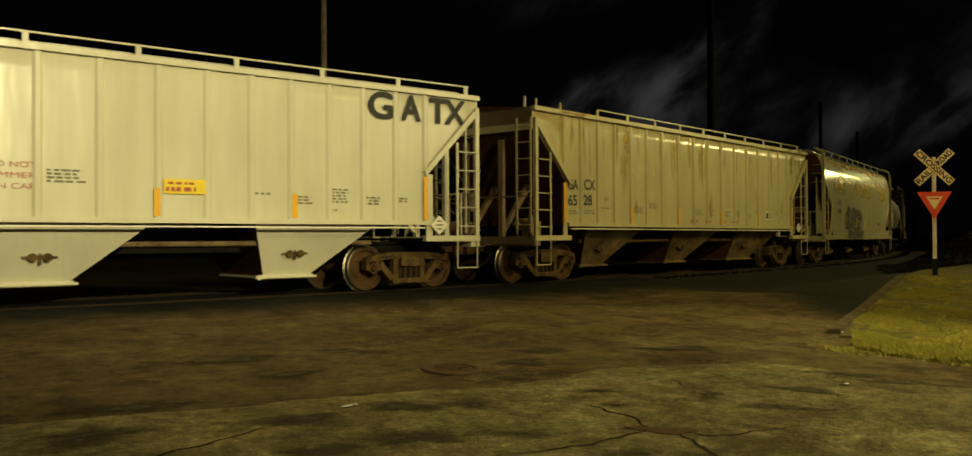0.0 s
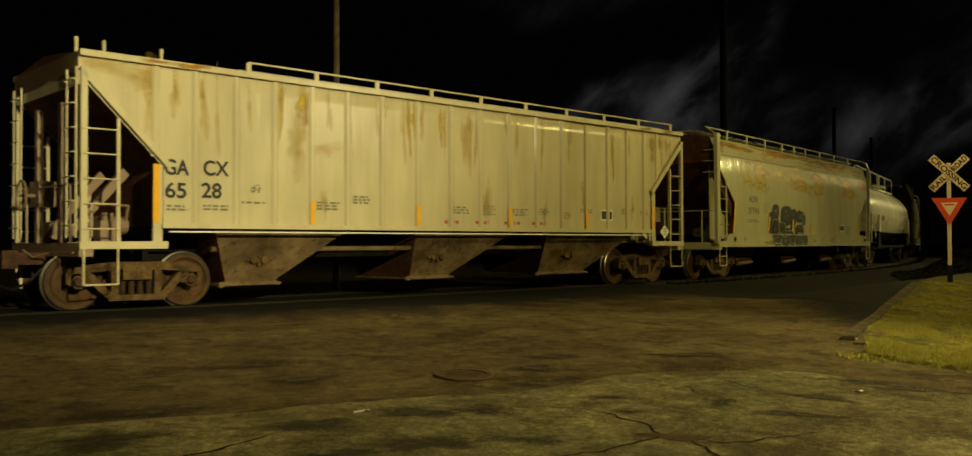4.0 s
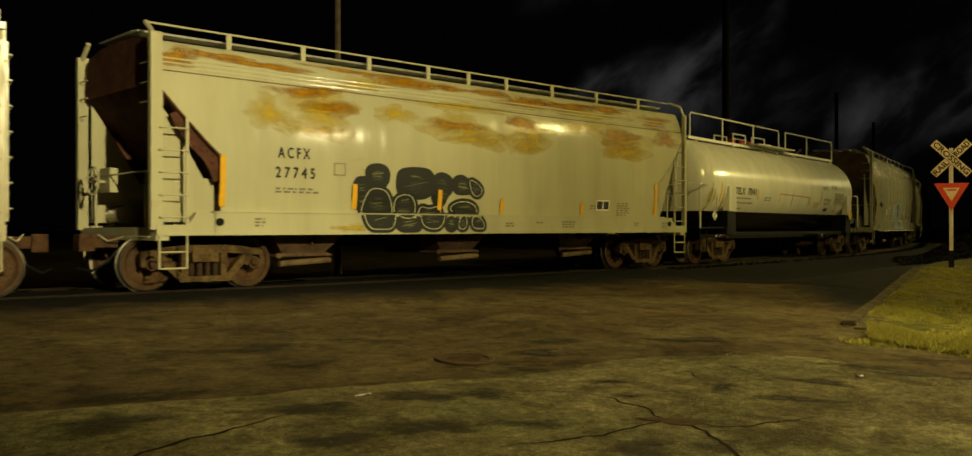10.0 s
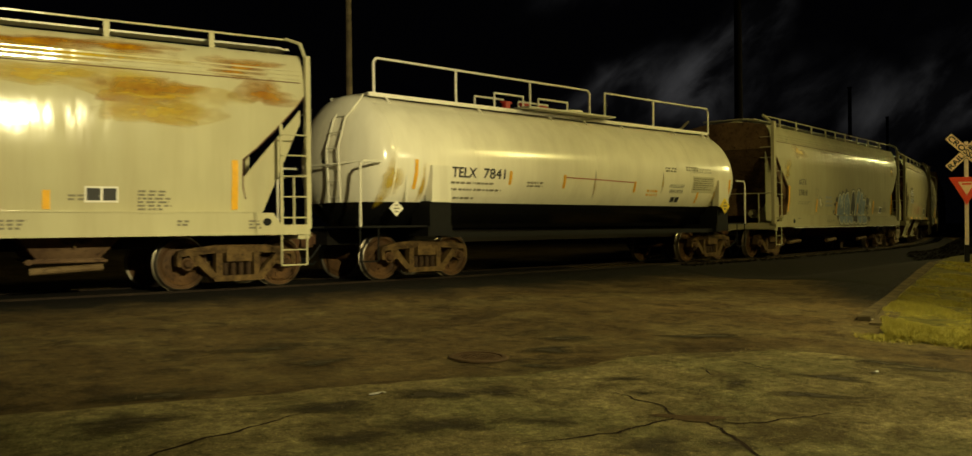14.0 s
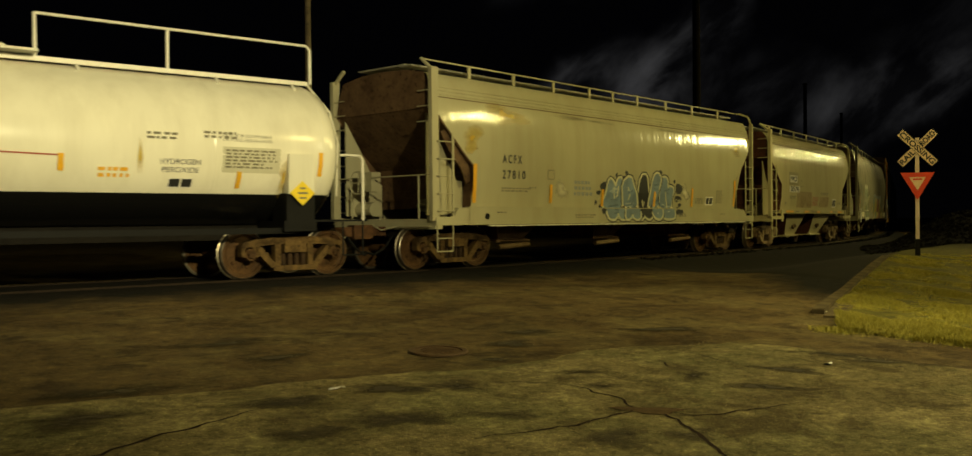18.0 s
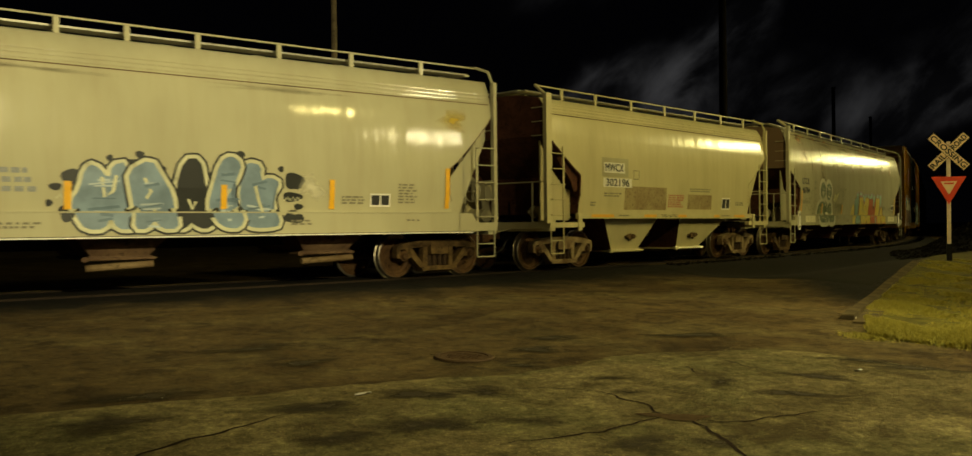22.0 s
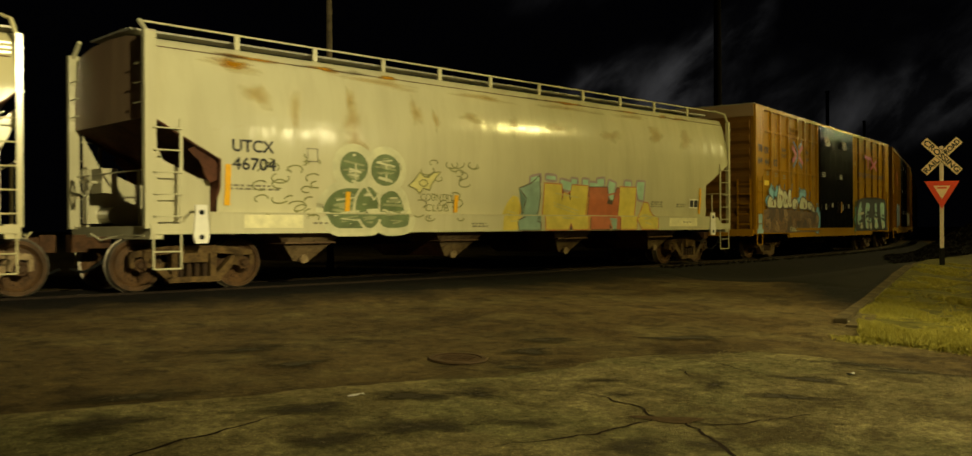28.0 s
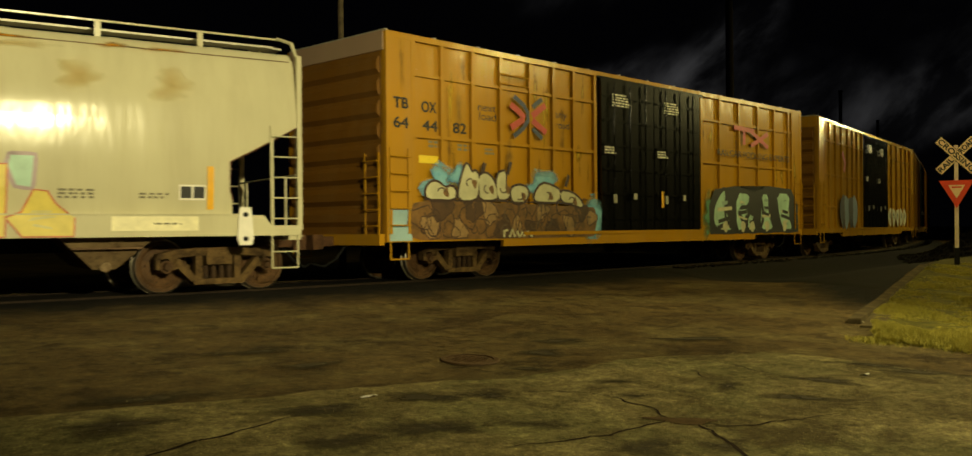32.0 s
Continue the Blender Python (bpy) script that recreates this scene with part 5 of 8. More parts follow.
part("jacking_socket", Shape().rod((55.6 - mid, -1.63, 1.17), (55.6 - mid, -1.60, 1.17), 0.07, 12), BLACK, car)
for c in (57.1, 60.65, 64.2):
    hopper_bay(car, c - 1.0 - mid, c + 1.0 - mid, 1.36, 1.35, c - 0.42 - mid, c + 0.42 - mid, 0.62, 0.92, SLOPE_BROWN, RED_RUST)
    part("outlet_tube", Shape().rod((c - 0.55 - mid, -1.06, 0.44), (c + 0.45 - mid, -1.06, 0.49), 0.06, 10), SLOPE_DIRT, car)

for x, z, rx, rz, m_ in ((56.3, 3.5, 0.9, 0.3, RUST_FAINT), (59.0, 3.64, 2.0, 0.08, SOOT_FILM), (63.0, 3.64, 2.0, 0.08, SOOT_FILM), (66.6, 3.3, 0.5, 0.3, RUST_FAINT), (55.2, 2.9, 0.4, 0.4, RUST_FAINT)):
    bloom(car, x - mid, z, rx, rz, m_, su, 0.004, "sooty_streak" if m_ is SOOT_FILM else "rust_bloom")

F_POSTS = [69.9, 71.15, 72.6, 74.1, 75.6, 77.0, 78.3]
car, mid, a, b, prof = flow_hopper("short_curved_hopper", 69.0, 79.05, 70.15, 78.20, "short warm-white covered hopper with two open bays and yellow sill stripe", P_FLOW_WHITE, 3.72, 4.12,
                                   3.20, 1.10, None, RED_RUST, 4.41, F_POSTS, RED_RUST, "pale")
su = lambda z: prof(z)
sill = lambda z: 1.617
for sg in (-1, 1):
    part("through_sill", B(a + 1.0, b - 0.95, min(sg * 1.50, sg * 1.61), max(sg * 1.50, sg * 1.61), 1.24, 1.38), P_FLOW_WHITE, car)
    for x in (a + 1.02, b - 0.92):
        s = Shape().prism([(x - 0.07, 0.95), (x + 0.07, 0.95), (x + 0.07, 1.38), (x - 0.07, 1.38)], min(sg * 1.60, sg * 1.64), max(sg * 1.60, sg * 1.64))
        part("tie_down_lug", s, P_FLOW_WHITE, car)
for x0, x1 in ((70.45, 71.3), (72.55, 73.1), (74.1, 74.5), (75.9, 76.2), (77.0, 77.6)):
    decal(car, "sill_stripe", rect(x0 - mid, x1 - mid, 1.275, 1.345), AMBER, sill, 0.004)
lettering(car, "THROUGH SILL", 73.30 - mid, 74.05 - mid, 1.28, 0.07, INK, sill)
decal(car, "patch_panel", rect(70.90 - mid, 71.95 - mid, 2.30, 2.78), P_FLOW, su, 0.005, "dull grey painted-out patch")
decal(car, "patch_panel", rect(70.98 - mid, 71.80 - mid, 2.40, 2.66), WHITE, su, 0.008, "white patch behind the letters")
decal(car, "patch_panel", rect(70.95 - mid, 72.10 - mid, 2.04, 2.27), WHITE, su, 0.008, "white patch behind the number")
lettering(car, "MWCX", 71.03 - mid, 71.74 - mid, 2.44, 0.19, INK, lambda z: prof(z) + 0.006, 0.006, "black stencilled reporting mark")
lettering(car, "302196", 71.05 - mid, 71.98 - mid, 2.07, 0.18, INK, lambda z: prof(z) + 0.006, 0.006, "black stencilled reporting mark")
decal(car, "patch_panel", rect(71.82 - mid, 73.64 - mid, 1.47, 2.08), TAN_PATCH, su, 0.005, "dirty tan painted-out patch")
decal(car, "patch_panel", rect(74.66 - mid, 75.88 - mid, 1.50, 1.92), TAN_PATCH, su, 0.005, "dirty tan painted-out patch")
for x, z, w, n, m_ in ((71.0, 1.86, 0.8, 2, INK_FADED), (73.72, 1.86, 0.8, 6, INK_RED), (74.75, 2.06, 1.2, 2, INK_FADED), (77.2, 1.7, 0.5, 2, INK_FADED), (70.5, 1.62, 0.22, 2, INK_FADED), (71.5, 1.30, 0.5, 1, INK_FADED), (76.3, 1.3, 0.6, 1, INK_FADED)):
    bars(car, x - mid, z, w, n, 0.036, m_, su if z > 1.4 else sill, int(x * 100))
data_panel(car, 76.65 - mid, 1.68, 0.45, 0.36, su)
decal(car, "stencil_frame", rect(72.15 - mid, 72.4 - mid, 2.26, 2.5), INK_FADED, su, 0.006)
decal(car, "stencil_frame", rect(72.17 - mid, 72.38 - mid, 2.28, 2.48), P_FLOW_WHITE, su, 0.008)
for t_0, t_1, b_0, b_1 in ((71.2, 73.45, 71.9, 73.0), (74.5, 76.9, 74.8, 75.92)):
    hopper_bay(car, t_0 - mid, t_1 - mid, 1.25, 1.40, b_0 - mid, b_1 - mid, 0.42, 1.08, P_FLOW_WHITE, RED_RUST)

G_POSTS = [82.1, 83.6, 85.1, 86.5, 87.9, 89.4, 90.9, 92.3, 93.7, 95.2]
car, mid, a, b, prof = flow_hopper("long_pale_hopper", 80.48, 96.70, 81.50, 95.40, "long pale beige covered hopper with colourful graffiti and white lugs", P_FLOW_PALE, 3.70, 4.32,
                                   2.96, 1.12, 1.00, RED_RUST, 4.60, G_POSTS, P_END, round_end=False, beads=False)
su = surface(prof, True)
for txt, x0, x1, z in (("UTCX", 81.82, 82.56, 2.46), ("46704", 81.82, 82.60, 2.14)):
    lettering(car, txt, x0 - mid, x1 - mid, z, 0.21, INK, su, 0.006, "black stencilled reporting mark")
for x in (81.26, 95.77):
    for sg in (-1, 1):
        s = Shape().prism([(x - 0.10 - mid, 0.84), (x + 0.10 - mid, 0.84), (x + 0.13 - mid, 0.95), (x + 0.09 - mid, 1.50), (x - 0.09 - mid, 1.50), (x - 0.13 - mid, 0.95)], min(sg * 1.62, sg * 1.66), max(sg * 1.62, sg * 1.66))
        lug = part("tie_down_lug", s, WHITE, car, "white steel lug with two holes")
        for z in (0.95, 1.37):
            part("lug_hole", Shape().rod((x - mid, sg * 1.655, z), (x - mid, sg * 1.664, z), 0.045, 10), BLACK, lug)
G_CLOVER = (
    ((83.85, 2.24), (83.93, 2.46), (84.17, 2.57), (84.41, 2.49), (84.49, 2.27), (84.41, 2.02), (84.16, 1.94), (83.93, 2.00)),
    ((84.52, 2.23), (84.60, 2.47), (84.86, 2.59), (85.11, 2.50), (85.20, 2.25), (85.08, 1.97), (84.85, 1.90), (84.63, 1.98)),
    ((83.51, 1.36), (83.58, 1.66), (83.83, 1.88), (84.23, 1.91), (84.50, 1.86), (84.60, 1.55), (84.59, 0.96), (84.02, 0.94), (83.71, 1.04)),
    ((84.68, 1.66), (84.96, 1.90), (85.21, 1.82), (85.36, 1.50), (85.43, 1.18), (85.28, 0.95), (84.65, 0.96)),
)
G_LEAVES = (rounded(G_CLOVER[2], 1.06), rounded(G_CLOVER[3], 1.06), oval(84.48, 1.50, 0.28, 0.44, 22), oval(84.17, 2.28, 0.33, 0.34, 20), oval(84.87, 2.26, 0.36, 0.35, 20))
rnd = random.Random(6)
for k, pts in enumerate(G_LEAVES):
    rim(car, mid, pts, 0.26, G_CREAM, su, 0.0042 + 0.0001 * k, "pale halo of sprayed letters")
for k, pts in enumerate(G_LEAVES):
    fill(car, mid, pts, G_GREEN, su, 0.0054 + 0.0014 * k, "olive green sprayed letters")
    brushed(car, mid, pts, 16, (G_GREEN_PALE, G_CREAM, G_GREEN_PALE, G_GREEN), su, 0.0060 + 0.0014 * k, rnd, 0.035)
    rim(car, mid, pts, 0.055, G_CREAM, su, 0.0064 + 0.0014 * k, "cream outline of sprayed letters")
for x in (84.20, 84.88):
    stroke(car, "graffiti", [(x - mid, 2.36), (x - mid + 0.01, 2.2), (x - mid, 2.02)], 0.03, G_CREAM, su, 0.0136)
    stroke(car, "graffiti", [(x - mid - 0.15, 2.18), (x - mid, 2.21), (x - mid + 0.13, 2.19)], 0.03, G_CREAM, su, 0.0138)
stroke(car, "graffiti", [(84.12 - mid, 2.02), (84.42 - mid, 1.92), (84.62 - mid, 1.66), (84.86 - mid, 1.90)], 0.05, G_CREAM, su, 0.0136)
G_FLOWER = ((85.41, 1.96), (85.55, 2.08), (85.68, 2.25), (85.80, 2.16), (85.90, 2.15), (86.02, 2.26), (86.20, 2.28), (86.08, 2.14), (86.00, 2.04), (85.93, 1.88), (85.78, 1.92), (85.68, 1.80), (85.60, 1.90))
fill(car, mid, G_FLOWER, G_YELLOW_PALE, su, 0.006, "pale yellow sprayed flower")
rim(car, mid, oval(85.78, 2.03, 0.10, 0.07, 10), 0.025, G_OLIVE_LINE, su, 0.0076)
rim(car, mid, G_FLOWER, 0.03, G_OLIVE_LINE, su, 0.0072)
lettering(car, "COUNTRY", 85.72 - mid, 86.55 - mid, 1.66, 0.15, G_OLIVE_LINE, su, 0.0, "thin sprayed scribbles")
lettering(car, "CLUB", 85.85 - mid, 86.45 - mid, 1.44, 0.15, G_OLIVE_LINE, su, 0.0, "thin sprayed scribbles")
rnd = random.Random(5)
for x0, x1 in ((82.3, 83.4), (85.6, 87.1)):
    for k in range(26):
        cx, cz, r = rnd.uniform(x0, x1), rnd.uniform(1.25, 2.5), rnd.uniform(0.05, 0.14)
        t0_, sw = rnd.uniform(0, 6), rnd.uniform(2, 5)
        stroke(car, "graffiti", [(cx - mid + r * math.cos(t0_ + sw * q / 9) * (1 + q * 0.05), cz + r * 0.7 * math.sin(t0_ + sw * q / 9)) for q in range(10)], 0.026, G_OLIVE_LINE, su, 0.004 + 0.0001 * k, "thin sprayed scribbles")
G_BLOCKS = (
    ("yellow", ((87.86, 0.96), (87.89, 1.29), (88.06, 1.66), (88.21, 1.83), (88.36, 1.80), (88.46, 1.61), (88.43, 1.34), (88.30, 1.25), (88.30, 0.96))),
    ("amber", ((88.46, 1.78), (88.58, 1.78), (88.56, 1.39), (88.44, 1.39))),
    ("teal", ((88.39, 2.00), (88.78, 2.14), (89.02, 2.33), (89.06, 1.90), (89.04, 1.51), (88.91, 1.23), (89.01, 1.21), (89.01, 0.97), (88.33, 0.96), (88.30, 1.25), (88.53, 1.34), (88.62, 1.78))),
    ("mint", ((88.75, 2.26), (89.04, 2.33), (89.04, 2.19), (88.74, 2.15))),
    ("mint", ((89.24, 2.34), (89.54, 2.32), (89.54, 2.23), (89.24, 2.25))),
    ("mint", ((89.71, 2.25), (90.08, 2.19), (90.05, 1.99), (89.73, 2.04))),
    ("mint", ((90.08, 2.28), (90.26, 2.27), (90.26, 2.15), (90.08, 2.14))),
    ("mint", ((90.47, 2.28), (90.66, 2.28), (90.66, 2.11), (90.47, 2.11))),
    ("mint", ((90.72, 2.21), (91.16, 2.18), (91.16, 2.09), (90.72, 2.12))),
    ("mint", ((90.98, 2.30), (91.22, 2.33), (91.22, 2.14), (90.98, 2.14))),
    ("mint", ((92.02, 2.29), (92.26, 2.28), (92.26, 2.14), (92.02, 2.16))),
    ("mint", ((92.51, 2.29), (92.80, 2.29), (92.76, 1.80), (92.58, 1.83), (92.48, 2.12))),
    ("yellow", ((89.17, 2.15), (89.76, 2.14), (89.77, 1.81), (89.82, 1.96), (89.94, 1.90), (90.05, 1.97), (90.09, 2.14), (90.66, 2.13), (90.62, 1.34), (90.62, 0.95), (90.07, 0.94), (90.00, 1.20), (89.93, 0.94), (89.17, 0.96), (89.16, 1.34))),
    ("amber", ((90.61, 1.70), (90.69, 2.07), (90.69, 0.94), (90.62, 0.95))),
    ("red", ((90.69, 2.10), (91.35, 2.12), (91.39, 1.84), (91.57, 1.74), (91.65, 1.97), (91.71, 2.12), (91.82, 2.10), (91.78, 0.93), (91.47, 0.93), (91.36, 1.16), (91.41, 0.93), (90.68, 0.94))),
    ("mint", ((91.42, 2.28), (91.66, 2.22), (91.57, 1.77), (91.47, 1.80), (91.38, 2.13))),
    ("teal", ((91.38, 1.32), (91.67, 1.32), (91.64, 0.97), (91.50, 1.03))),
    ("yellow", ((91.82, 2.14), (92.47, 2.15), (92.45, 1.47), (92.43, 0.93), (91.80, 0.93))),
    ("yellow", ((92.43, 1.32), (92.64, 1.41), (92.79, 1.76), (92.97, 1.74), (93.08, 1.54), (93.31, 1.32), (93.30, 0.95), (92.64, 0.93))),
    ("dark", ((89.75, 2.11), (89.83, 1.95), (89.76, 1.69))),
    ("dark", ((89.97, 1.93), (90.05, 1.97), (90.06, 1.69))),
    ("dark", ((90.00, 1.19), (90.05, 0.95), (89.94, 0.96))),
    ("dark", ((91.38, 1.81), (91.58, 1.74), (91.57, 1.66), (91.36, 1.69))),
)
SPRAY = dict(yellow=G_YELLOW, amber=G_AMBER, teal=G_TEAL, mint=G_MINT, red=G_ORANGE, dark=G_BROWN)
rnd = random.Random(7)
for k, (tint, pts) in enumerate(G_BLOCKS):
    pts = [(x, max(1.02, z)) for x, z in pts]
    lift = 0.0046 + 0.0002 * k
    if tint == "mint":
        rim(car, mid, pts, 0.12, G_VIOLET, su, 0.0042 + 0.00002 * k, "mauve rim of block letters")
    fill(car, mid, pts, SPRAY[tint], su, lift, "yellow, teal and red block letters")
    if tint in ("yellow", "red") and len(pts) < 9 or len(pts) > 10:
        rim(car, mid, pts, 0.025, G_ORANGE if tint == "yellow" else G_BROWN, su, 0.0094 + 0.0001 * k, "thin dark rim of block letters")
    if tint != "dark" and len(pts) > 5:
        brushed(car, mid, pts, 8, (SPRAY[tint], G_YELLOW_PALE if tint == "yellow" else SPRAY[tint]), su, 0.0120, rnd, 0.03)
decal(car, "patch_panel", rect(93.80 - mid, 95.05 - mid, 1.10, 1.34), G_PATCH, su, 0.006, "cream sprayed patch on the sill")
decal(car, "patch_panel", rect(82.0 - mid, 83.1 - mid, 1.10, 1.34), G_PATCH, su, 0.006, "cream sprayed patch on the sill")
for x, z0, z1 in ((81.74, 1.5, 2.22), (84.05, 1.42, 1.80), (86.62, 1.42, 1.80), (95.25, 1.46, 2.20)):
    tape(car, x - mid, z0, z1, lambda z, f=su: f(z) + 0.014)
for x, z, w, n in ((81.75, 1.84, 1.0, 2), (94.2, 1.70, 0.5, 2), (87.0, 1.16, 0.5, 2), (94.4, 1.2, 0.4, 1), (93.1, 1.75, 0.5, 3), (83.3, 1.17, 0.4, 1)):
    bars(car, x - mid, z, w, n, 0.035, INK_FADED, su, int(x * 100))
data_panel(car, 94.98 - mid, 1.75, 0.40, 0.26, su)
decal(car, "stencil_frame", rect(83.2 - mid, 83.42 - mid, 2.34, 2.6), INK_FADED, su, 0.006)
decal(car, "stencil_frame", rect(83.22 - mid, 83.40 - mid, 2.36, 2.58), P_FLOW_PALE, su, 0.008)
for c in (83.4, 86.9, 90.35, 93.8):
    bay = hopper_bay(car, c - 0.75 - mid, c + 0.75 - mid, 1.08, 1.44, c - 0.16 - mid, c + 0.16 - mid, 0.46, 1.05, SLOPE_DIRT, RED_RUST, gate=False)
    part("outlet_flange", B(c - 0.50 - mid, c + 0.50 - mid, -1.36, 1.36, 0.80, 0.83), SLOPE_BROWN, car)
    part("outlet_cap", Shape().rod((c - mid, -1.16, 0.50), (c - mid, -1.0, 0.52), 0.085, 12), FRAME_PALE, bay, "pale round outlet cap")

for x, z, rx, rz in ((81.95, 4.02, 0.75, 0.20), (84.14, 3.22, 0.30, 0.46), (84.14, 3.62, 0.16, 0.32), (84.2, 2.8, 0.34, 0.4), (85.65, 3.50, 0.20, 0.42), (86.13, 3.36, 0.13, 0.30), (87.07, 3.52, 0.42, 0.17), (88.28, 3.44, 0.22, 0.34), (89.77, 3.50, 0.6, 0.24),
                     (91.6, 3.45, 0.5, 0.25), (93.4, 3.62, 0.5, 0.3), (94.7, 3.55, 0.5, 0.35), (83.0, 3.3, 0.16, 0.6), (82.3, 3.5, 0.4, 0.3), (87.6, 4.02, 1.2, 0.10), (92.6, 4.05, 1.0, 0.10), (90.2, 4.04, 1.3, 0.10), (85.0, 4.04, 1.2, 0.12)):
    bloom(car, x - mid, z, rx, rz, RUST_WASH, su, 0.004)
bloom(car, 81.9 - mid, 4.04, 0.5, 0.13, RUST_BLOOM, su, 0.006)
# the seam below the roof's shoulder, rusted through in stretches
rnd = random.Random(46)
part("roof_seam", B(a + 0.1, b - 0.1, -(prof(4.17) + 0.012), -(prof(4.17) - 0.03), 4.160, 4.176), SLOPE_BROWN, car, "dark rusty roof seam")
for k in range(16):
    bloom(car, rnd.uniform(a + 0.4, b - 0.4), 4.175, rnd.uniform(0.3, 0.9), rnd.uniform(0.035, 0.075), (RUST_BLOOM, SOOT_FILM)[k % 2], prof, 0.016)

# ---- the tank car ----
car, mid, a, b = start_car("tank_car", 39.75, 52.90, 41.65, 51.55, "white tank car with black lower shell, top walkway and ladder", "tank car")
T_Z, T_R = 2.44, 1.44
s = Shape()
N = 64


def shell_row(x, r):
    return [(x, -r * math.cos(t), T_Z + r * math.sin(t)) for t in (2 * math.pi * k / N for k in range(N))]


rows = []
xs = [(40.0, 0.05), (40.02, 0.5), (40.10, 0.86), (40.22, 1.14), (40.36, 1.34), (40.52, 1.42), (40.62, T_R)] + [(40.62 + k * 1.0, T_R) for k in range(1, 12)]
xs += [(52.02, T_R), (52.12, 1.42), (52.28, 1.34), (52.42, 1.14), (52.54, 0.86), (52.62, 0.5), (52.64, 0.05)]
for x, r in xs:
    rows.append(shell_row(x - mid, r))
for r in rows:
    s.v += r
for i in range(len(rows) - 1):
    for k in range(N):
        j = (k + 1) % N
        zz = (rows[i][k][2] + rows[i][j][2] + rows[i + 1][k][2] + rows[i + 1][j][2]) / 4
        s.f.append((i * N + k, i * N + j, (i + 1) * N + j, (i + 1) * N + k))
        s.m.append(0)
part("tank_shell", s.mesh("tank_shell", P_SHELL, smooth=True), None, car)
tank_side = lambda z: math.sqrt(max(0.01, T_R ** 2 - (z - T_Z) ** 2))
for x in (40.62, 42.6, 46.4, 50.1, 52.02):
    w = Shape()
    w.lathe([(T_R + 0.001, -0.03), (T_R + 0.012, 0.0), (T_R + 0.001, 0.03)], (x - mid, 0, T_Z), "x", 48)
    part("shell_seam", w.mesh("shell_seam", P_SHELL, smooth=True), None, car)
for x in (41.65, 51.55):
    for sg in (-1, 1):
        part("saddle", Shape().prism([(x - 0.26 - mid, 0.98), (x + 0.26 - mid, 0.98), (x + 0.26 - mid, 1.62), (x - 0.26 - mid, 1.62)], min(sg * 0.9, sg * 1.46), max(sg * 0.9, sg * 1.46)), BLACK, car)
        part("jacking_box", Shape().prism([(x - 0.24 - mid, 1.60), (x + 0.24 - mid, 1.60), (x + 0.22 - mid, 2.36), (x - 0.22 - mid, 2.36)], min(sg * 1.3, sg * 1.50), max(sg * 1.3, sg * 1.50)), P_TANK, car)
    part("bolster", B(x - 0.30 - mid, x + 0.30 - mid, -1.45, 1.45, 0.90, 1.10), BLACK, car)
for sg in (-1, 1):
    part("side_running_beam", B(41.7 - mid, 51.5 - mid, sg * 1.30 - 0.05, sg * 1.30 + 0.05, 0.86, 0.97), BLACK, car)
    for x0, x1 in ((a, 41.4 - mid), (51.8 - mid, b)):
        part("end_platform", B(x0, x1, sg * 0.9 - 0.5, sg * 0.9 + 0.5, 1.08, 1.12), BLACK, car)
    part("walkway_edge", B(40.6 - mid, 52.1 - mid, sg * 0.62 - 0.03, sg * 0.62 + 0.03, 3.80, 3.88), WHITE, car)
    for x in (42.8, 45.0, 49.6):
        if sg < 0:
            part("rail_post", Shape().rod((x - mid, sg * 0.62, 3.84), (x - mid, sg * 0.62, 4.58), 0.026, 6), WHITE, car)
    for x in (41.0, 43.4, 45.6, 46.8, 48.2, 50.4, 51.8):
        part("walkway_bracket", Shape().rod((x - mid, sg * 0.62, 3.82), (x - mid, sg * 0.74, T_Z + math.sqrt(T_R ** 2 - 0.74 ** 2)), 0.03, 6), WHITE, car)
    for x, d in ((a, 1), (b, -1)):
        h = Shape().pipe([(x + d * 0.10, sg * 1.40, 1.10), (x + d * 0.10, sg * 1.40, 2.30), (x + d * 0.16, sg * 1.40, 2.38), (x + d * 0.55, sg * 1.40, 2.38)], 0.026)
        part("corner_handrail", h, WHITE if d < 0 else P_TANK, car)
        stirrup(car, *sorted((x + d * 0.1, x + d * 0.5)), sg * 1.38, 0.42, 1.08, BLACK)
r = Shape()
r.pipe([(40.73 - mid, -0.62, 3.84), (40.73 - mid, -0.62, 4.52), (40.80 - mid, -0.62, 4.60), (46.98 - mid, -0.62, 4.60), (47.05 - mid, -0.62, 4.52), (47.05 - mid, -0.62, 3.86)], 0.026)
part("top_rail", r, WHITE, car)
r = Shape().pipe([(47.62 - mid, -0.62, 3.86), (47.62 - mid, -0.62, 4.60), (52.09 - mid, -0.62, 4.60), (52.16 - mid, -0.62, 4.52), (52.16 - mid, -0.62, 3.84)], 0.026)
part("top_rail", r, WHITE, car)
part("walkway", B(40.6 - mid, 52.1 - mid, -0.60, 0.60, 3.84, 3.868), GRATING, car)
part("centre_platform", B(44.6 - mid, 47.6 - mid, -0.98, 0.98, 3.90, 3.94), GRATING, car)
for x0, x1 in ((44.2, 45.1), (45.6, 46.6)):
    for y in (-0.3, 0.35):
        part("valve_guard", Shape().pipe([(x0 - mid, y, 3.9), (x0 - mid, y, 4.28), (x1 - mid, y, 4.28), (x1 - mid, y, 3.9)], 0.024), WHITE, car)
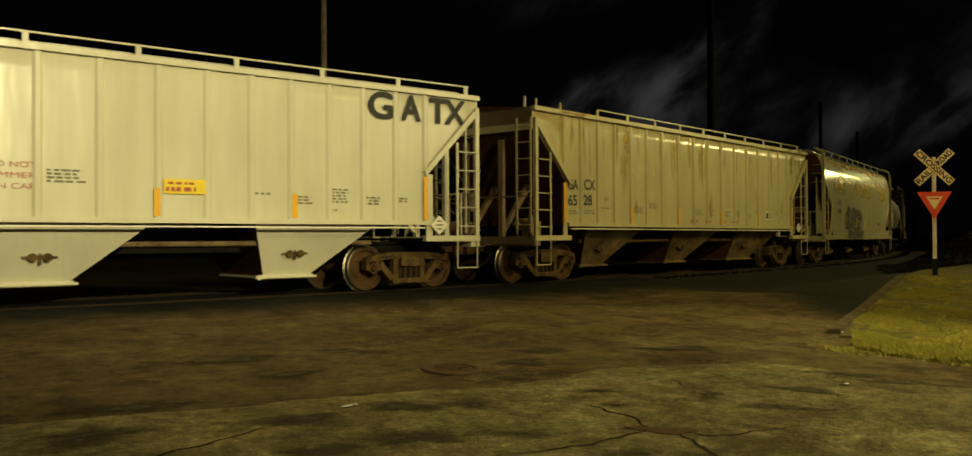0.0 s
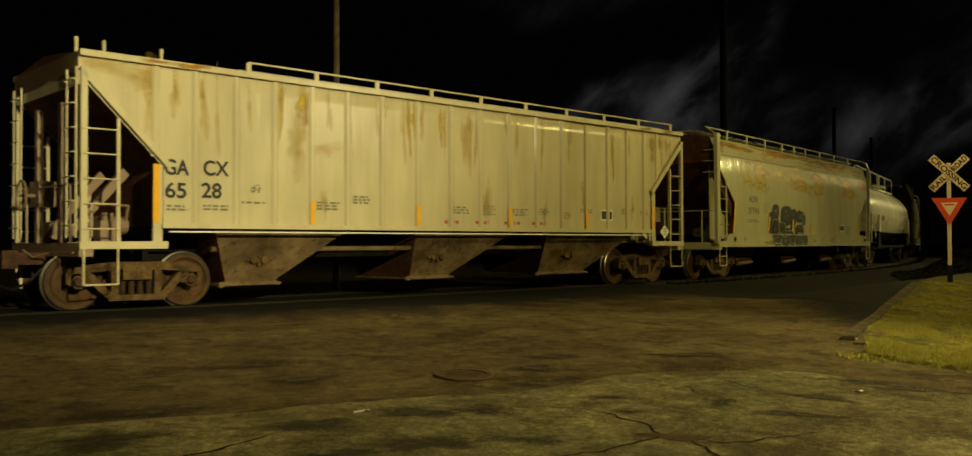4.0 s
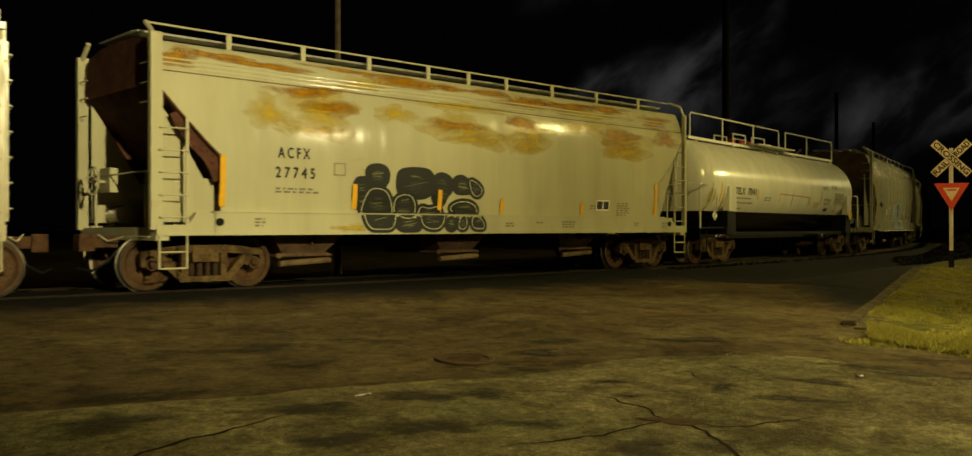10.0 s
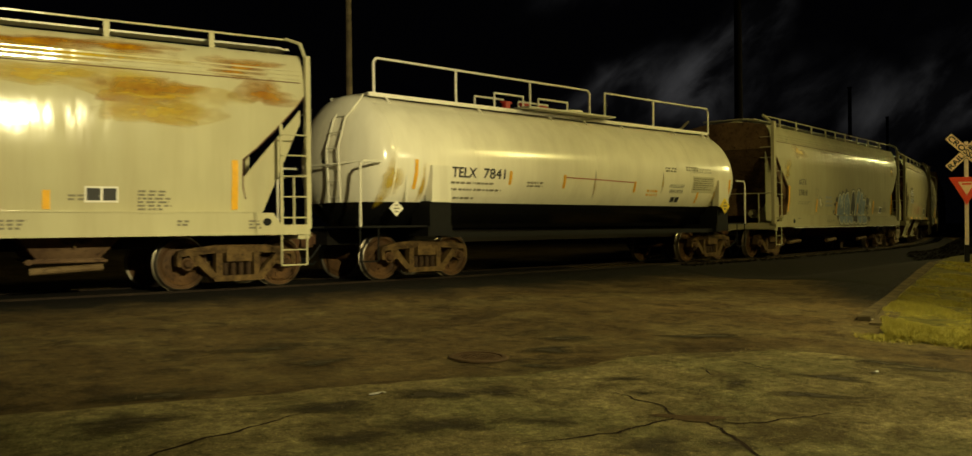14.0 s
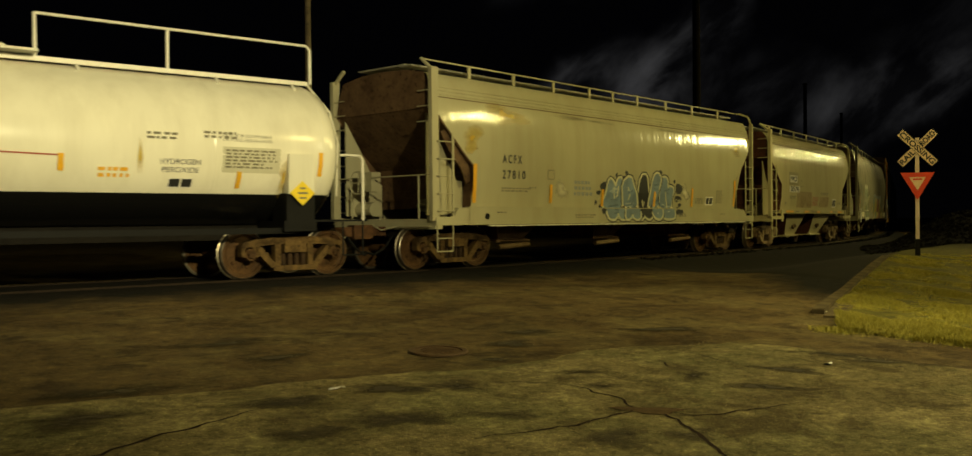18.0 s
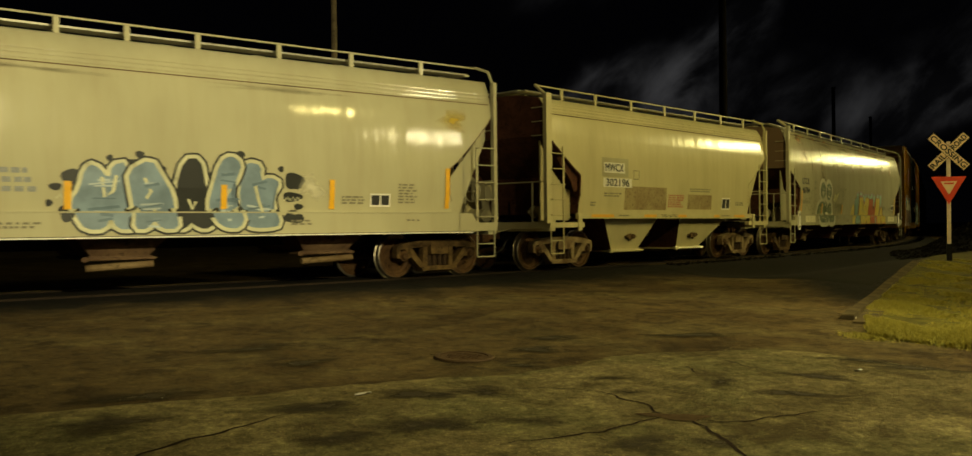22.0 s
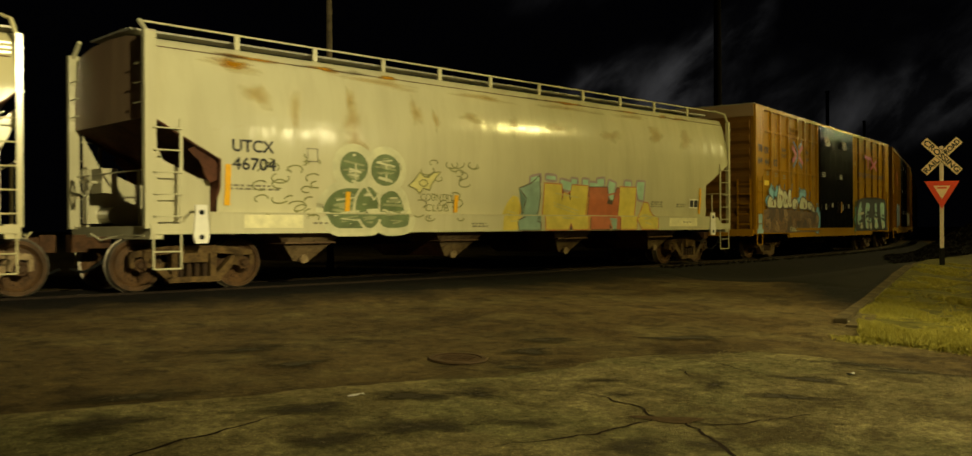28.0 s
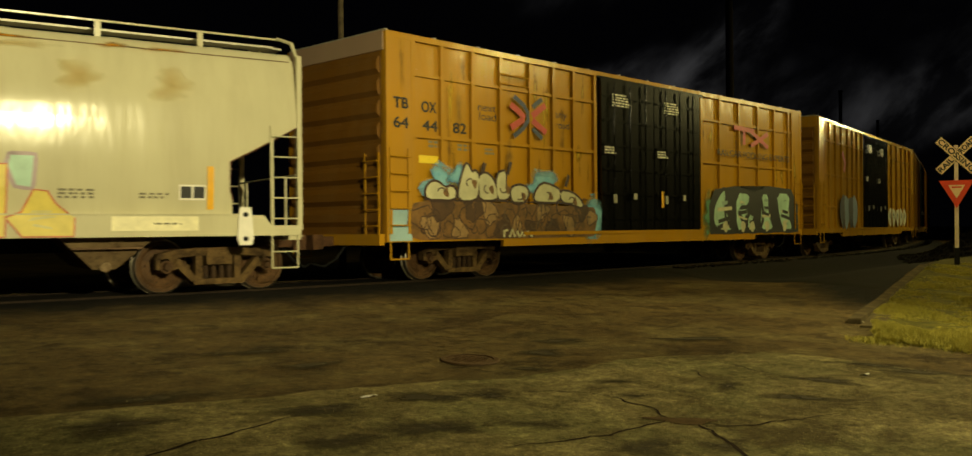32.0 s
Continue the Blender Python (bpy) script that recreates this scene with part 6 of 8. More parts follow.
for x in (44.9, 45.5, 46.1):
    v = Shape().rod((x - mid, 0.05, 3.9), (x - mid, 0.05, 4.16), 0.10, 10)
    v.rod((x - 0.16 - mid, 0.05, 4.16), (x + 0.16 - mid, 0.05, 4.16), 0.035, 8)
    part("valve", v, RED_VALVE, car)
part("manway", Shape().lathe([(0.0, 0.3), (0.34, 0.26), (0.36, 0.0)], (47.0 - mid, 0, 3.86), "z", 18), P_TANK, car)
# end ladder and belt rail
for y in (-0.62, -0.24):
    part("stile", Shape().pipe([(39.96 - mid, y, 1.6), (39.92 - mid, y, 2.7), (40.08 - mid, y, 3.3), (40.5 - mid, y, 3.82)], 0.02), P_TANK, car)
for k in range(6):
    x = (39.95, 39.93, 39.91, 39.92, 39.98, 40.12)[k] - mid
    part("rung", Shape().rod((x, -0.62, 1.7 + 0.33 * k), (x, -0.24, 1.7 + 0.33 * k), 0.014, 6), P_TANK, car)
for y in (-0.62, -0.24):
    part("stile", Shape().pipe([(52.68 - mid, y, 1.6), (52.72 - mid, y, 2.7), (52.56 - mid, y, 3.3), (52.1 - mid, y, 3.82)], 0.02), P_TANK, car)
part("belt_rail", Shape().pipe([(40.9 - mid, -1.36, 1.6), (40.9 - mid, -1.40, 2.30), (40.7 - mid, -1.38, 2.42), (40.2 - mid, -1.05, 2.42), (39.9 - mid, -0.4, 2.36), (39.88 - mid, 0.5, 2.36)], 0.024), P_TANK, car)
lettering(car, "TELX", 41.98 - mid, 42.62 - mid, 2.14, 0.21, INK, tank_side, 0.006, "black stencilled reporting mark")
lettering(car, "7841", 42.82 - mid, 43.42 - mid, 2.14, 0.21, INK, tank_side, 0.006, "black stencilled reporting mark")
for x, z, w, n in ((41.95, 2.0, 1.5, 1), (42.0, 1.86, 1.4, 1), (44.1, 2.06, 0.6, 2), (49.0, 2.6, 0.5, 2), (41.98, 1.68, 0.8, 1), (49.9, 2.66, 0.6, 2)):
    bars(car, x - mid, z, w, n, 0.045, INK_FADED, tank_side, int(x * 100))
lettering(car, "HYDROGEN", 49.20 - mid, 49.84 - mid, 2.10, 0.09, INK, tank_side)
lettering(car, "PEROXIDE", 49.24 - mid, 49.82 - mid, 1.96, 0.09, INK, tank_side)
data_panel(car, 49.55 - mid, 1.78, 0.40, 0.18, tank_side)
lettering(car, "NOT FOR FLAMMABLE", 50.2 - mid, 51.05 - mid, 2.62, 0.055, INK_FADED, tank_side)
lettering(car, "OR POISONOUS GASES", 50.2 - mid, 51.05 - mid, 2.54, 0.055, INK_FADED, tank_side)
decal(car, "stencil_table", rect(50.2 - mid, 51.2 - mid, 1.98, 2.44), P_RIB, tank_side, 0.004)
bars(car, 50.25 - mid, 2.36, 0.9, 6, 0.035, INK_FADED, tank_side, 77)
bars(car, 48.3 - mid, 1.96, 0.5, 2, 0.06, AMBER, tank_side, 12)
for x, z0, z1 in ((41.10, 1.86, 2.46), (43.58, 2.02, 2.32), (45.25, 1.98, 2.30), (47.78, 1.94, 2.22), (50.5, 1.7, 2.0), (51.95, 1.95, 2.40)):
    tape(car, x - mid, z0, z1, lambda z: tank_side(z) + 0.004, 0.08)
stroke(car, "stencil_line", [(45.30 - mid, 2.24), (46.5 - mid, 2.22), (47.76 - mid, 2.19)], 0.025, INK_RED, tank_side)
placard(car, 40.6 - mid, 1.46, 0.16, 1.44, "small white diamond placard")
placard(car, 51.55 - mid, 1.62, 0.23, 1.52, "yellow diamond placard", SIGN_YELLOW)


for x, z, rx, rz in ((41.3, 1.95, 0.10, 0.45), (40.55, 2.0, 0.3, 0.6), (41.75, 1.75, 0.12, 0.25), (51.3, 1.9, 0.15, 0.4), (46.3, 2.1, 0.06, 0.5), (48.9, 2.2, 0.05, 0.5)):
    bloom(car, x - mid, z, rx, rz, RUST_FAINT, tank_side, 0.004, "rust_streak")


# ---- boxcars ----
def boxcar(s0, s1, t0, t1, label, body, full=True, seed=1):
    car, mid, a, b = start_car("boxcar", s0, s1, t0, t1, label, "boxcar")
    L = b - a
    door0, door1 = a + 6.21 / 16.48 * L, a + 10.53 / 16.48 * L
    z0, z1 = 0.98, 4.92
    for x0, x1 in ((a, door0), (door1, b)):
        part("side_panel", B(x0, x1, -1.50, -1.42, z0, z1), body, car)
        part("side_panel", B(x0, x1, 1.42, 1.50, z0, z1), body, car)
    for sg in (-1, 1):
        lo, hi = (-1.575, -1.49) if sg < 0 else (1.49, 1.575)
        part("top_chord", B(a, b, lo, hi, 4.88, 5.0), body, car)
        part("side_sill", B(a, b, lo, hi, 0.84, 1.0), body, car)
        part("sill_web", B(a + 3.0, b - 3.0, lo, hi, 0.70, 0.84), body, car)
        vs = [a + 0.05] + [a + x / 16.48 * L for x in (0.64, 1.37, 2.18, 2.98, 3.87, 4.62, 5.31, 6.06)] + [door1 + 0.09] + [door1 + x / 16.48 * L for x in (1.05, 2.1, 3.2, 4.2, 5.1)] + [b - 0.05]
        for x in vs:
            w = 0.11 if x in (vs[0], vs[-1]) else 0.045
            part("side_post", B(x - w if x > 0 else x - 0.05, x + 0.05 if x > 0 else x + w, lo + (0.01 if sg > 0 else 0.0), hi - (0.01 if sg > 0 else 0.0), 1.0, 4.88), body, car)
        for z in (4.22, 2.98, 1.80):
            for x0, x1 in ((a + 0.1, door0 - 0.12), (door1 + 0.15, b - 0.1)):
                part("side_rail", B(x0, x1, (lo + 0.02) if sg < 0 else lo, hi if sg < 0 else hi - 0.02, z - 0.035, z + 0.035), body, car)
        for x0, x1 in ((a + 0.05, a + 0.64), (b - 0.64, b - 0.05)):
            part("corner_panel", B(x0, x1, lo + 0.004, hi - 0.004, 1.0, 4.88), body, car)
        # pair of plug doors
        mid_d = (door0 + door1) / 2
        for x0, x1 in ((door0 + 0.04, mid_d - 0.02), (mid_d + 0.02, door1 - 0.04)):
            y0, y1 = (-1.60, -1.50) if sg < 0 else (1.50, 1.60)
            d = part("door", B(x0, x1, y0, y1, 1.02, 4.84), P_BLACK_DOOR, car, "black plug door with lock rods")
            o = (y0 - 0.03, y0) if sg < 0 else (y1, y1 + 0.03)
            for k in range(6):
                z = 1.3 + k * 0.62
                part("door_rib", B(x0 + 0.06, x1 - 0.06, o[0], o[1], z, z + 0.06), P_BLACK_DOOR, d)
            for f in (0.2, 0.5, 0.8):
                x = x0 + (x1 - x0) * f
                part("lock_rod", Shape().rod((x, sg * 1.66, 1.05), (x, sg * 1.66, 4.8), 0.022, 8), P_BLACK_DOOR, d)
            if sg < 0:
                for k in range(2):
                    h = Shape().block(x0 + 0.36 + k * 0.8, x0 + 0.48 + k * 0.8, -1.68, -1.66, 1.72 + 0.1 * k, 1.94 + 0.04 * k)
                    part("lock_plate", h, GRATING, d, "pale lock plate")
                bars(d, x0 + 0.35, 4.45, 0.7, 5, 0.04, WHITE, lambda z: 1.655, 3)
                bars(d, x0 + 0.05, 3.10, 0.5, 3, 0.04, WHITE, lambda z: 1.655, 4)
        part("door_track", B(door0 - 2.6, door1 + 0.1, lo - 0.03 if sg < 0 else lo, hi if sg < 0 else hi + 0.03, 0.94, 1.02), body, car)
        part("upper_track", B(door0 - 0.1, door1 + 0.1, lo - 0.03 if sg < 0 else lo, hi if sg < 0 else hi + 0.03, 4.84, 4.90), P_BLACK_DOOR, car)
        for x, d in ((a, 1), (b, -1)):
            xa, xb = sorted((x + d * 0.08, x + d * 0.50))
            ladder(car, xa, xb, sg * 1.59, 1.0, 2.7, 5, body)
            stirrup(car, xa, xb, sg * 1.57, 0.50, 0.86, body)
    for x, d in ((a, 1), (b, -1)):
        xe = sorted((x, x + d * 0.06))
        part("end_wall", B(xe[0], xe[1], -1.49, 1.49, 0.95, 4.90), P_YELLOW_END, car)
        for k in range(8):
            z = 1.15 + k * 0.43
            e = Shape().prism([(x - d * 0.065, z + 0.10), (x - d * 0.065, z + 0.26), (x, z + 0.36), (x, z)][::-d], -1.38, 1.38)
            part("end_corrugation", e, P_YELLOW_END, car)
        part("end_fascia", B(min(x, x - d * 0.02), max(x, x - d * 0.02), -1.50, 1.50, 4.62, 5.0), P_FASCIA if full else body, car, "whitish end fascia")
        end_ladder(car, x - d * 0.07, -1.42, -1.02, 1.0, 2.6, 5, body)
        part("end_sill", B(min(x, x - d * 0.12), max(x, x - d * 0.12), -1.5, 1.5, 0.78, 1.0), body, car)
    r = Shape().prism([(a, 4.98), (b, 4.98), (b, 5.0), (a, 5.0)], -1.55, 1.55)
    part("roof", r, GRATING, car)
    n = 14
    for k in range(n + 1):
        x = a + 0.05 + (L - 0.1) * k / n
        part("roof_seam", B(x - 0.025, x + 0.025, -1.53, 1.53, 5.0, 5.04), GRATING, car)
    part("underframe", B(a + 1.0, b - 1.0, -1.3, 1.3, 0.80, 0.95), SOOT, car)
    part("brake_reservoir", Shape().rod((-1.0, -0.8, 0.62), (0.3, -0.8, 0.62), 0.19, 14), SOOT, car)
    return car, mid, a, b


PANEL = lambda z: 1.502
POST = lambda z: 1.577
car, mid, a, b = boxcar(98.05, 114.50, 100.45, 112.70, "tall yellow ribbed boxcar with black double doors and graffiti", P_YELLOW)
for txt, x0, x1, z in (("TB", 98.21, 98.55, 3.50), ("OX", 98.94, 99.30, 3.49), ("64", 98.21, 98.55, 3.11), ("44", 98.96, 99.33, 3.11), ("82", 99.74, 100.08, 3.12)):
    lettering(car, txt, x0 - mid, x1 - mid, z, 0.21, INK, POST if x0 < 98.9 else PANEL, 0.008, "black stencilled reporting mark")
for txt, x0, x1, z in (("next", 100.42, 100.92, 3.66), ("load", 100.44, 100.93, 3.46), ("any", 102.75, 103.17, 3.72), ("road", 102.77, 103.25, 3.47)):
    lettering(car, txt, x0 - mid, x1 - mid, z, 0.17, INK, PANEL)
L_RED = plain("logo_red_paint", (0.50, 0.05, 0.03), 0.45)
L_NAVY = plain("logo_navy_paint", (0.03, 0.04, 0.09), 0.45)
for k, (pts, m_) in enumerate((((((101.28, 3.87), (101.50, 3.75), (101.71, 3.60)), L_RED), (((101.29, 3.35), (101.5, 3.47), (101.69, 3.58)), L_RED), (((102.36, 3.96), (102.15, 3.82), (101.94, 3.67)), L_RED), (((101.94, 3.57), (102.15, 3.45), (102.38, 3.32)), L_RED),
                              (((101.38, 4.06), (101.66, 3.90), (101.80, 3.74), (101.80, 3.54), (101.66, 3.37), (101.37, 3.16)), L_NAVY), (((102.25, 4.09), (102.1, 3.98), (101.95, 3.87)), L_NAVY), (((101.94, 3.38), (102.1, 3.28), (102.25, 3.17)), L_NAVY)))):
    stroke(car, "logo", [(x - mid, z) for x, z in pts], 0.15 if m_ is L_RED else 0.11, m_, lambda z: 1.58, 0.006 + 0.0006 * k, "red and navy crossed arrow emblem")
lettering(car, "RAILCAR POOLING EXPERTS", 109.45 - mid, 113.65 - mid, 3.22, 0.19, INK, POST)
for k, (x0, z0_, x1, z1_) in enumerate(((110.35, 4.12, 111.5, 4.08), (110.9, 3.62, 110.9, 4.08), (111.3, 3.62, 112.3, 4.06), (111.3, 4.06, 112.3, 3.62))):
    stroke(car, "logo", [(x0 - mid, z0_), ((x0 + x1) / 2 - mid + 0.01, (z0_ + z1_) / 2), (x1 - mid, z1_)], 0.14, L_RED, POST, 0.006 + 0.002 * k, "red block emblem")
for x, z, w, n in ((99.1, 2.86, 0.4, 2), (99.85, 2.84, 0.4, 2), (100.6, 2.80, 0.3, 2), (98.5, 2.7, 0.3, 2)):
    bars(car, x - mid, z, w, n, 0.05, INK_FADED, PANEL, int(x * 10))
decal(car, "warning_plate", rect(98.86 - mid, 99.34 - mid, 2.44, 2.60), SIGN_YELLOW, PANEL, 0.006)
part("plate_rail", Shape().pipe([(101.0 - mid, -1.60, 4.5), (101.8 - mid, -1.60, 4.5), (101.8 - mid, -1.60, 4.3), (101.0 - mid, -1.60, 4.3)], 0.02), P_YELLOW, car)
g = lambda z: 1.58
G_TAN = plain("tan_spray_paint", (0.23, 0.115, 0.03), 0.45, 0, 0.6, 4.0)
G_TAN_PALE = plain("pale_tan_spray", (0.36, 0.22, 0.09), 0.45, 0, 0.5, 4.0)
G_TAN_DARK = plain("brown_tan_spray", (0.085, 0.04, 0.016), 0.45, 0, 0.5, 4.0)
G_SKY_PALE = plain("pale_sky_spray", (0.34, 0.52, 0.58), 0.45, 0, 0.3, 2.5)
G_LINE = plain("dark_brown_spray_line", (0.045, 0.018, 0.012), 0.45, 0, 0.3, 4.0)
SKY_MIST = frayed("sky_blue_spray_mist", (0.14, 0.38, 0.58), (0.24, 0.50, 0.62), 0.45, 0.35, 1.0, 1.0)
for x, z, rx, rz in ((99.30, 2.05, 0.62, 0.48), (102.3, 2.05, 0.95, 0.46), (104.05, 1.35, 0.62, 0.70), (99.75, 2.2, 0.35, 0.3)):
    bloom(car, x - mid, z, rx, rz, SKY_MIST, g, 0.006, "graffiti", "sky blue sprayed cloud")
fill(car, mid, rect(98.10, 98.62, 0.86, 1.48), G_SKY_PALE, g, 0.006, "pale blue sprayed block")
# lower field: tan and brown swollen letters with dark outlines
fill(car, mid, ((98.66, 1.62), (99.17, 1.69), (104.0, 1.60), (104.14, 1.36), (104.0, 0.88), (101.75, 0.87), (100.83, 0.87), (98.86, 0.87), (98.63, 0.92), (98.49, 1.21)), G_TAN, g, 0.0070, "tan and brown sprayed letters")
rnd = random.Random(11)
for k in range(26):
    cx, cz = 98.85 + k * 0.2 + rnd.uniform(-0.1, 0.1), rnd.uniform(1.05, 1.55)
    pts = oval(cx, cz, rnd.uniform(0.14, 0.28), rnd.uniform(0.14, 0.32), 12, rnd.uniform(-0.6, 0.6), 0.22, k, 2.6)
    pts = [(x, max(0.89, z)) for x, z in pts]
    if k % 2:
        fill(car, mid, pts, G_TAN_PALE if k % 4 == 1 else G_TAN_DARK, g, 0.0082 + 0.0001 * k, "tan and brown sprayed letters")
    rim(car, mid, pts, 0.024, G_LINE, g, 0.0112 + 0.0001 * k, "dark outline of brown sprayed letters")
for k in range(30):
    cx, cz = rnd.uniform(98.8, 103.9), rnd.uniform(1.0, 1.65)
    t0_, r_ = rnd.uniform(0, 6), rnd.uniform(0.06, 0.2)
    stroke(car, "graffiti", [(cx - mid + r_ * math.cos(t0_ + q * 0.5), max(0.9, cz + 1.2 * r_ * math.sin(t0_ + q * 0.55))) for q in range(6)], rnd.uniform(0.02, 0.05), (G_LINE, G_TAN, G_BROWN, G_TAN_DARK)[k % 4], g, 0.0142 + 0.00005 * k)
# upper row: cream letters
X_LETTERS = (
    ((98.99, 1.69), (98.94, 1.90), (99.10, 2.07), (99.30, 2.04), (99.41, 1.92), (99.62, 1.99), (99.73, 1.86), (99.65, 1.70)),
    ((99.81, 1.99), (99.95, 2.39), (100.02, 2.49), (100.15, 2.27), (100.24, 2.34), (100.35, 2.21), (100.32, 1.88), (100.23, 1.71), (99.78, 1.70)),
    ((100.32, 2.21), (100.53, 2.31), (100.75, 2.16), (100.84, 1.89), (100.84, 1.73), (100.35, 1.72), (100.40, 1.94)),
    ((100.85, 2.30), (101.12, 2.38), (101.06, 2.03), (101.24, 1.87), (101.11, 1.73), (100.84, 1.75)),
    ((101.24, 1.97), (101.48, 2.07), (101.77, 2.01), (101.77, 1.80), (101.54, 1.65), (101.29, 1.69)),
    ((101.96, 1.85), (102.20, 2.14), (102.56, 2.08), (102.83, 1.97), (102.76, 1.72), (102.36, 1.70), (102.00, 1.71)),
    ((102.81, 1.97), (103.19, 1.95), (103.51, 1.78), (103.62, 1.58), (103.19, 1.68), (102.87, 1.72)),
)
for k, pts in enumerate(X_LETTERS):
    pts = rounded(pts, 0.9, 1)
    rim(car, mid, pts, 0.11, G_LINE, g, 0.0172 + 0.0001 * k, "dark outline of cream sprayed letters")
    fill(car, mid, pts, G_CREAM, g, 0.0185 + 0.0001 * k, "cream sprayed letters")
    xs, zs = [p[0] for p in pts], [p[1] for p in pts]
    cx, cz = sum(xs) / len(xs), sum(zs) / len(zs)
    stroke(car, "graffiti", [(cx - mid + 0.10 * math.cos(q * 0.6 + k), cz - 0.04 + 0.09 * math.sin(q * 0.6 + k)) for q in range(6)], 0.03, G_LINE, g, 0.0198, "dark inner line of cream sprayed letters")
    decal(car, "graffiti", oval(cx - mid + 0.12, cz - 0.05, 0.07, 0.10, 10, 0.3, 0.2, k), G_TAN, g, 0.0194)
for k, (x, z) in enumerate(((100.45, 2.40), (103.05, 2.24), (101.2, 2.46))):
    stroke(car, "graffiti", [(x - mid - 0.05, z - 0.16), (x - mid, z - 0.05), (x - mid + 0.06, z + 0.12)], 0.10, G_LINE, g, 0.0165 + 0.0001 * k)
stroke(car, "graffiti", [(98.9 - mid + q * 0.4, 1.69 + 0.01 * math.sin(q * 1.7)) for q in range(12)], 0.03, G_LINE, g, 0.0205)
for k, pts in enumerate((((101.04, 0.90), (101.05, 1.04), (101.16, 1.06)), ((101.2, 0.90), (101.29, 1.08), (101.36, 0.9)), ((101.42, 1.04), (101.5, 0.90), (101.6, 1.02)), ((101.62, 0.92), (101.76, 1.02), (101.9, 0.90)))):
    stroke(car, "graffiti", [(x - mid, z) for x, z in pts], 0.06, G_CREAM, g, 0.0212 + 0.0002 * k, "white sprayed tag")
# letters beyond the doors: mint and white on black
bloom(car, 109.0 - mid, 1.45, 0.55, 0.75, frayed("green_spray_mist", (0.08, 0.22, 0.10), (0.14, 0.30, 0.16), 0.5, 0.4, 1.1, 0.9), g, 0.0055, "graffiti", "green sprayed mist")
fill(car, mid, ((108.98, 1.74), (109.27, 2.20), (110.36, 2.33), (111.42, 2.17), (112.35, 2.39), (113.74, 2.33), (114.19, 1.82), (114.22, 0.90), (109.02, 0.88)), G_BLACK, g, 0.0065, "black shading of sprayed letters")
X_LETTERS_FAR = (
    ((109.63, 2.21), (109.92, 2.22), (109.78, 1.47), (110.00, 1.10), (110.51, 1.00), (110.44, 0.76), (109.51, 0.86), (109.13, 1.20), (109.20, 1.74)),
    ((110.36, 2.19), (111.24, 2.16), (111.16, 1.71), (110.59, 1.67), (110.66, 1.38), (110.93, 1.10), (110.86, 0.81), (110.37, 0.91)),
    ((111.01, 1.39), (111.30, 1.58), (111.51, 1.10), (111.65, 0.80), (111.03, 0.75)),
    ((111.79, 2.17), (112.35, 2.19), (112.34, 1.49), (112.71, 0.79), (111.72, 0.80), (112.03, 1.39)),
    ((112.74, 2.24), (113.74, 2.23), (113.60, 1.50), (113.92, 0.77), (113.19, 0.82), (112.92, 1.39)),
)
for k, pts in enumerate(X_LETTERS_FAR):
    pts = rounded(pts, 0.94, 1)
    fill(car, mid, pts, G_MINT, g, 0.0078 + 0.0001 * k, "mint and white sprayed letters")
    rim(car, mid, pts, 0.13, G_BLACK, g, 0.0088, "black outline of sprayed letters")
    brushed(car, mid, pts, 6, (G_TEAL, G_CREAM, G_BLACK), g, 0.0092, rnd, 0.09)
    xs = [p[0] for p in pts]
    decal(car, "graffiti", oval((min(xs) + max(xs)) / 2 - mid, 1.10, 0.13, 0.17, 12, 0, 0.1, k), G_CREAM, g, 0.0108, "white foot of sprayed letters")

decal(car, "door_tag", rect(106.62 - mid, 106.72 - mid, 1.62, 2.06), AMBER, lambda z: 1.655, 0.012, "yellow strip on the black door")
rnd = random.Random(14)
for k in range(40):
    x = rnd.uniform(98.1, 114.3)
    if 104.0 < x < 108.8:
        continue
    h = rnd.uniform(0.3, 1.1)
    bloom(car, x - mid, rnd.uniform(2.6, 4.9) - h * 0.5, rnd.uniform(0.05, 0.14), h, (SOOT_FILM, RUST_FAINT, SOOT_FILM)[k % 3], PANEL if k % 4 else POST, 0.003, "sooty_streak" if k % 3 != 1 else "rust_streak")
car, mid, a, b = boxcar(115.65, 132.1, 118.0, 130.2, "faded yellow boxcar with dark doors and blue graffiti", P_YELLOW_DIM, False, 2)
for k in range(4):
    decal(car, "graffiti", oval(118.6 - mid + k * 0.6, 1.65, 0.34, 0.62, 16, 0, 0.14, k, 3), G_BLUE if k % 2 else G_BLACK, POST, 0.006 + 0.0004 * k, "blue sprayed letters")
for k in range(5):
    decal(car, "graffiti", oval(126.6 - mid + k * 0.8, 1.5, 0.32, 0.40, 16, 0, 0.16, k, 2.6), G_CREAM, POST, 0.006 + 0.0004 * k, "pale sprayed letters")
    decal(car, "graffiti", oval(126.6 - mid + k * 0.8, 1.55, 0.10, 0.14, 12, 0, 0.16, k, 2.6), G_BLACK, POST, 0.0085 + 0.0004 * k)
stroke(car, "graffiti", [(118.6 - mid, 3.9), (119.0 - mid, 3.5), (118.8 - mid, 3.2)], 0.2, L_RED, POST)
boxcar(133.3, 149.75, 135.65, 147.85, "faded yellow boxcar far down the train", P_YELLOW_DIM, False, 3)
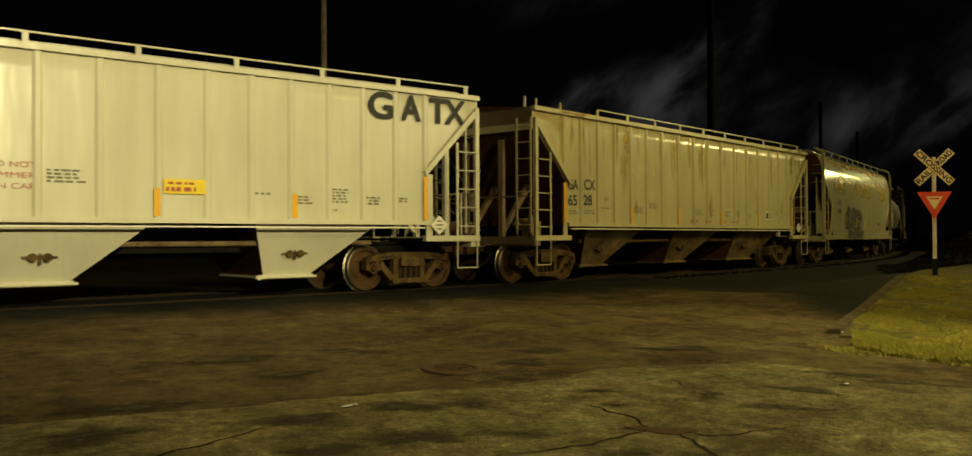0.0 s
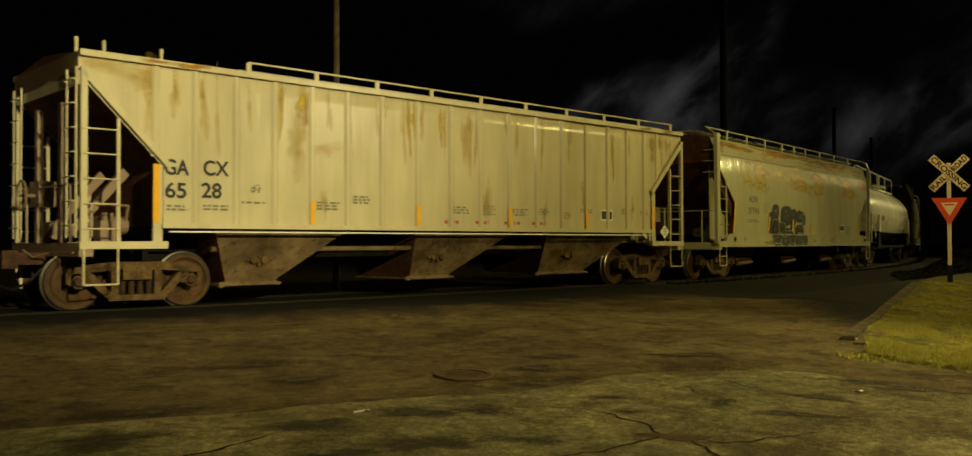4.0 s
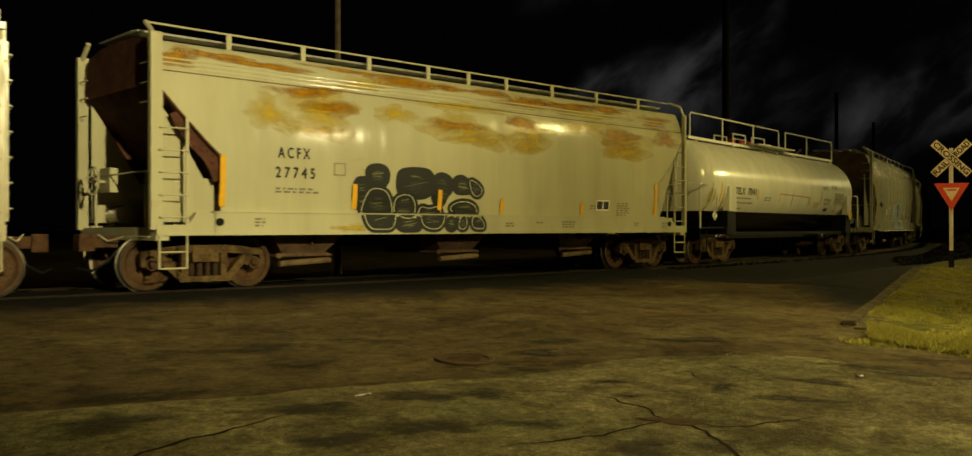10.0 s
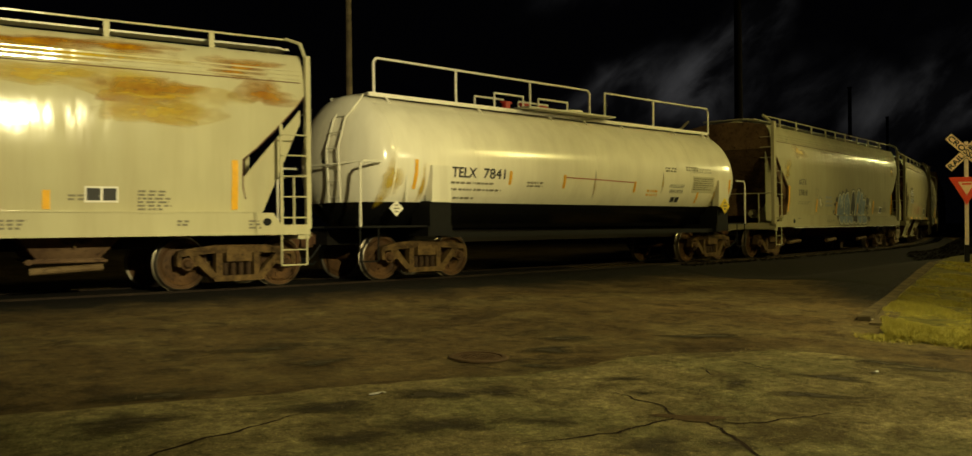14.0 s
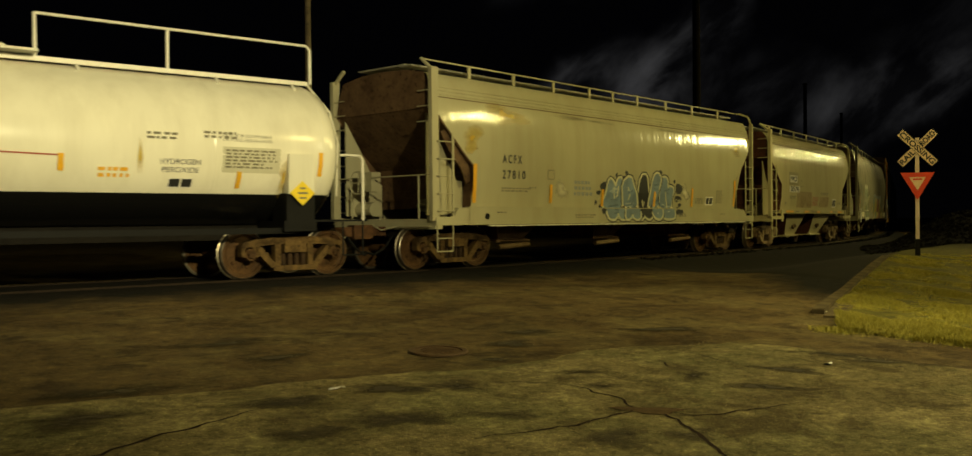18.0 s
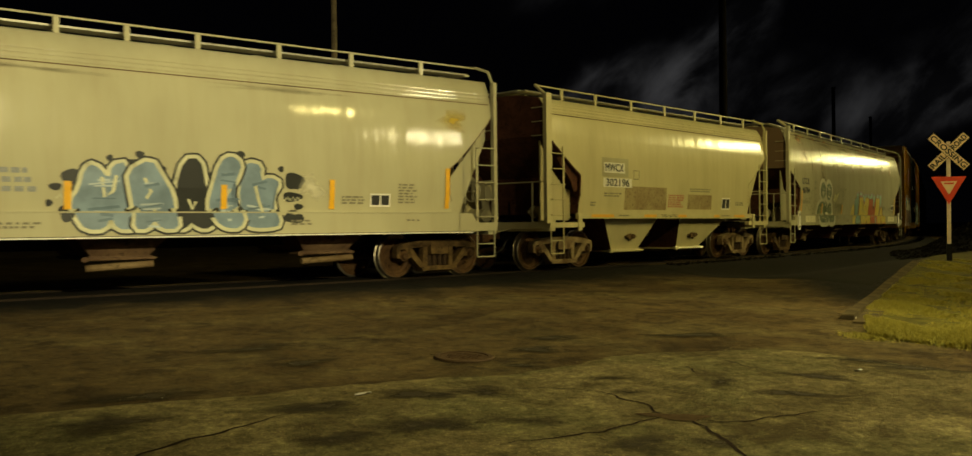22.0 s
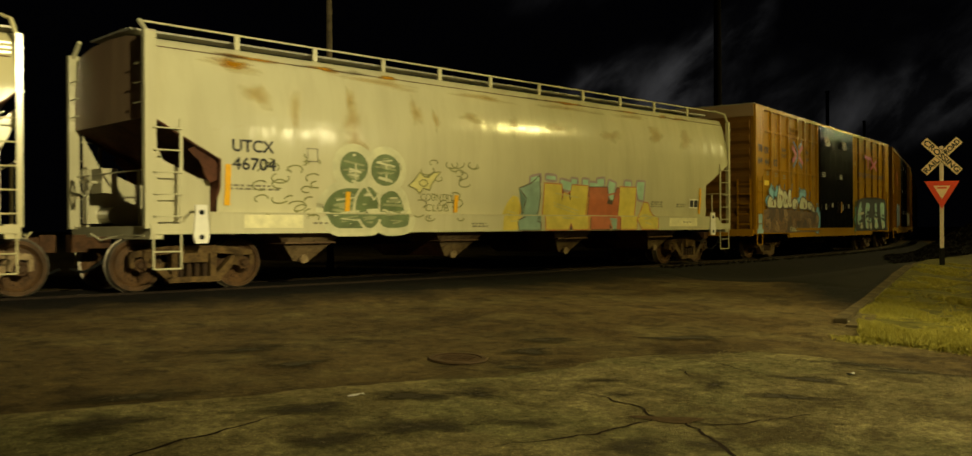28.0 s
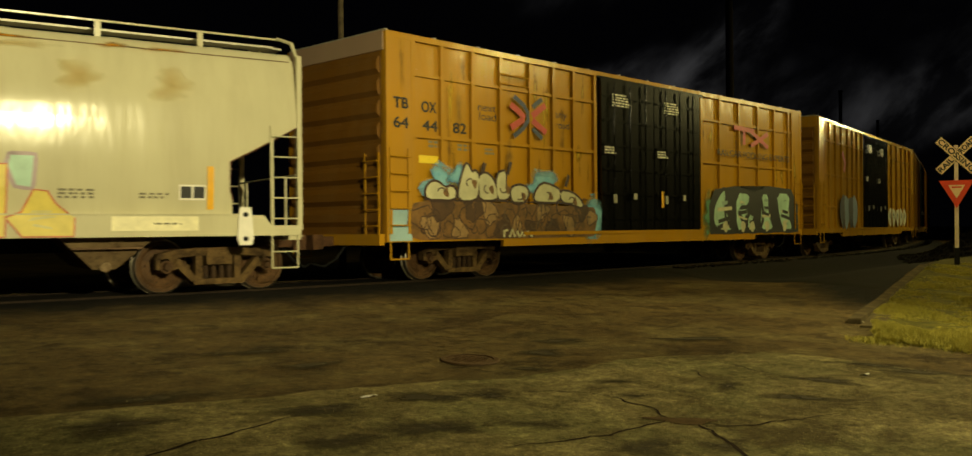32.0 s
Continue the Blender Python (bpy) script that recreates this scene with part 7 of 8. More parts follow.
boxcar(150.95, 167.4, 153.3, 165.5, "faded yellow boxcar far down the train", P_YELLOW_DIM, False, 4)

# ---- ground ----


def ground_material(name, colour, dark, rough, pit, edge=None, green=None, grain=1.0):
    """Worn asphalt: broad stains, dark blots, stones showing through, grit; it passes into the colours of edge along a
    ragged rim.
    """
    m, n, l, p = material(name)
    tc = n.new("ShaderNodeTexCoord")
    co = tc.outputs["Object"]
    stains = ramp(n, l, noise_node(n, l, co, 0.45, 8, 0.68, None, 0.6), 0.38, 0.62)
    blots = ramp(n, l, noise_node(n, l, co, 1.3, 9, 0.74, None, 0.4), 0.50, 0.64)
    worn = ramp(n, l, noise_node(n, l, co, 4.2, 9, 0.8), 0.38, 0.60)
    grit = noise_node(n, l, co, 13.0, 9, 0.95)
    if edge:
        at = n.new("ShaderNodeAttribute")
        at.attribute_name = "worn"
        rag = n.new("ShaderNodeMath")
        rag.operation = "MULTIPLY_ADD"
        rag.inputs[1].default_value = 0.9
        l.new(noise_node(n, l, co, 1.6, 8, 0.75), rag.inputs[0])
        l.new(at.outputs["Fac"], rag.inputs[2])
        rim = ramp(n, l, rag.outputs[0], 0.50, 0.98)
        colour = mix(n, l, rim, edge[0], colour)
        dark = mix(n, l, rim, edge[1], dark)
    base = mix(n, l, stains, colour, dark)
    if green:
        base = mix(n, l, ramp(n, l, noise_node(n, l, co, 0.8, 6), 0.48, 0.62), base, green)
    base = mix(n, l, worn, mix(n, l, 1.0, base, (0.42, 0.40, 0.38), "MULTIPLY"), base)
    base = mix(n, l, blots, base, mix(n, l, 1.0, dark, (0.42, 0.40, 0.38), "MULTIPLY"))
    lo, hi = max(0.0, 1 - 0.85 * grain), 1 + 1.1 * grain
    g = n.new("ShaderNodeMapRange")
    for k, v in ((1, 0.30), (2, 0.70), (3, lo), (4, hi)):
        g.inputs[k].default_value = v
    l.new(grit, g.inputs[0])
    s = n.new("ShaderNodeVectorMath")
    s.operation = "SCALE"
    l.new(base, s.inputs[0])
    l.new(g.outputs[0], s.inputs["Scale"])
    v = n.new("ShaderNodeTexVoronoi")
    v.inputs["Scale"].default_value = 24.0
    l.new(co, v.inputs["Vector"])
    chips = ramp(n, l, v.outputs["Distance"], 0.10, 0.22, (1, 1, 1, 1), (0, 0, 0, 1))
    cf = n.new("ShaderNodeMath")
    cf.operation = "MULTIPLY"
    cf.inputs[1].default_value = 0.55 * grain
    l.new(chips, cf.inputs[0])
    l.new(mix(n, l, cf.outputs[0], s.outputs[0], mix(n, l, 1.0, s.outputs[0], (2.6, 2.5, 2.3), "MULTIPLY")), p.inputs["Base Color"])
    p.inputs["Roughness"].default_value = rough
    p.inputs["Specular IOR Level"].default_value = 0.15
    a = n.new("ShaderNodeMath")
    a.operation = "ADD"
    l.new(grit, a.inputs[0])
    l.new(worn, a.inputs[1])
    bump(n, l, p, a.outputs[0], pit, 0.03)
    return m


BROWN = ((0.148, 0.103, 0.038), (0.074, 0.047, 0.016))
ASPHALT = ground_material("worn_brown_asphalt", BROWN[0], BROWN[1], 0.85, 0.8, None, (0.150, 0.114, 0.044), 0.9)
# Near-black tones put the shade of the unlit asphalt into its colour.
ASPHALT_SHADED = ground_material("asphalt_painted_shade", (0.009, 0.0065, 0.0045), (0.005, 0.004, 0.003), 0.9, 0.4, BROWN, None, 0.6)
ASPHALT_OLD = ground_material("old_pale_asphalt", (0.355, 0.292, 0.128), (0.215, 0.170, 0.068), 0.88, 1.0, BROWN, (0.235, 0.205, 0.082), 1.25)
CRACK = plain("crack_filler", (0.022, 0.014, 0.008), 0.9)
DUST = plain("brown_dust", (0.075, 0.048, 0.022), 0.95, 0, 0.5, 14.0, 0.5)
CONCRETE = plain("weathered_concrete", (0.105, 0.080, 0.040), 0.9, 0, 0.55, 3.0, 0.5)
# BALLAST and SOIL are near black to carry the shade beside the track.
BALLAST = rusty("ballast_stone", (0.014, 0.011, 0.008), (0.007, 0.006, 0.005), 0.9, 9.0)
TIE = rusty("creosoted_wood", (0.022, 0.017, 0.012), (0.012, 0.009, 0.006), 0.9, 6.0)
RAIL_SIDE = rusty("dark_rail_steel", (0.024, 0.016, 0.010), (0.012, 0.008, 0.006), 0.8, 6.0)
BALLAST.node_tree.nodes["Principled BSDF"].inputs["Specular IOR Level"].default_value = 0.08
SOIL = rusty("shaded_soil", (0.010, 0.007, 0.004), (0.005, 0.004, 0.002), 0.95, 2.5)
SOIL_GRASS = rusty("mossy_soil", (0.105, 0.092, 0.012), (0.038, 0.033, 0.006), 0.95, 3.5)
IRON = rusty("cast_iron_cover", (0.080, 0.048, 0.022), (0.045, 0.027, 0.013), 0.7, 8.0)

KERB = [(11.73, 7.65), (12.71, 8.12), (13.95, 8.70), (15.0, 9.18), (15.91, 9.60), (16.9, 10.04), (17.92, 10.47), (18.82, 10.85), (19.9, 11.33), (21.2, 11.90)]


def kerb_y(x):
    """The roadside line of the verge."""
    return float(np.interp(x, [p[0] for p in KERB] + [60.0], [p[1] for p in KERB] + [29.0]))


gx = np.concatenate([[-1500, -400, -120, -60, -35], np.arange(-24, 36, 0.6), [37, 39, 42, 46, 52, 60, 75, 100, 160, 400, 1500]])
gy = np.concatenate([[-1500, -400, -100, -40, -18], np.arange(-9, 23, 0.6), [24, 26, 30, 36, 45, 60, 90, 160, 400, 1500]])
s = Shape()
for y in gy:
    for x in gx:
        s.v.append((float(x), float(y), ground_z(float(x), float(y)) - 0.006))
nx = len(gx)
for j in range(len(gy) - 1):
    for i in range(nx - 1):
        s.f.append((j * nx + i, j * nx + i + 1, (j + 1) * nx + i + 1, (j + 1) * nx + i))
s.m = [0] * len(s.f)
tagged(part("ground", s, ASPHALT, None, smooth=True), "worn brown asphalt lot and dark open ground", "ground", kind="structure")


for m_ in (CRACK, DUST, CONCRETE):
    m_.node_tree.nodes["Principled BSDF"].inputs["Specular IOR Level"].default_value = 0.06


def wob(x, y, k=1.0):
    return noise.noise(Vector((x * k, y * k, 3.1)))


def sheet(name, low, high, mat, lift, label, category, x0, x1, step, rows, fade=None):
    """A thin layer over the ground between the lines y = low(x) and y = high(x)."""
    s = Shape()
    worn = []
    n = int((x1 - x0) / step) + 1
    for i in range(n):
        x = x0 + i * step
        a, b = low(x), high(x)
        for j in range(rows + 1):
            y = a + (b - a) * j / rows
            f = min(1.0, fade(x, y - a, b - y)) if fade else 1.0
            worn.append(f)
            s.v.append((x, y, ground_z(x, y) + lift - (lift + 0.012) * (1 - min(1.0, f * 5))))
    for i in range(n - 1):
        for j in range(rows):
            s.f.append((i * (rows + 1) + j, (i + 1) * (rows + 1) + j, (i + 1) * (rows + 1) + j + 1, i * (rows + 1) + j + 1))
    s.m = [0] * len(s.f)
    ob = part(name, s, mat, None, smooth=True)
    if fade:
        ob.data.attributes.new("worn", "FLOAT", "POINT").data.foreach_set("value", worn)
    return tagged(ob, label, category, kind="structure")


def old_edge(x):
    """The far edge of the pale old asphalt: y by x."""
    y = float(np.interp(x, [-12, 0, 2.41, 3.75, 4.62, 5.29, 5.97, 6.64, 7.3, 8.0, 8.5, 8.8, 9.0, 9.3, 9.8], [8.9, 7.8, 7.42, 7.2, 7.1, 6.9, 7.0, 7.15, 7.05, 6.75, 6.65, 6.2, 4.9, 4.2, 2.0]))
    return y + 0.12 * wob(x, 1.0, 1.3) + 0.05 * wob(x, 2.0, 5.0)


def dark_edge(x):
    """Where painted shade begins on the brown asphalt towards the rails."""
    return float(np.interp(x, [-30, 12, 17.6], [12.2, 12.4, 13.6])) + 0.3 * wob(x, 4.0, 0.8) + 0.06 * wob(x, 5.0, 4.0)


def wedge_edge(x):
    """The far side of the wedge of painted shade beside the kerb."""
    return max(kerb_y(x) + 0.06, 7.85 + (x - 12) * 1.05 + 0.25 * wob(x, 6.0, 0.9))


def rail_line(x, v):
    s = float(np.interp(x, TRACK_X, TRACK_S))
    px, py, h = on_track(s)
    return py - v / math.cos(h)


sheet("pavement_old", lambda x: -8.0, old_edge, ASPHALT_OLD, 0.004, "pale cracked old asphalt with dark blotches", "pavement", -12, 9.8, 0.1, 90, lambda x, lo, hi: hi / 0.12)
# Painted shade: it thickens towards the rails and in the kerb's wedge.
sheet("road", dark_edge, lambda x: rail_line(x, 0.84), ASPHALT_SHADED, 0.003, "asphalt road across the railway, darkened with painted shade", "road", -30, 17.6, 0.15, 30, lambda x, lo, hi: lo / 3.5)
sheet("road_shade", lambda x: kerb_y(x) + 0.02, wedge_edge, ASPHALT_SHADED, 0.005, "asphalt beside the kerb with shade painted in", "road", 12.0, 19.0, 0.12, 24, lambda x, lo, hi: min(hi / 2.6, (x - 12.0) / 0.8))
sheet("road_crossing", lambda x: rail_line(x, 0.66), lambda x: rail_line(x, -0.66), ASPHALT_SHADED, 0.02, "asphalt between the rails of the crossing, darkened with painted shade", "road", -30, 15.0, 0.25, 6, lambda x, lo, hi: 1.0)
sheet("soil", lambda x: 4.0 - (x - 10.6) * 0.4, lambda x: min(kerb_y(x) - 0.12, 6.6 + (x - 10.7) * 0.65), SOIL_GRASS, 0.03, "dark soil under the roadside grass", "soil", 10.7, 42, 0.25, 20)
sheet("soil_bare", lambda x: kerb_y(x) + 0.05, lambda x: rail_line(x, 1.3), SOIL, 0.016, "bare ground beside the track, near black with painted shade", "soil", 16.4, 120, 0.3, 24, lambda x, lo, hi: min(lo, hi + 0.3, x - 16.4) / 1.5)


def crack(pts, w):
    """A branching line in the asphalt, filled with dark grit."""
    s = Shape()
    fine = []
    for (xa, ya), (xb, yb) in zip(pts, pts[1:]):
        n = max(2, int(math.hypot(xb - xa, yb - ya) / 0.06))
        for k in range(n):
            f = k / n
            x, y = xa + (xb - xa) * f, ya + (yb - ya) * f
            fine.append((x + 0.045 * wob(x, y, 7) + 0.02 * wob(x, y, 23), y + 0.045 * wob(y, x, 7) + 0.02 * wob(y, x, 23)))
    fine.append(pts[-1])
    for k, (x, y) in enumerate(fine):
        p, q = fine[max(0, k - 1)], fine[min(len(fine) - 1, k + 1)]
        dx, dy = q[0] - p[0], q[1] - p[1]
        d = math.hypot(dx, dy) or 1
        ww = w * (0.35 + 0.65 * math.sin(math.pi * min(1, 0.15 + k / len(fine)))) * (0.6 + 0.8 * abs(wob(x, y, 14)))
        for sg in (1, -1):
            xx, yy = x - dy / d * ww * sg / 2, y + dx / d * ww * sg / 2
            s.v.append((xx, yy, ground_z(xx, yy) + 0.0085))
    for k in range(len(fine) - 1):
        s.f.append((2 * k, 2 * k + 1, 2 * k + 3, 2 * k + 2))
    s.m = [0] * len(s.f)
    return tagged(part("pavement_crack", s, CRACK, None), "dark crack running through the old asphalt", "crack", "cracks in the asphalt", "structure")


for pts, w in (([(5.12, 4.88), (4.96, 4.84), (4.73, 4.83), (4.45, 4.80), (4.15, 4.82), (3.7, 4.9)], 0.035), ([(5.3, 4.72), (5.37, 4.51), (5.6, 4.41), (5.76, 4.42), (6.5, 4.3)], 0.03),
               ([(5.21, 4.76), (5.18, 4.49), (5.04, 4.24), (4.85, 3.92), (4.5, 3.3)], 0.045), ([(5.2, 4.86), (5.22, 5.03), (5.34, 5.21), (5.31, 5.43), (5.35, 5.76), (5.22, 5.98)], 0.03),
               ([(1.2, 5.76), (1.62, 5.94), (1.94, 6.11), (2.21, 6.17), (2.61, 6.38), (2.88, 6.44)], 0.045), ([(7.51, 6.3), (7.42, 5.84), (7.45, 5.57)], 0.025),
               ([(5.22, 5.98), (5.0, 6.2), (4.7, 6.25)], 0.02), ([(6.9, 6.2), (6.7, 5.9), (6.75, 5.6)], 0.02)):
    crack(pts, w)
s = Shape()
pothole = [(5.22 + dx, 4.80 + dy) for dx, dy in oval(0, 0, 0.25, 0.10, 22, -0.75, 0.3, 2)]
s.face([(x, y, ground_z(x, y) + 0.0105) for x, y in pothole])
tagged(part("pavement_pothole", s, DUST, None), "shallow brown pothole where the cracks meet", "pothole", kind="structure")


# oil and tar stains with frayed rims
STAIN = frayed("tar_stain", (0.026, 0.020, 0.010), (0.045, 0.034, 0.015), 0.85, 0.45, 1.25, 0.85)


def stain(x, y, rx, ry, turn, k):
    s = Shape()
    pts, faces = fan(7, 24, k)
    c_, s_ = math.cos(radians(turn)), math.sin(radians(turn))
    for a, b, w in pts:
        px, py = x + a * rx * c_ - b * ry * s_, y + a * rx * s_ + b * ry * c_
        s.v.append((px, py, ground_z(px, py) + 0.0078 + 0.0001 * k))
    s.f, s.m = faces, [0] * len(faces)
    ob = part("pavement_stain", s, STAIN, None)
    ob.data.attributes.new("worn", "FLOAT", "POINT").data.foreach_set("value", [w for a, b, w in pts])
    tagged(ob, "dark tar stain on the old asphalt", "stain", "stains on the asphalt", "structure")


for k, q in enumerate(((4.41, 4.40, 0.45, 0.22, -40), (4.92, 4.14, 0.25, 0.16, -40), (6.59, 5.51, 0.22, 0.16, -40), (5.85, 6.15, 0.45, 0.14, -35), (5.54, 5.61, 0.30, 0.14, -35), (4.5, 6.28, 0.4, 0.2, -35),
                       (6.26, 7.77, 0.50, 0.17, -18), (3.46, 5.66, 0.55, 0.26, -30), (2.72, 5.60, 0.4, 0.22, -25), (3.97, 6.53, 0.5, 0.2, -30), (8.85, 4.95, 0.9, 0.16, -50), (8.75, 5.5, 0.5, 0.14, -50),
                       (5.50, 7.10, 0.30, 0.10, -20), (3.0, 6.5, 0.6, 0.2, -20), (3.68, 9.3, 0.7, 0.2, -10), (3.75, 8.3, 0.5, 0.14, -15), (6.7, 4.85, 0.5, 0.12, -40), (7.6, 5.2, 0.45, 0.14, -45), (2.1, 7.6, 0.7, 0.2, -10),
                       (6.9, 8.3, 0.8, 0.12, -20), (8.6, 7.6, 0.9, 0.12, -30), (4.2, 5.3, 0.4, 0.18, -35), (1.6, 6.8, 0.6, 0.25, -15))):
    stain(q[0], q[1], q[2] * 0.95, q[3] * 1.75, q[4], k)

# loose grit on the old asphalt
GRIT = rusty("pale_grit", (0.40, 0.33, 0.17), (0.26, 0.20, 0.10), 0.9, 20.0)


def stone(s, x, y, z, r, rnd):
    i = len(s.v)
    for dx, dy, dz in ((1, 0, 0), (-1, 0, 0), (0, 1, 0), (0, -1, 0), (0, 0, 1), (0, 0, -1)):
        q = r * rnd.uniform(0.6, 1.25)
        s.v.append((x + dx * q + rnd.uniform(-r, r) * 0.3, y + dy * q + rnd.uniform(-r, r) * 0.3, z + dz * q * 0.8))
    for q in ((0, 2, 4), (2, 1, 4), (1, 3, 4), (3, 0, 4), (2, 0, 5), (1, 2, 5), (3, 1, 5), (0, 3, 5)):
        s.f.append(tuple(i + k for k in q))
        s.m.append(0)


s = Shape()
rnd = random.Random(17)
for k in range(4200):
    x, y = 1.5 + 8.0 * rnd.random() ** 0.7, rnd.uniform(3.8, 7.6)
    if y < old_edge(x) + rnd.gauss(0, 0.15) and x < 2.3 * y and wob(x, y, 1.4) > rnd.uniform(-0.6, 0.5):
        stone(s, x, y, ground_z(x, y) + 0.007, 0.003 + 0.006 * rnd.random() ** 3, rnd)
tagged(part("grit", s, GRIT, None), "pale loose grit scattered over the old asphalt", "grit", kind="stuff")

# scraps of pale litter
for k, (x, y, r) in enumerate(((3.59, 6.74, 0.05), (8.18, 5.16, 0.035), (11.95, 7.55, 0.03))):
    scrap = Shape()
    rnd = random.Random(60 + k)
    z = ground_z(x, y) + 0.010
    rows_ = [[(x + (i - 1.5) * r * 0.8 + rnd.uniform(-0.2, 0.2) * r, y + (j - 1) * r * 0.7 + rnd.uniform(-0.2, 0.2) * r, z + rnd.uniform(0, 0.5) * r) for i in range(4)] for j in range(3)]
    for j in range(2):
        for i in range(3):
            scrap.face([rows_[j][i], rows_[j][i + 1], rows_[j + 1][i + 1], rows_[j + 1][i]])
    low = len(scrap.v)
    scrap.v += [(vx, vy, vz - 0.004) for vx, vy, vz in scrap.v[:low]]
    scrap.f += [tuple(q + low for q in reversed(f)) for f in scrap.f[:6]]
    scrap.m += [0] * 6
    tagged(part("paper_scrap", scrap, WHITE, None), "small crumpled scrap of white paper on asphalt", "litter", "scraps of litter")

# manhole cover in its ring
mx, my = 5.31, 7.78
mz = ground_z(mx, my)
hole = tagged(new("manhole_cover"), "round rusty cast iron manhole cover set in asphalt", "manhole cover")
hole.matrix_basis = pose(mx, my, mz + 0.004, 2.4, 0, 0)
part("ring", Shape().lathe([(0.25, 0.0), (0.25, 0.014), (0.298, 0.014), (0.312, 0.0)], (0, 0, 0), "z", 32), IRON, hole)
lid = Shape().lathe([(0.0, 0.008), (0.24, 0.008), (0.244, 0.0)], (0, 0, 0), "z", 32)
for i in range(-4, 5):
    for j in range(-4, 5):
        if i * i + j * j < 13:
            lid.block(i * 0.055 - 0.017, i * 0.055 + 0.017, j * 0.055 - 0.017, j * 0.055 + 0.017, 0.006, 0.013)
part("lid", lid, IRON, hole)

# ---- track ----


def sweep(name, prof, v, s0, s1, step, mats, slots=None):
    s = Shape()
    n = len(prof)
    steps = np.arange(s0, s1 + step, step)
    for st in steps:
        for dy, dz in prof:
            x, y, h = on_track(float(st), v + dy)
            s.v.append((x, y, dz))
    for i in range(len(steps) - 1):
        for k in range(n):
            j = (k + 1) % n
            s.f.append((i * n + k, i * n + j, (i + 1) * n + j, (i + 1) * n + k))
            s.m.append(slots[k] if slots else 0)
    return part(name, s, mats, None)


RAIL_TOP = plain("polished_rail_head", (0.40, 0.36, 0.30), 0.24, 1.0, 0.3)
rail_prof = [(-0.036, 0.0), (0.036, 0.0), (0.036, -0.035), (0.01, -0.05), (0.01, -0.14), (0.07, -0.16), (0.07, -0.17), (-0.07, -0.17), (-0.07, -0.16), (-0.01, -0.14), (-0.01, -0.05), (-0.036, -0.035)]
for v in (0.7535, -0.7535):
    tagged(sweep("rail", rail_prof, v, -60, 200, 1.0, (RAIL_SIDE, RAIL_TOP), [1] + [0] * 11), "steel rail with polished head on wooden ties", "rail", "rails of the track", "structure")
tie = Shape().block(-0.11, 0.11, -1.3, 1.3, -0.33, -0.17)
tie_me = tie.mesh("tie", TIE)
bed = tagged(new("track_bed"), "row of dark wooden ties in ballast", "railway ties", kind="structure")
for k in range(110):
    x, y, h = on_track(15.6 + k * 0.56)
    part("tie", tie_me, None, bed, at=pose(x, y, 0, 0, 0, math.degrees(h)))
rnd = random.Random(21)
s = Shape()
for k in range(9000):
    st = 17.5 + 55 * rnd.random() ** 1.4
    v = rnd.uniform(-2.2, 2.0)
    x, y, h = on_track(st, v)
    z = -0.20 if abs(v) < 1.6 else ground_z(x, y) + 0.02
    stone(s, x, y, z + rnd.uniform(-0.02, 0.03), rnd.uniform(0.025, 0.06), rnd)
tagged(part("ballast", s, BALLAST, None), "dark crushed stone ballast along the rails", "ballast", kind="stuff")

# heap of dark gravel beyond the sign
s = Shape()
hx, hy = 39.0, 17.5
N2 = 36
for j in range(13):
    for i in range(N2):
        t, r = 2 * math.pi * i / N2, j / 12
        x, y = hx + 7.5 * r * math.cos(t), hy + 3.6 * r * math.sin(t)
        h = 1.25 * (1 - r * r) ** 1.3 * (1 + 0.25 * wob(x, y, 0.4))
        s.v.append((x, y, ground_z(x, y) + h - 0.05))
for j in range(12):
    for i in range(N2):
        k = (i + 1) % N2
        s.f.append((j * N2 + i, j * N2 + k, (j + 1) * N2 + k, (j + 1) * N2 + i))
s.m = [0] * len(s.f)
for k in range(5200):
    t, r = rnd.uniform(0, 6.283), math.sqrt(rnd.random())
    x, y = hx + 7.3 * r * math.cos(t), hy + 3.5 * r * math.sin(t)
    h = 1.25 * (1 - r * r) ** 1.3 * (1 + 0.25 * wob(x, y, 0.4))
    stone(s, x, y, ground_z(x, y) + h - 0.03, rnd.uniform(0.04, 0.11), rnd)
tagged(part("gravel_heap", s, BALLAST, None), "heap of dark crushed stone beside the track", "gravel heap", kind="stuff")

# ---- kerb and grass verge ----
kerb = tagged(new("kerb"), "weathered concrete kerb curving round the grass verge", "kerb", kind="structure")
for k, ((xa, ya), (xb, yb)) in enumerate(zip(KERB, KERB[1:])):
    L = math.hypot(xb - xa, yb - ya)
    z = (ground_z(xa, ya) + ground_z(xb, yb)) / 2
    s = Shape().prism([(0.006, -0.15), (L - 0.006, -0.15), (L - 0.006, 0.055), (L - 0.02, 0.07), (0.02, 0.07), (0.006, 0.055)], -0.17, 0.0)
    tilt = math.degrees(math.atan2(ground_z(xb, yb) - ground_z(xa, ya), L))
    part("kerb_stone", s, CONCRETE, kerb, at=pose(xa, ya, ground_z(xa, ya), 0, -tilt, math.degrees(math.atan2(yb - ya, xb - xa))))
# sloping concrete return at the corner
s = Shape().prism([(-0.45, -0.1), (2.1, -0.1), (2.1, 0.06), (-0.45, 0.015)], -0.46, -0.175)
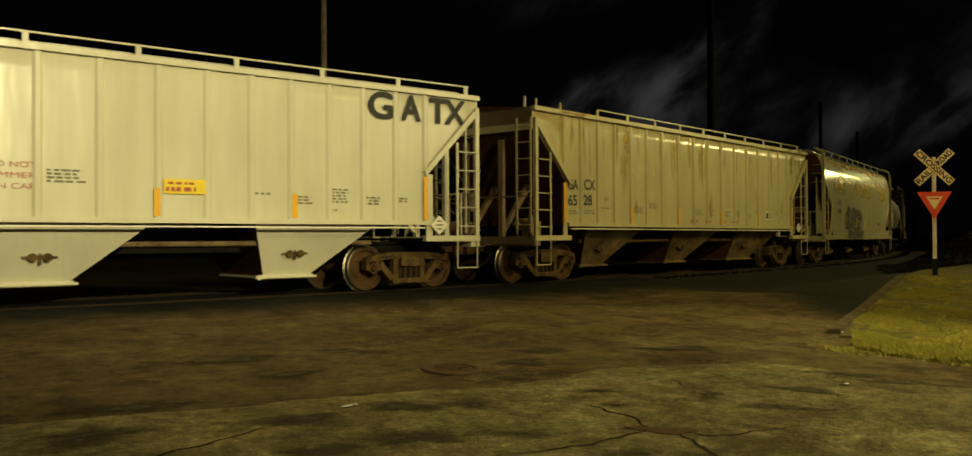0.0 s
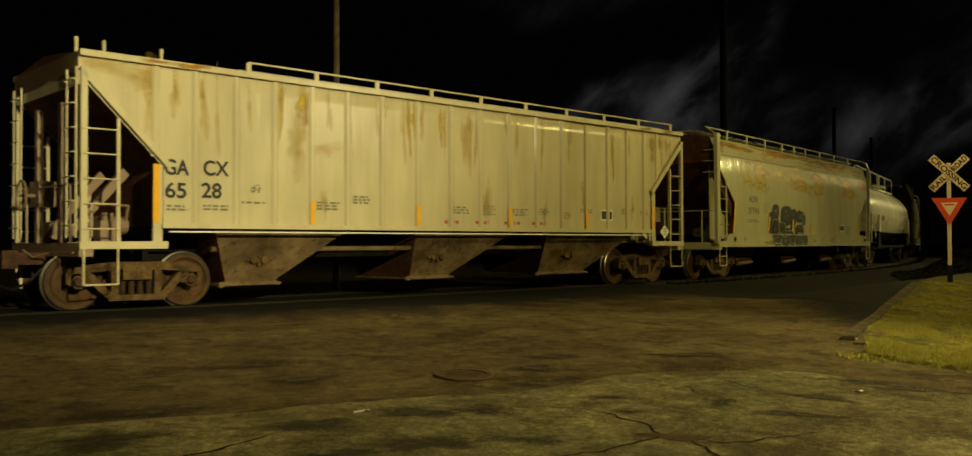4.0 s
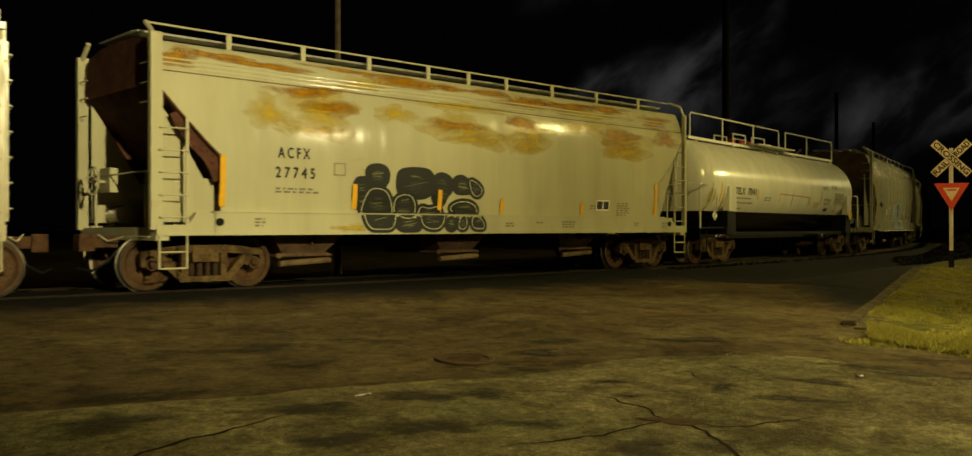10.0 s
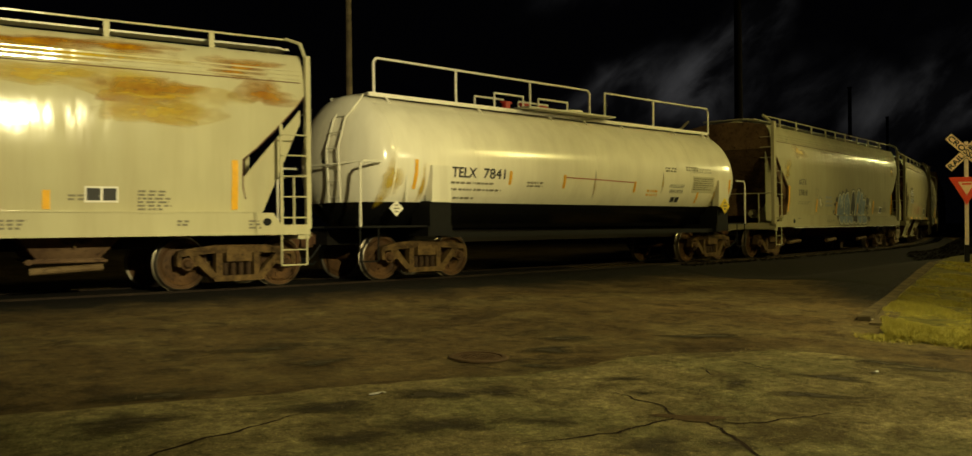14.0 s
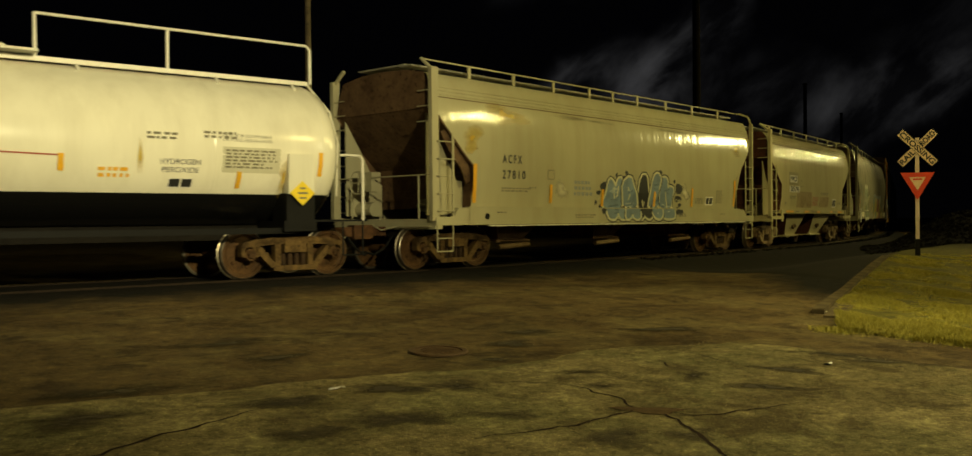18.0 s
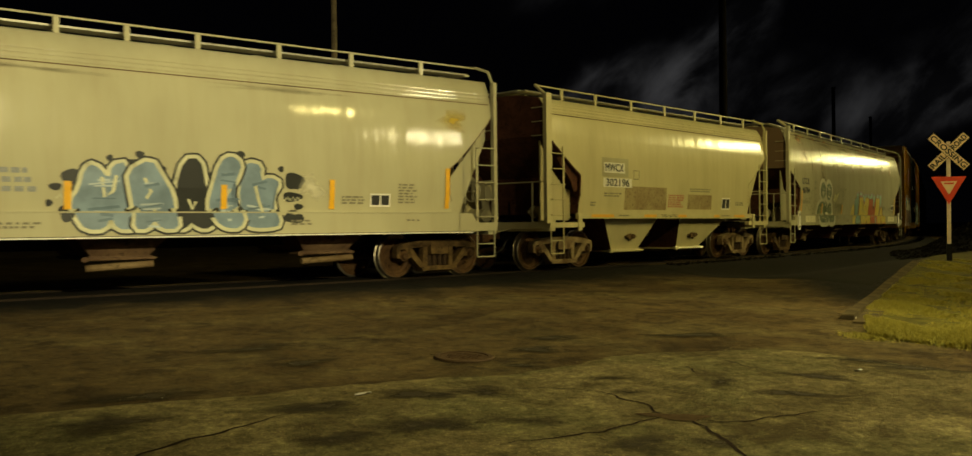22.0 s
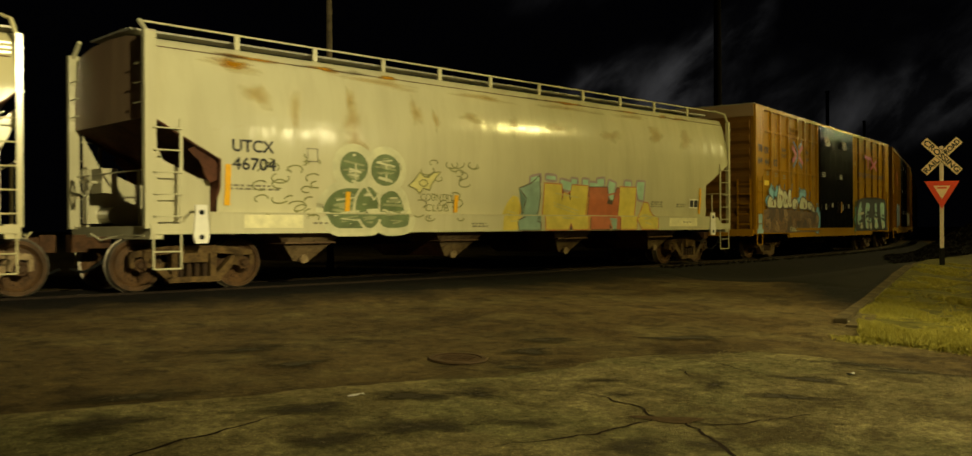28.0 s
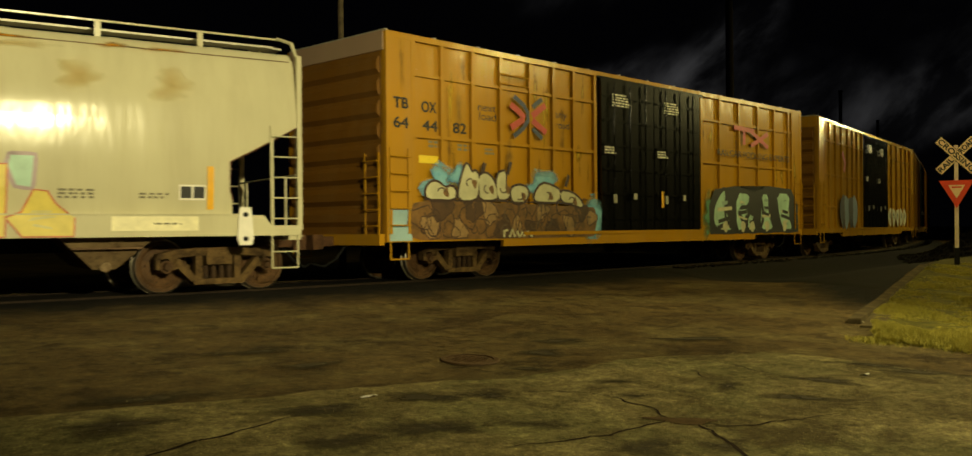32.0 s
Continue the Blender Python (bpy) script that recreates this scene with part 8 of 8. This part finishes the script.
part("kerb_return", s, CONCRETE, kerb, at=pose(11.80, 7.66, ground_z(12, 7.6), 0, 0, 26))

GRASS = bpy.data.materials.new("dry_yellow_grass")
GRASS.use_nodes = True
gn, gl = GRASS.node_tree.nodes, GRASS.node_tree.links
geo = gn.new("ShaderNodeNewGeometry")
gr = gn.new("ShaderNodeValToRGB")
gr.color_ramp.elements[0].color = (0.12, 0.125, 0.009, 1)
gr.color_ramp.elements[1].color = (0.40, 0.325, 0.028, 1)
gl.new(geo.outputs["Random Per Island"], gr.inputs["Fac"])
gl.new(gr.outputs["Color"], gn["Principled BSDF"].inputs["Base Color"])
gn["Principled BSDF"].inputs["Roughness"].default_value = 0.7


def verge(x, y):
    """How far inside the grass verge a place lies; negative outside."""
    back = min(kerb_y(x) - 0.2, 6.55 + (x - 10.6) * 0.62) - y
    front = (x - float(np.interp(y, [0, 4.5, 5.17, 6.01, 6.31, 6.6, 7.1], [11.6, 10.75, 10.62, 10.55, 10.40, 10.55, 11.4]))) * 0.9
    return min(back, front) + 0.10 * wob(x, y, 2.3)


s = Shape()
rnd = random.Random(31)
made = 0
while made < 120000:
    x, y = 10.2 + 14.0 * rnd.random() ** 1.6, rnd.uniform(3.6, 12.0)
    if x > 2.3 * y + 1.0 or verge(x, y) < 0:
        continue
    tuft = wob(x, y, 0.9) + 0.5 * wob(x, y, 2.7)
    bands = wob(0.35 * (y + 0.75 * x), 2.6 * (x - 0.75 * y) / 2.6, 1.5) + 0.5 * wob(x, y, 6.0)
    lush = 1.1 * (1 - smooth(0.3, 1.6, x - 10.5)) + 1.3 * bands + 0.4 * tuft - 0.05 * max(0.0, x - 12)
    if lush < rnd.uniform(-0.5, 0.9):
        continue
    made += 1
    z = ground_z(x, y) + 0.022
    h = rnd.uniform(0.018, 0.042) * (1 + 0.9 * max(0, min(1, lush)))
    w = 0.0028 + 0.0005 * (x - 9)
    t = rnd.uniform(0, 6.283)
    lx, ly = rnd.uniform(-0.05, 0.05), rnd.uniform(-0.05, 0.05)
    i = len(s.v)
    s.v += [(x - w * math.cos(t), y - w * math.sin(t), z), (x + w * math.cos(t), y + w * math.sin(t), z), (x + lx, y + ly, z + h)]
    s.f.append((i, i + 1, i + 2))
    s.m.append(0)
# tufts that grow out over the kerb's foot
for k in range(4200):
    f = rnd.random()
    x, y = (10.42 + rnd.gauss(0, 0.13), 6.42 + rnd.gauss(0, 0.16)) if k < 1500 else (10.66 + rnd.gauss(0, 0.10) + 0.1 * wob(k % 61, 1.0, 0.7), rnd.uniform(4.3, 6.5))
    z = ground_z(x, y)
    t, h = rnd.uniform(0, 6.283), rnd.uniform(0.015, 0.05)
    i = len(s.v)
    s.v += [(x - 0.005 * math.cos(t), y - 0.005 * math.sin(t), z), (x + 0.005 * math.cos(t), y + 0.005 * math.sin(t), z), (x + rnd.uniform(-0.05, 0.05), y + rnd.uniform(-0.05, 0.05), z + h)]
    s.f.append((i, i + 1, i + 2))
    s.m.append(0)
me = bpy.data.meshes.new("grass")
me.from_pydata(s.v, [], s.f)
me.materials.append(GRASS)
tagged(new("grass", me), "short dry yellow-green grass on the verge", "grass", kind="stuff")

# ---- crossing sign ----
sx, sy = 22.73, 11.80
base = ground_z(sx, sy)
sign = tagged(new("railroad_crossing_sign"), "white crossed blades over a red yield triangle on a post", "road sign")
turn = math.degrees(math.atan2(-sx, sy)) + 6
sign.matrix_basis = pose(sx, sy, base, 0, 0, turn)
POST_WHITE = plain("scuffed_white_post_paint", (0.74, 0.60, 0.50), 0.5, 0, 0.3, 6)
SIGN_WHITE = plain("off_white_sign_face", (0.86, 0.64, 0.42), 0.4, 0, 0.12, 6)
SIGN_RED = plain("red_sign_face", (0.72, 0.06, 0.02), 0.4, 0, 0.15, 6)
part("post", B(-0.045, 0.045, 0.0, 0.05, 0.42, 3.0), POST_WHITE, sign)
part("post_foot", B(-0.06, 0.06, -0.02, 0.07, -0.2, 0.45), BLACK, sign, "black lower post")
cz = 2.76 - base
for ang, words, dy in ((45, ("RAIL", "ROAD"), 0.0), (-45, ("CROSSING",), -0.016)):
    blade = Shape()
    half, hw = 0.575, 0.108
    pts = [(-half, -hw), (half, -hw), (half, hw), (-half, hw)]
    blade.prism(pts, -0.028 + dy, -0.016 + dy)
    bl = part("blade", blade, SIGN_WHITE, sign, at=Matrix.Translation((0, 0, cz)) @ Matrix.Rotation(-radians(ang), 4, "Y"))
    edge = Shape()
    for x0, x1, z0, z1 in ((-half, half, -hw, -hw + 0.012), (-half, half, hw - 0.012, hw), (-half, -half + 0.012, -hw, hw), (half - 0.012, half, -hw, hw)):
        edge.block(x0, x1, -0.031 + dy, -0.0285 + dy, z0, z1)
    part("border", edge, INK, bl)
    face = lambda z, q=dy: 0.0262 - q
    if len(words) == 2:
        lettering(bl, "RAIL", -0.535, -0.12, -0.061, 0.127, INK, face, 0.007)
        lettering(bl, "ROAD", 0.12, 0.535, -0.061, 0.127, INK, face, 0.007)
    else:
        lettering(bl, "CROSSING", -0.535, 0.535, -0.061, 0.127, INK, face, 0.007)
tri = Shape().prism([(-0.395, 0.34), (0.0, -0.35), (0.395, 0.34)], -0.028, -0.016)
tr = part("yield_plate", tri, SIGN_RED, sign, "red triangular yield plate", at=Matrix.Translation((0, 0, 1.80 - base)))
part("yield_centre", Shape().prism([(-0.19, 0.225), (0.0, -0.11), (0.19, 0.225)], -0.032, -0.0285), SIGN_WHITE, tr, "white centre triangle")
bw = Shape().block(-0.11, 0.11, -0.036, -0.0325, 0.15, 0.19)
part("small_print", bw, SIGN_RED, tr)
for z in (1.72, 2.02, cz + base - 0.1, cz + base + 0.1):
    part("bolt", Shape().rod((0, -0.05, z - base), (0, -0.03, z - base), 0.014, 8), GRATING, sign)

# ---- poles behind the train ----
WOOD = rusty("weathered_pole_wood", (0.22, 0.17, 0.10), (0.10, 0.08, 0.05), 0.9, 3.0)


# The same wood darkened, so that the far poles look unlit.
WOOD_UNLIT = rusty("unlit_pole_wood", (0.018, 0.014, 0.009), (0.010, 0.008, 0.005), 0.95, 3.0)


def utility_pole(x, y, h, r, arms, label):
    wood = WOOD if r < 0.15 else WOOD_UNLIT
    ob = tagged(new("utility_pole"), label, "utility pole", "poles along the railway")
    ob.matrix_basis = pose(x, y, ground_z(x, y) - 0.1)
    part("shaft", Shape().rod((0, 0, 0), (0, 0, h), r, 14, r * 0.72), wood, ob)
    cap = Shape().rod((0, 0, h), (0, 0, h + 0.10), r * 1.05, 12, r * 0.9)
    part("pole_cap", cap, wood, ob)
    for k in range(arms):
        z = h - 0.5 - 0.9 * k
        part("crossarm", Shape().block(-1.1, 1.1, -r - 0.09, -r, z, z + 0.11), wood, ob)
        for xx in (-1.0, -0.5, 0.5, 1.0):
            part("insulator", Shape().rod((xx, -r - 0.045, z + 0.11), (xx, -r - 0.045, z + 0.24), 0.035, 8), WHITE, ob)
    return ob


utility_pole(12.72, 25.5, 9.6, 0.115, 0, "bare wooden pole standing behind the track")
utility_pole(38.5, 31.9, 17.5, 0.24, 0, "wooden utility pole behind the train, darkened as if unlit")
utility_pole(67.0, 44.2, 12.5, 0.19, 0, "wooden utility pole far down the track, darkened as if unlit")
utility_pole(90.0, 55.0, 12.5, 0.19, 0, "wooden utility pole far down the track, darkened as if unlit")


# ---- the train runs past ----
KNOTS = np.arange(0, 34, 3.0)
RUN = np.array([0.0, 7.28, 15.01, 23.15, 31.79, 40.84, 50.43, 60.23, 70.63, 81.19, 91.94, 103.21])


def travelled():
    """A smooth curve of distance run through the knots."""
    n = len(KNOTS)
    m = np.zeros((n, n))
    r = np.zeros(n)
    m[0, 0] = m[-1, -1] = 1
    for i in range(1, n - 1):
        m[i, i - 1:i + 2] = (1, 4, 1)
        r[i] = 6 * (RUN[i - 1] - 2 * RUN[i] + RUN[i + 1]) / 9
    k = np.linalg.solve(m, r)

    def at(t):
        i = min(int(t // 3), n - 2)
        a, b = (KNOTS[i + 1] - t) / 3, (t - KNOTS[i]) / 3
        return a * RUN[i] + b * RUN[i + 1] + ((a ** 3 - a) * k[i] + (b ** 3 - b) * k[i + 1]) * 1.5
    return at


def motions():
    run = travelled()
    for ob, mid, half, trucks in CARS:
        rows = []
        turns = ([], [])
        for k in range(65):
            t = k * 0.5
            s = mid - run(t)
            xa, ya, ha = on_track(s - half)
            xb, yb, hb = on_track(s + half)
            h = math.atan2(yb - ya, xb - xa)
            rows.append((t, pose((xa + xb) / 2, (ya + yb) / 2, 0, 0, 0, math.degrees(h))))
            if k % 4 == 0:
                turns[0].append((t, pose(-half, 0, 0, 0, 0, math.degrees(ha - h))))
                turns[1].append((t, pose(half, 0, 0, 0, 0, math.degrees(hb - h))))
        walk(ob, rows)
        for tr, rw in zip(trucks, turns):
            walk(tr, rw)
    for w, d in WHEELSETS:
        walk(w, [(k * 0.2, pose(d, 0, 0.451, 0, -math.degrees(run(k * 0.2) / 0.451), 0)) for k in range(161)])


motions()
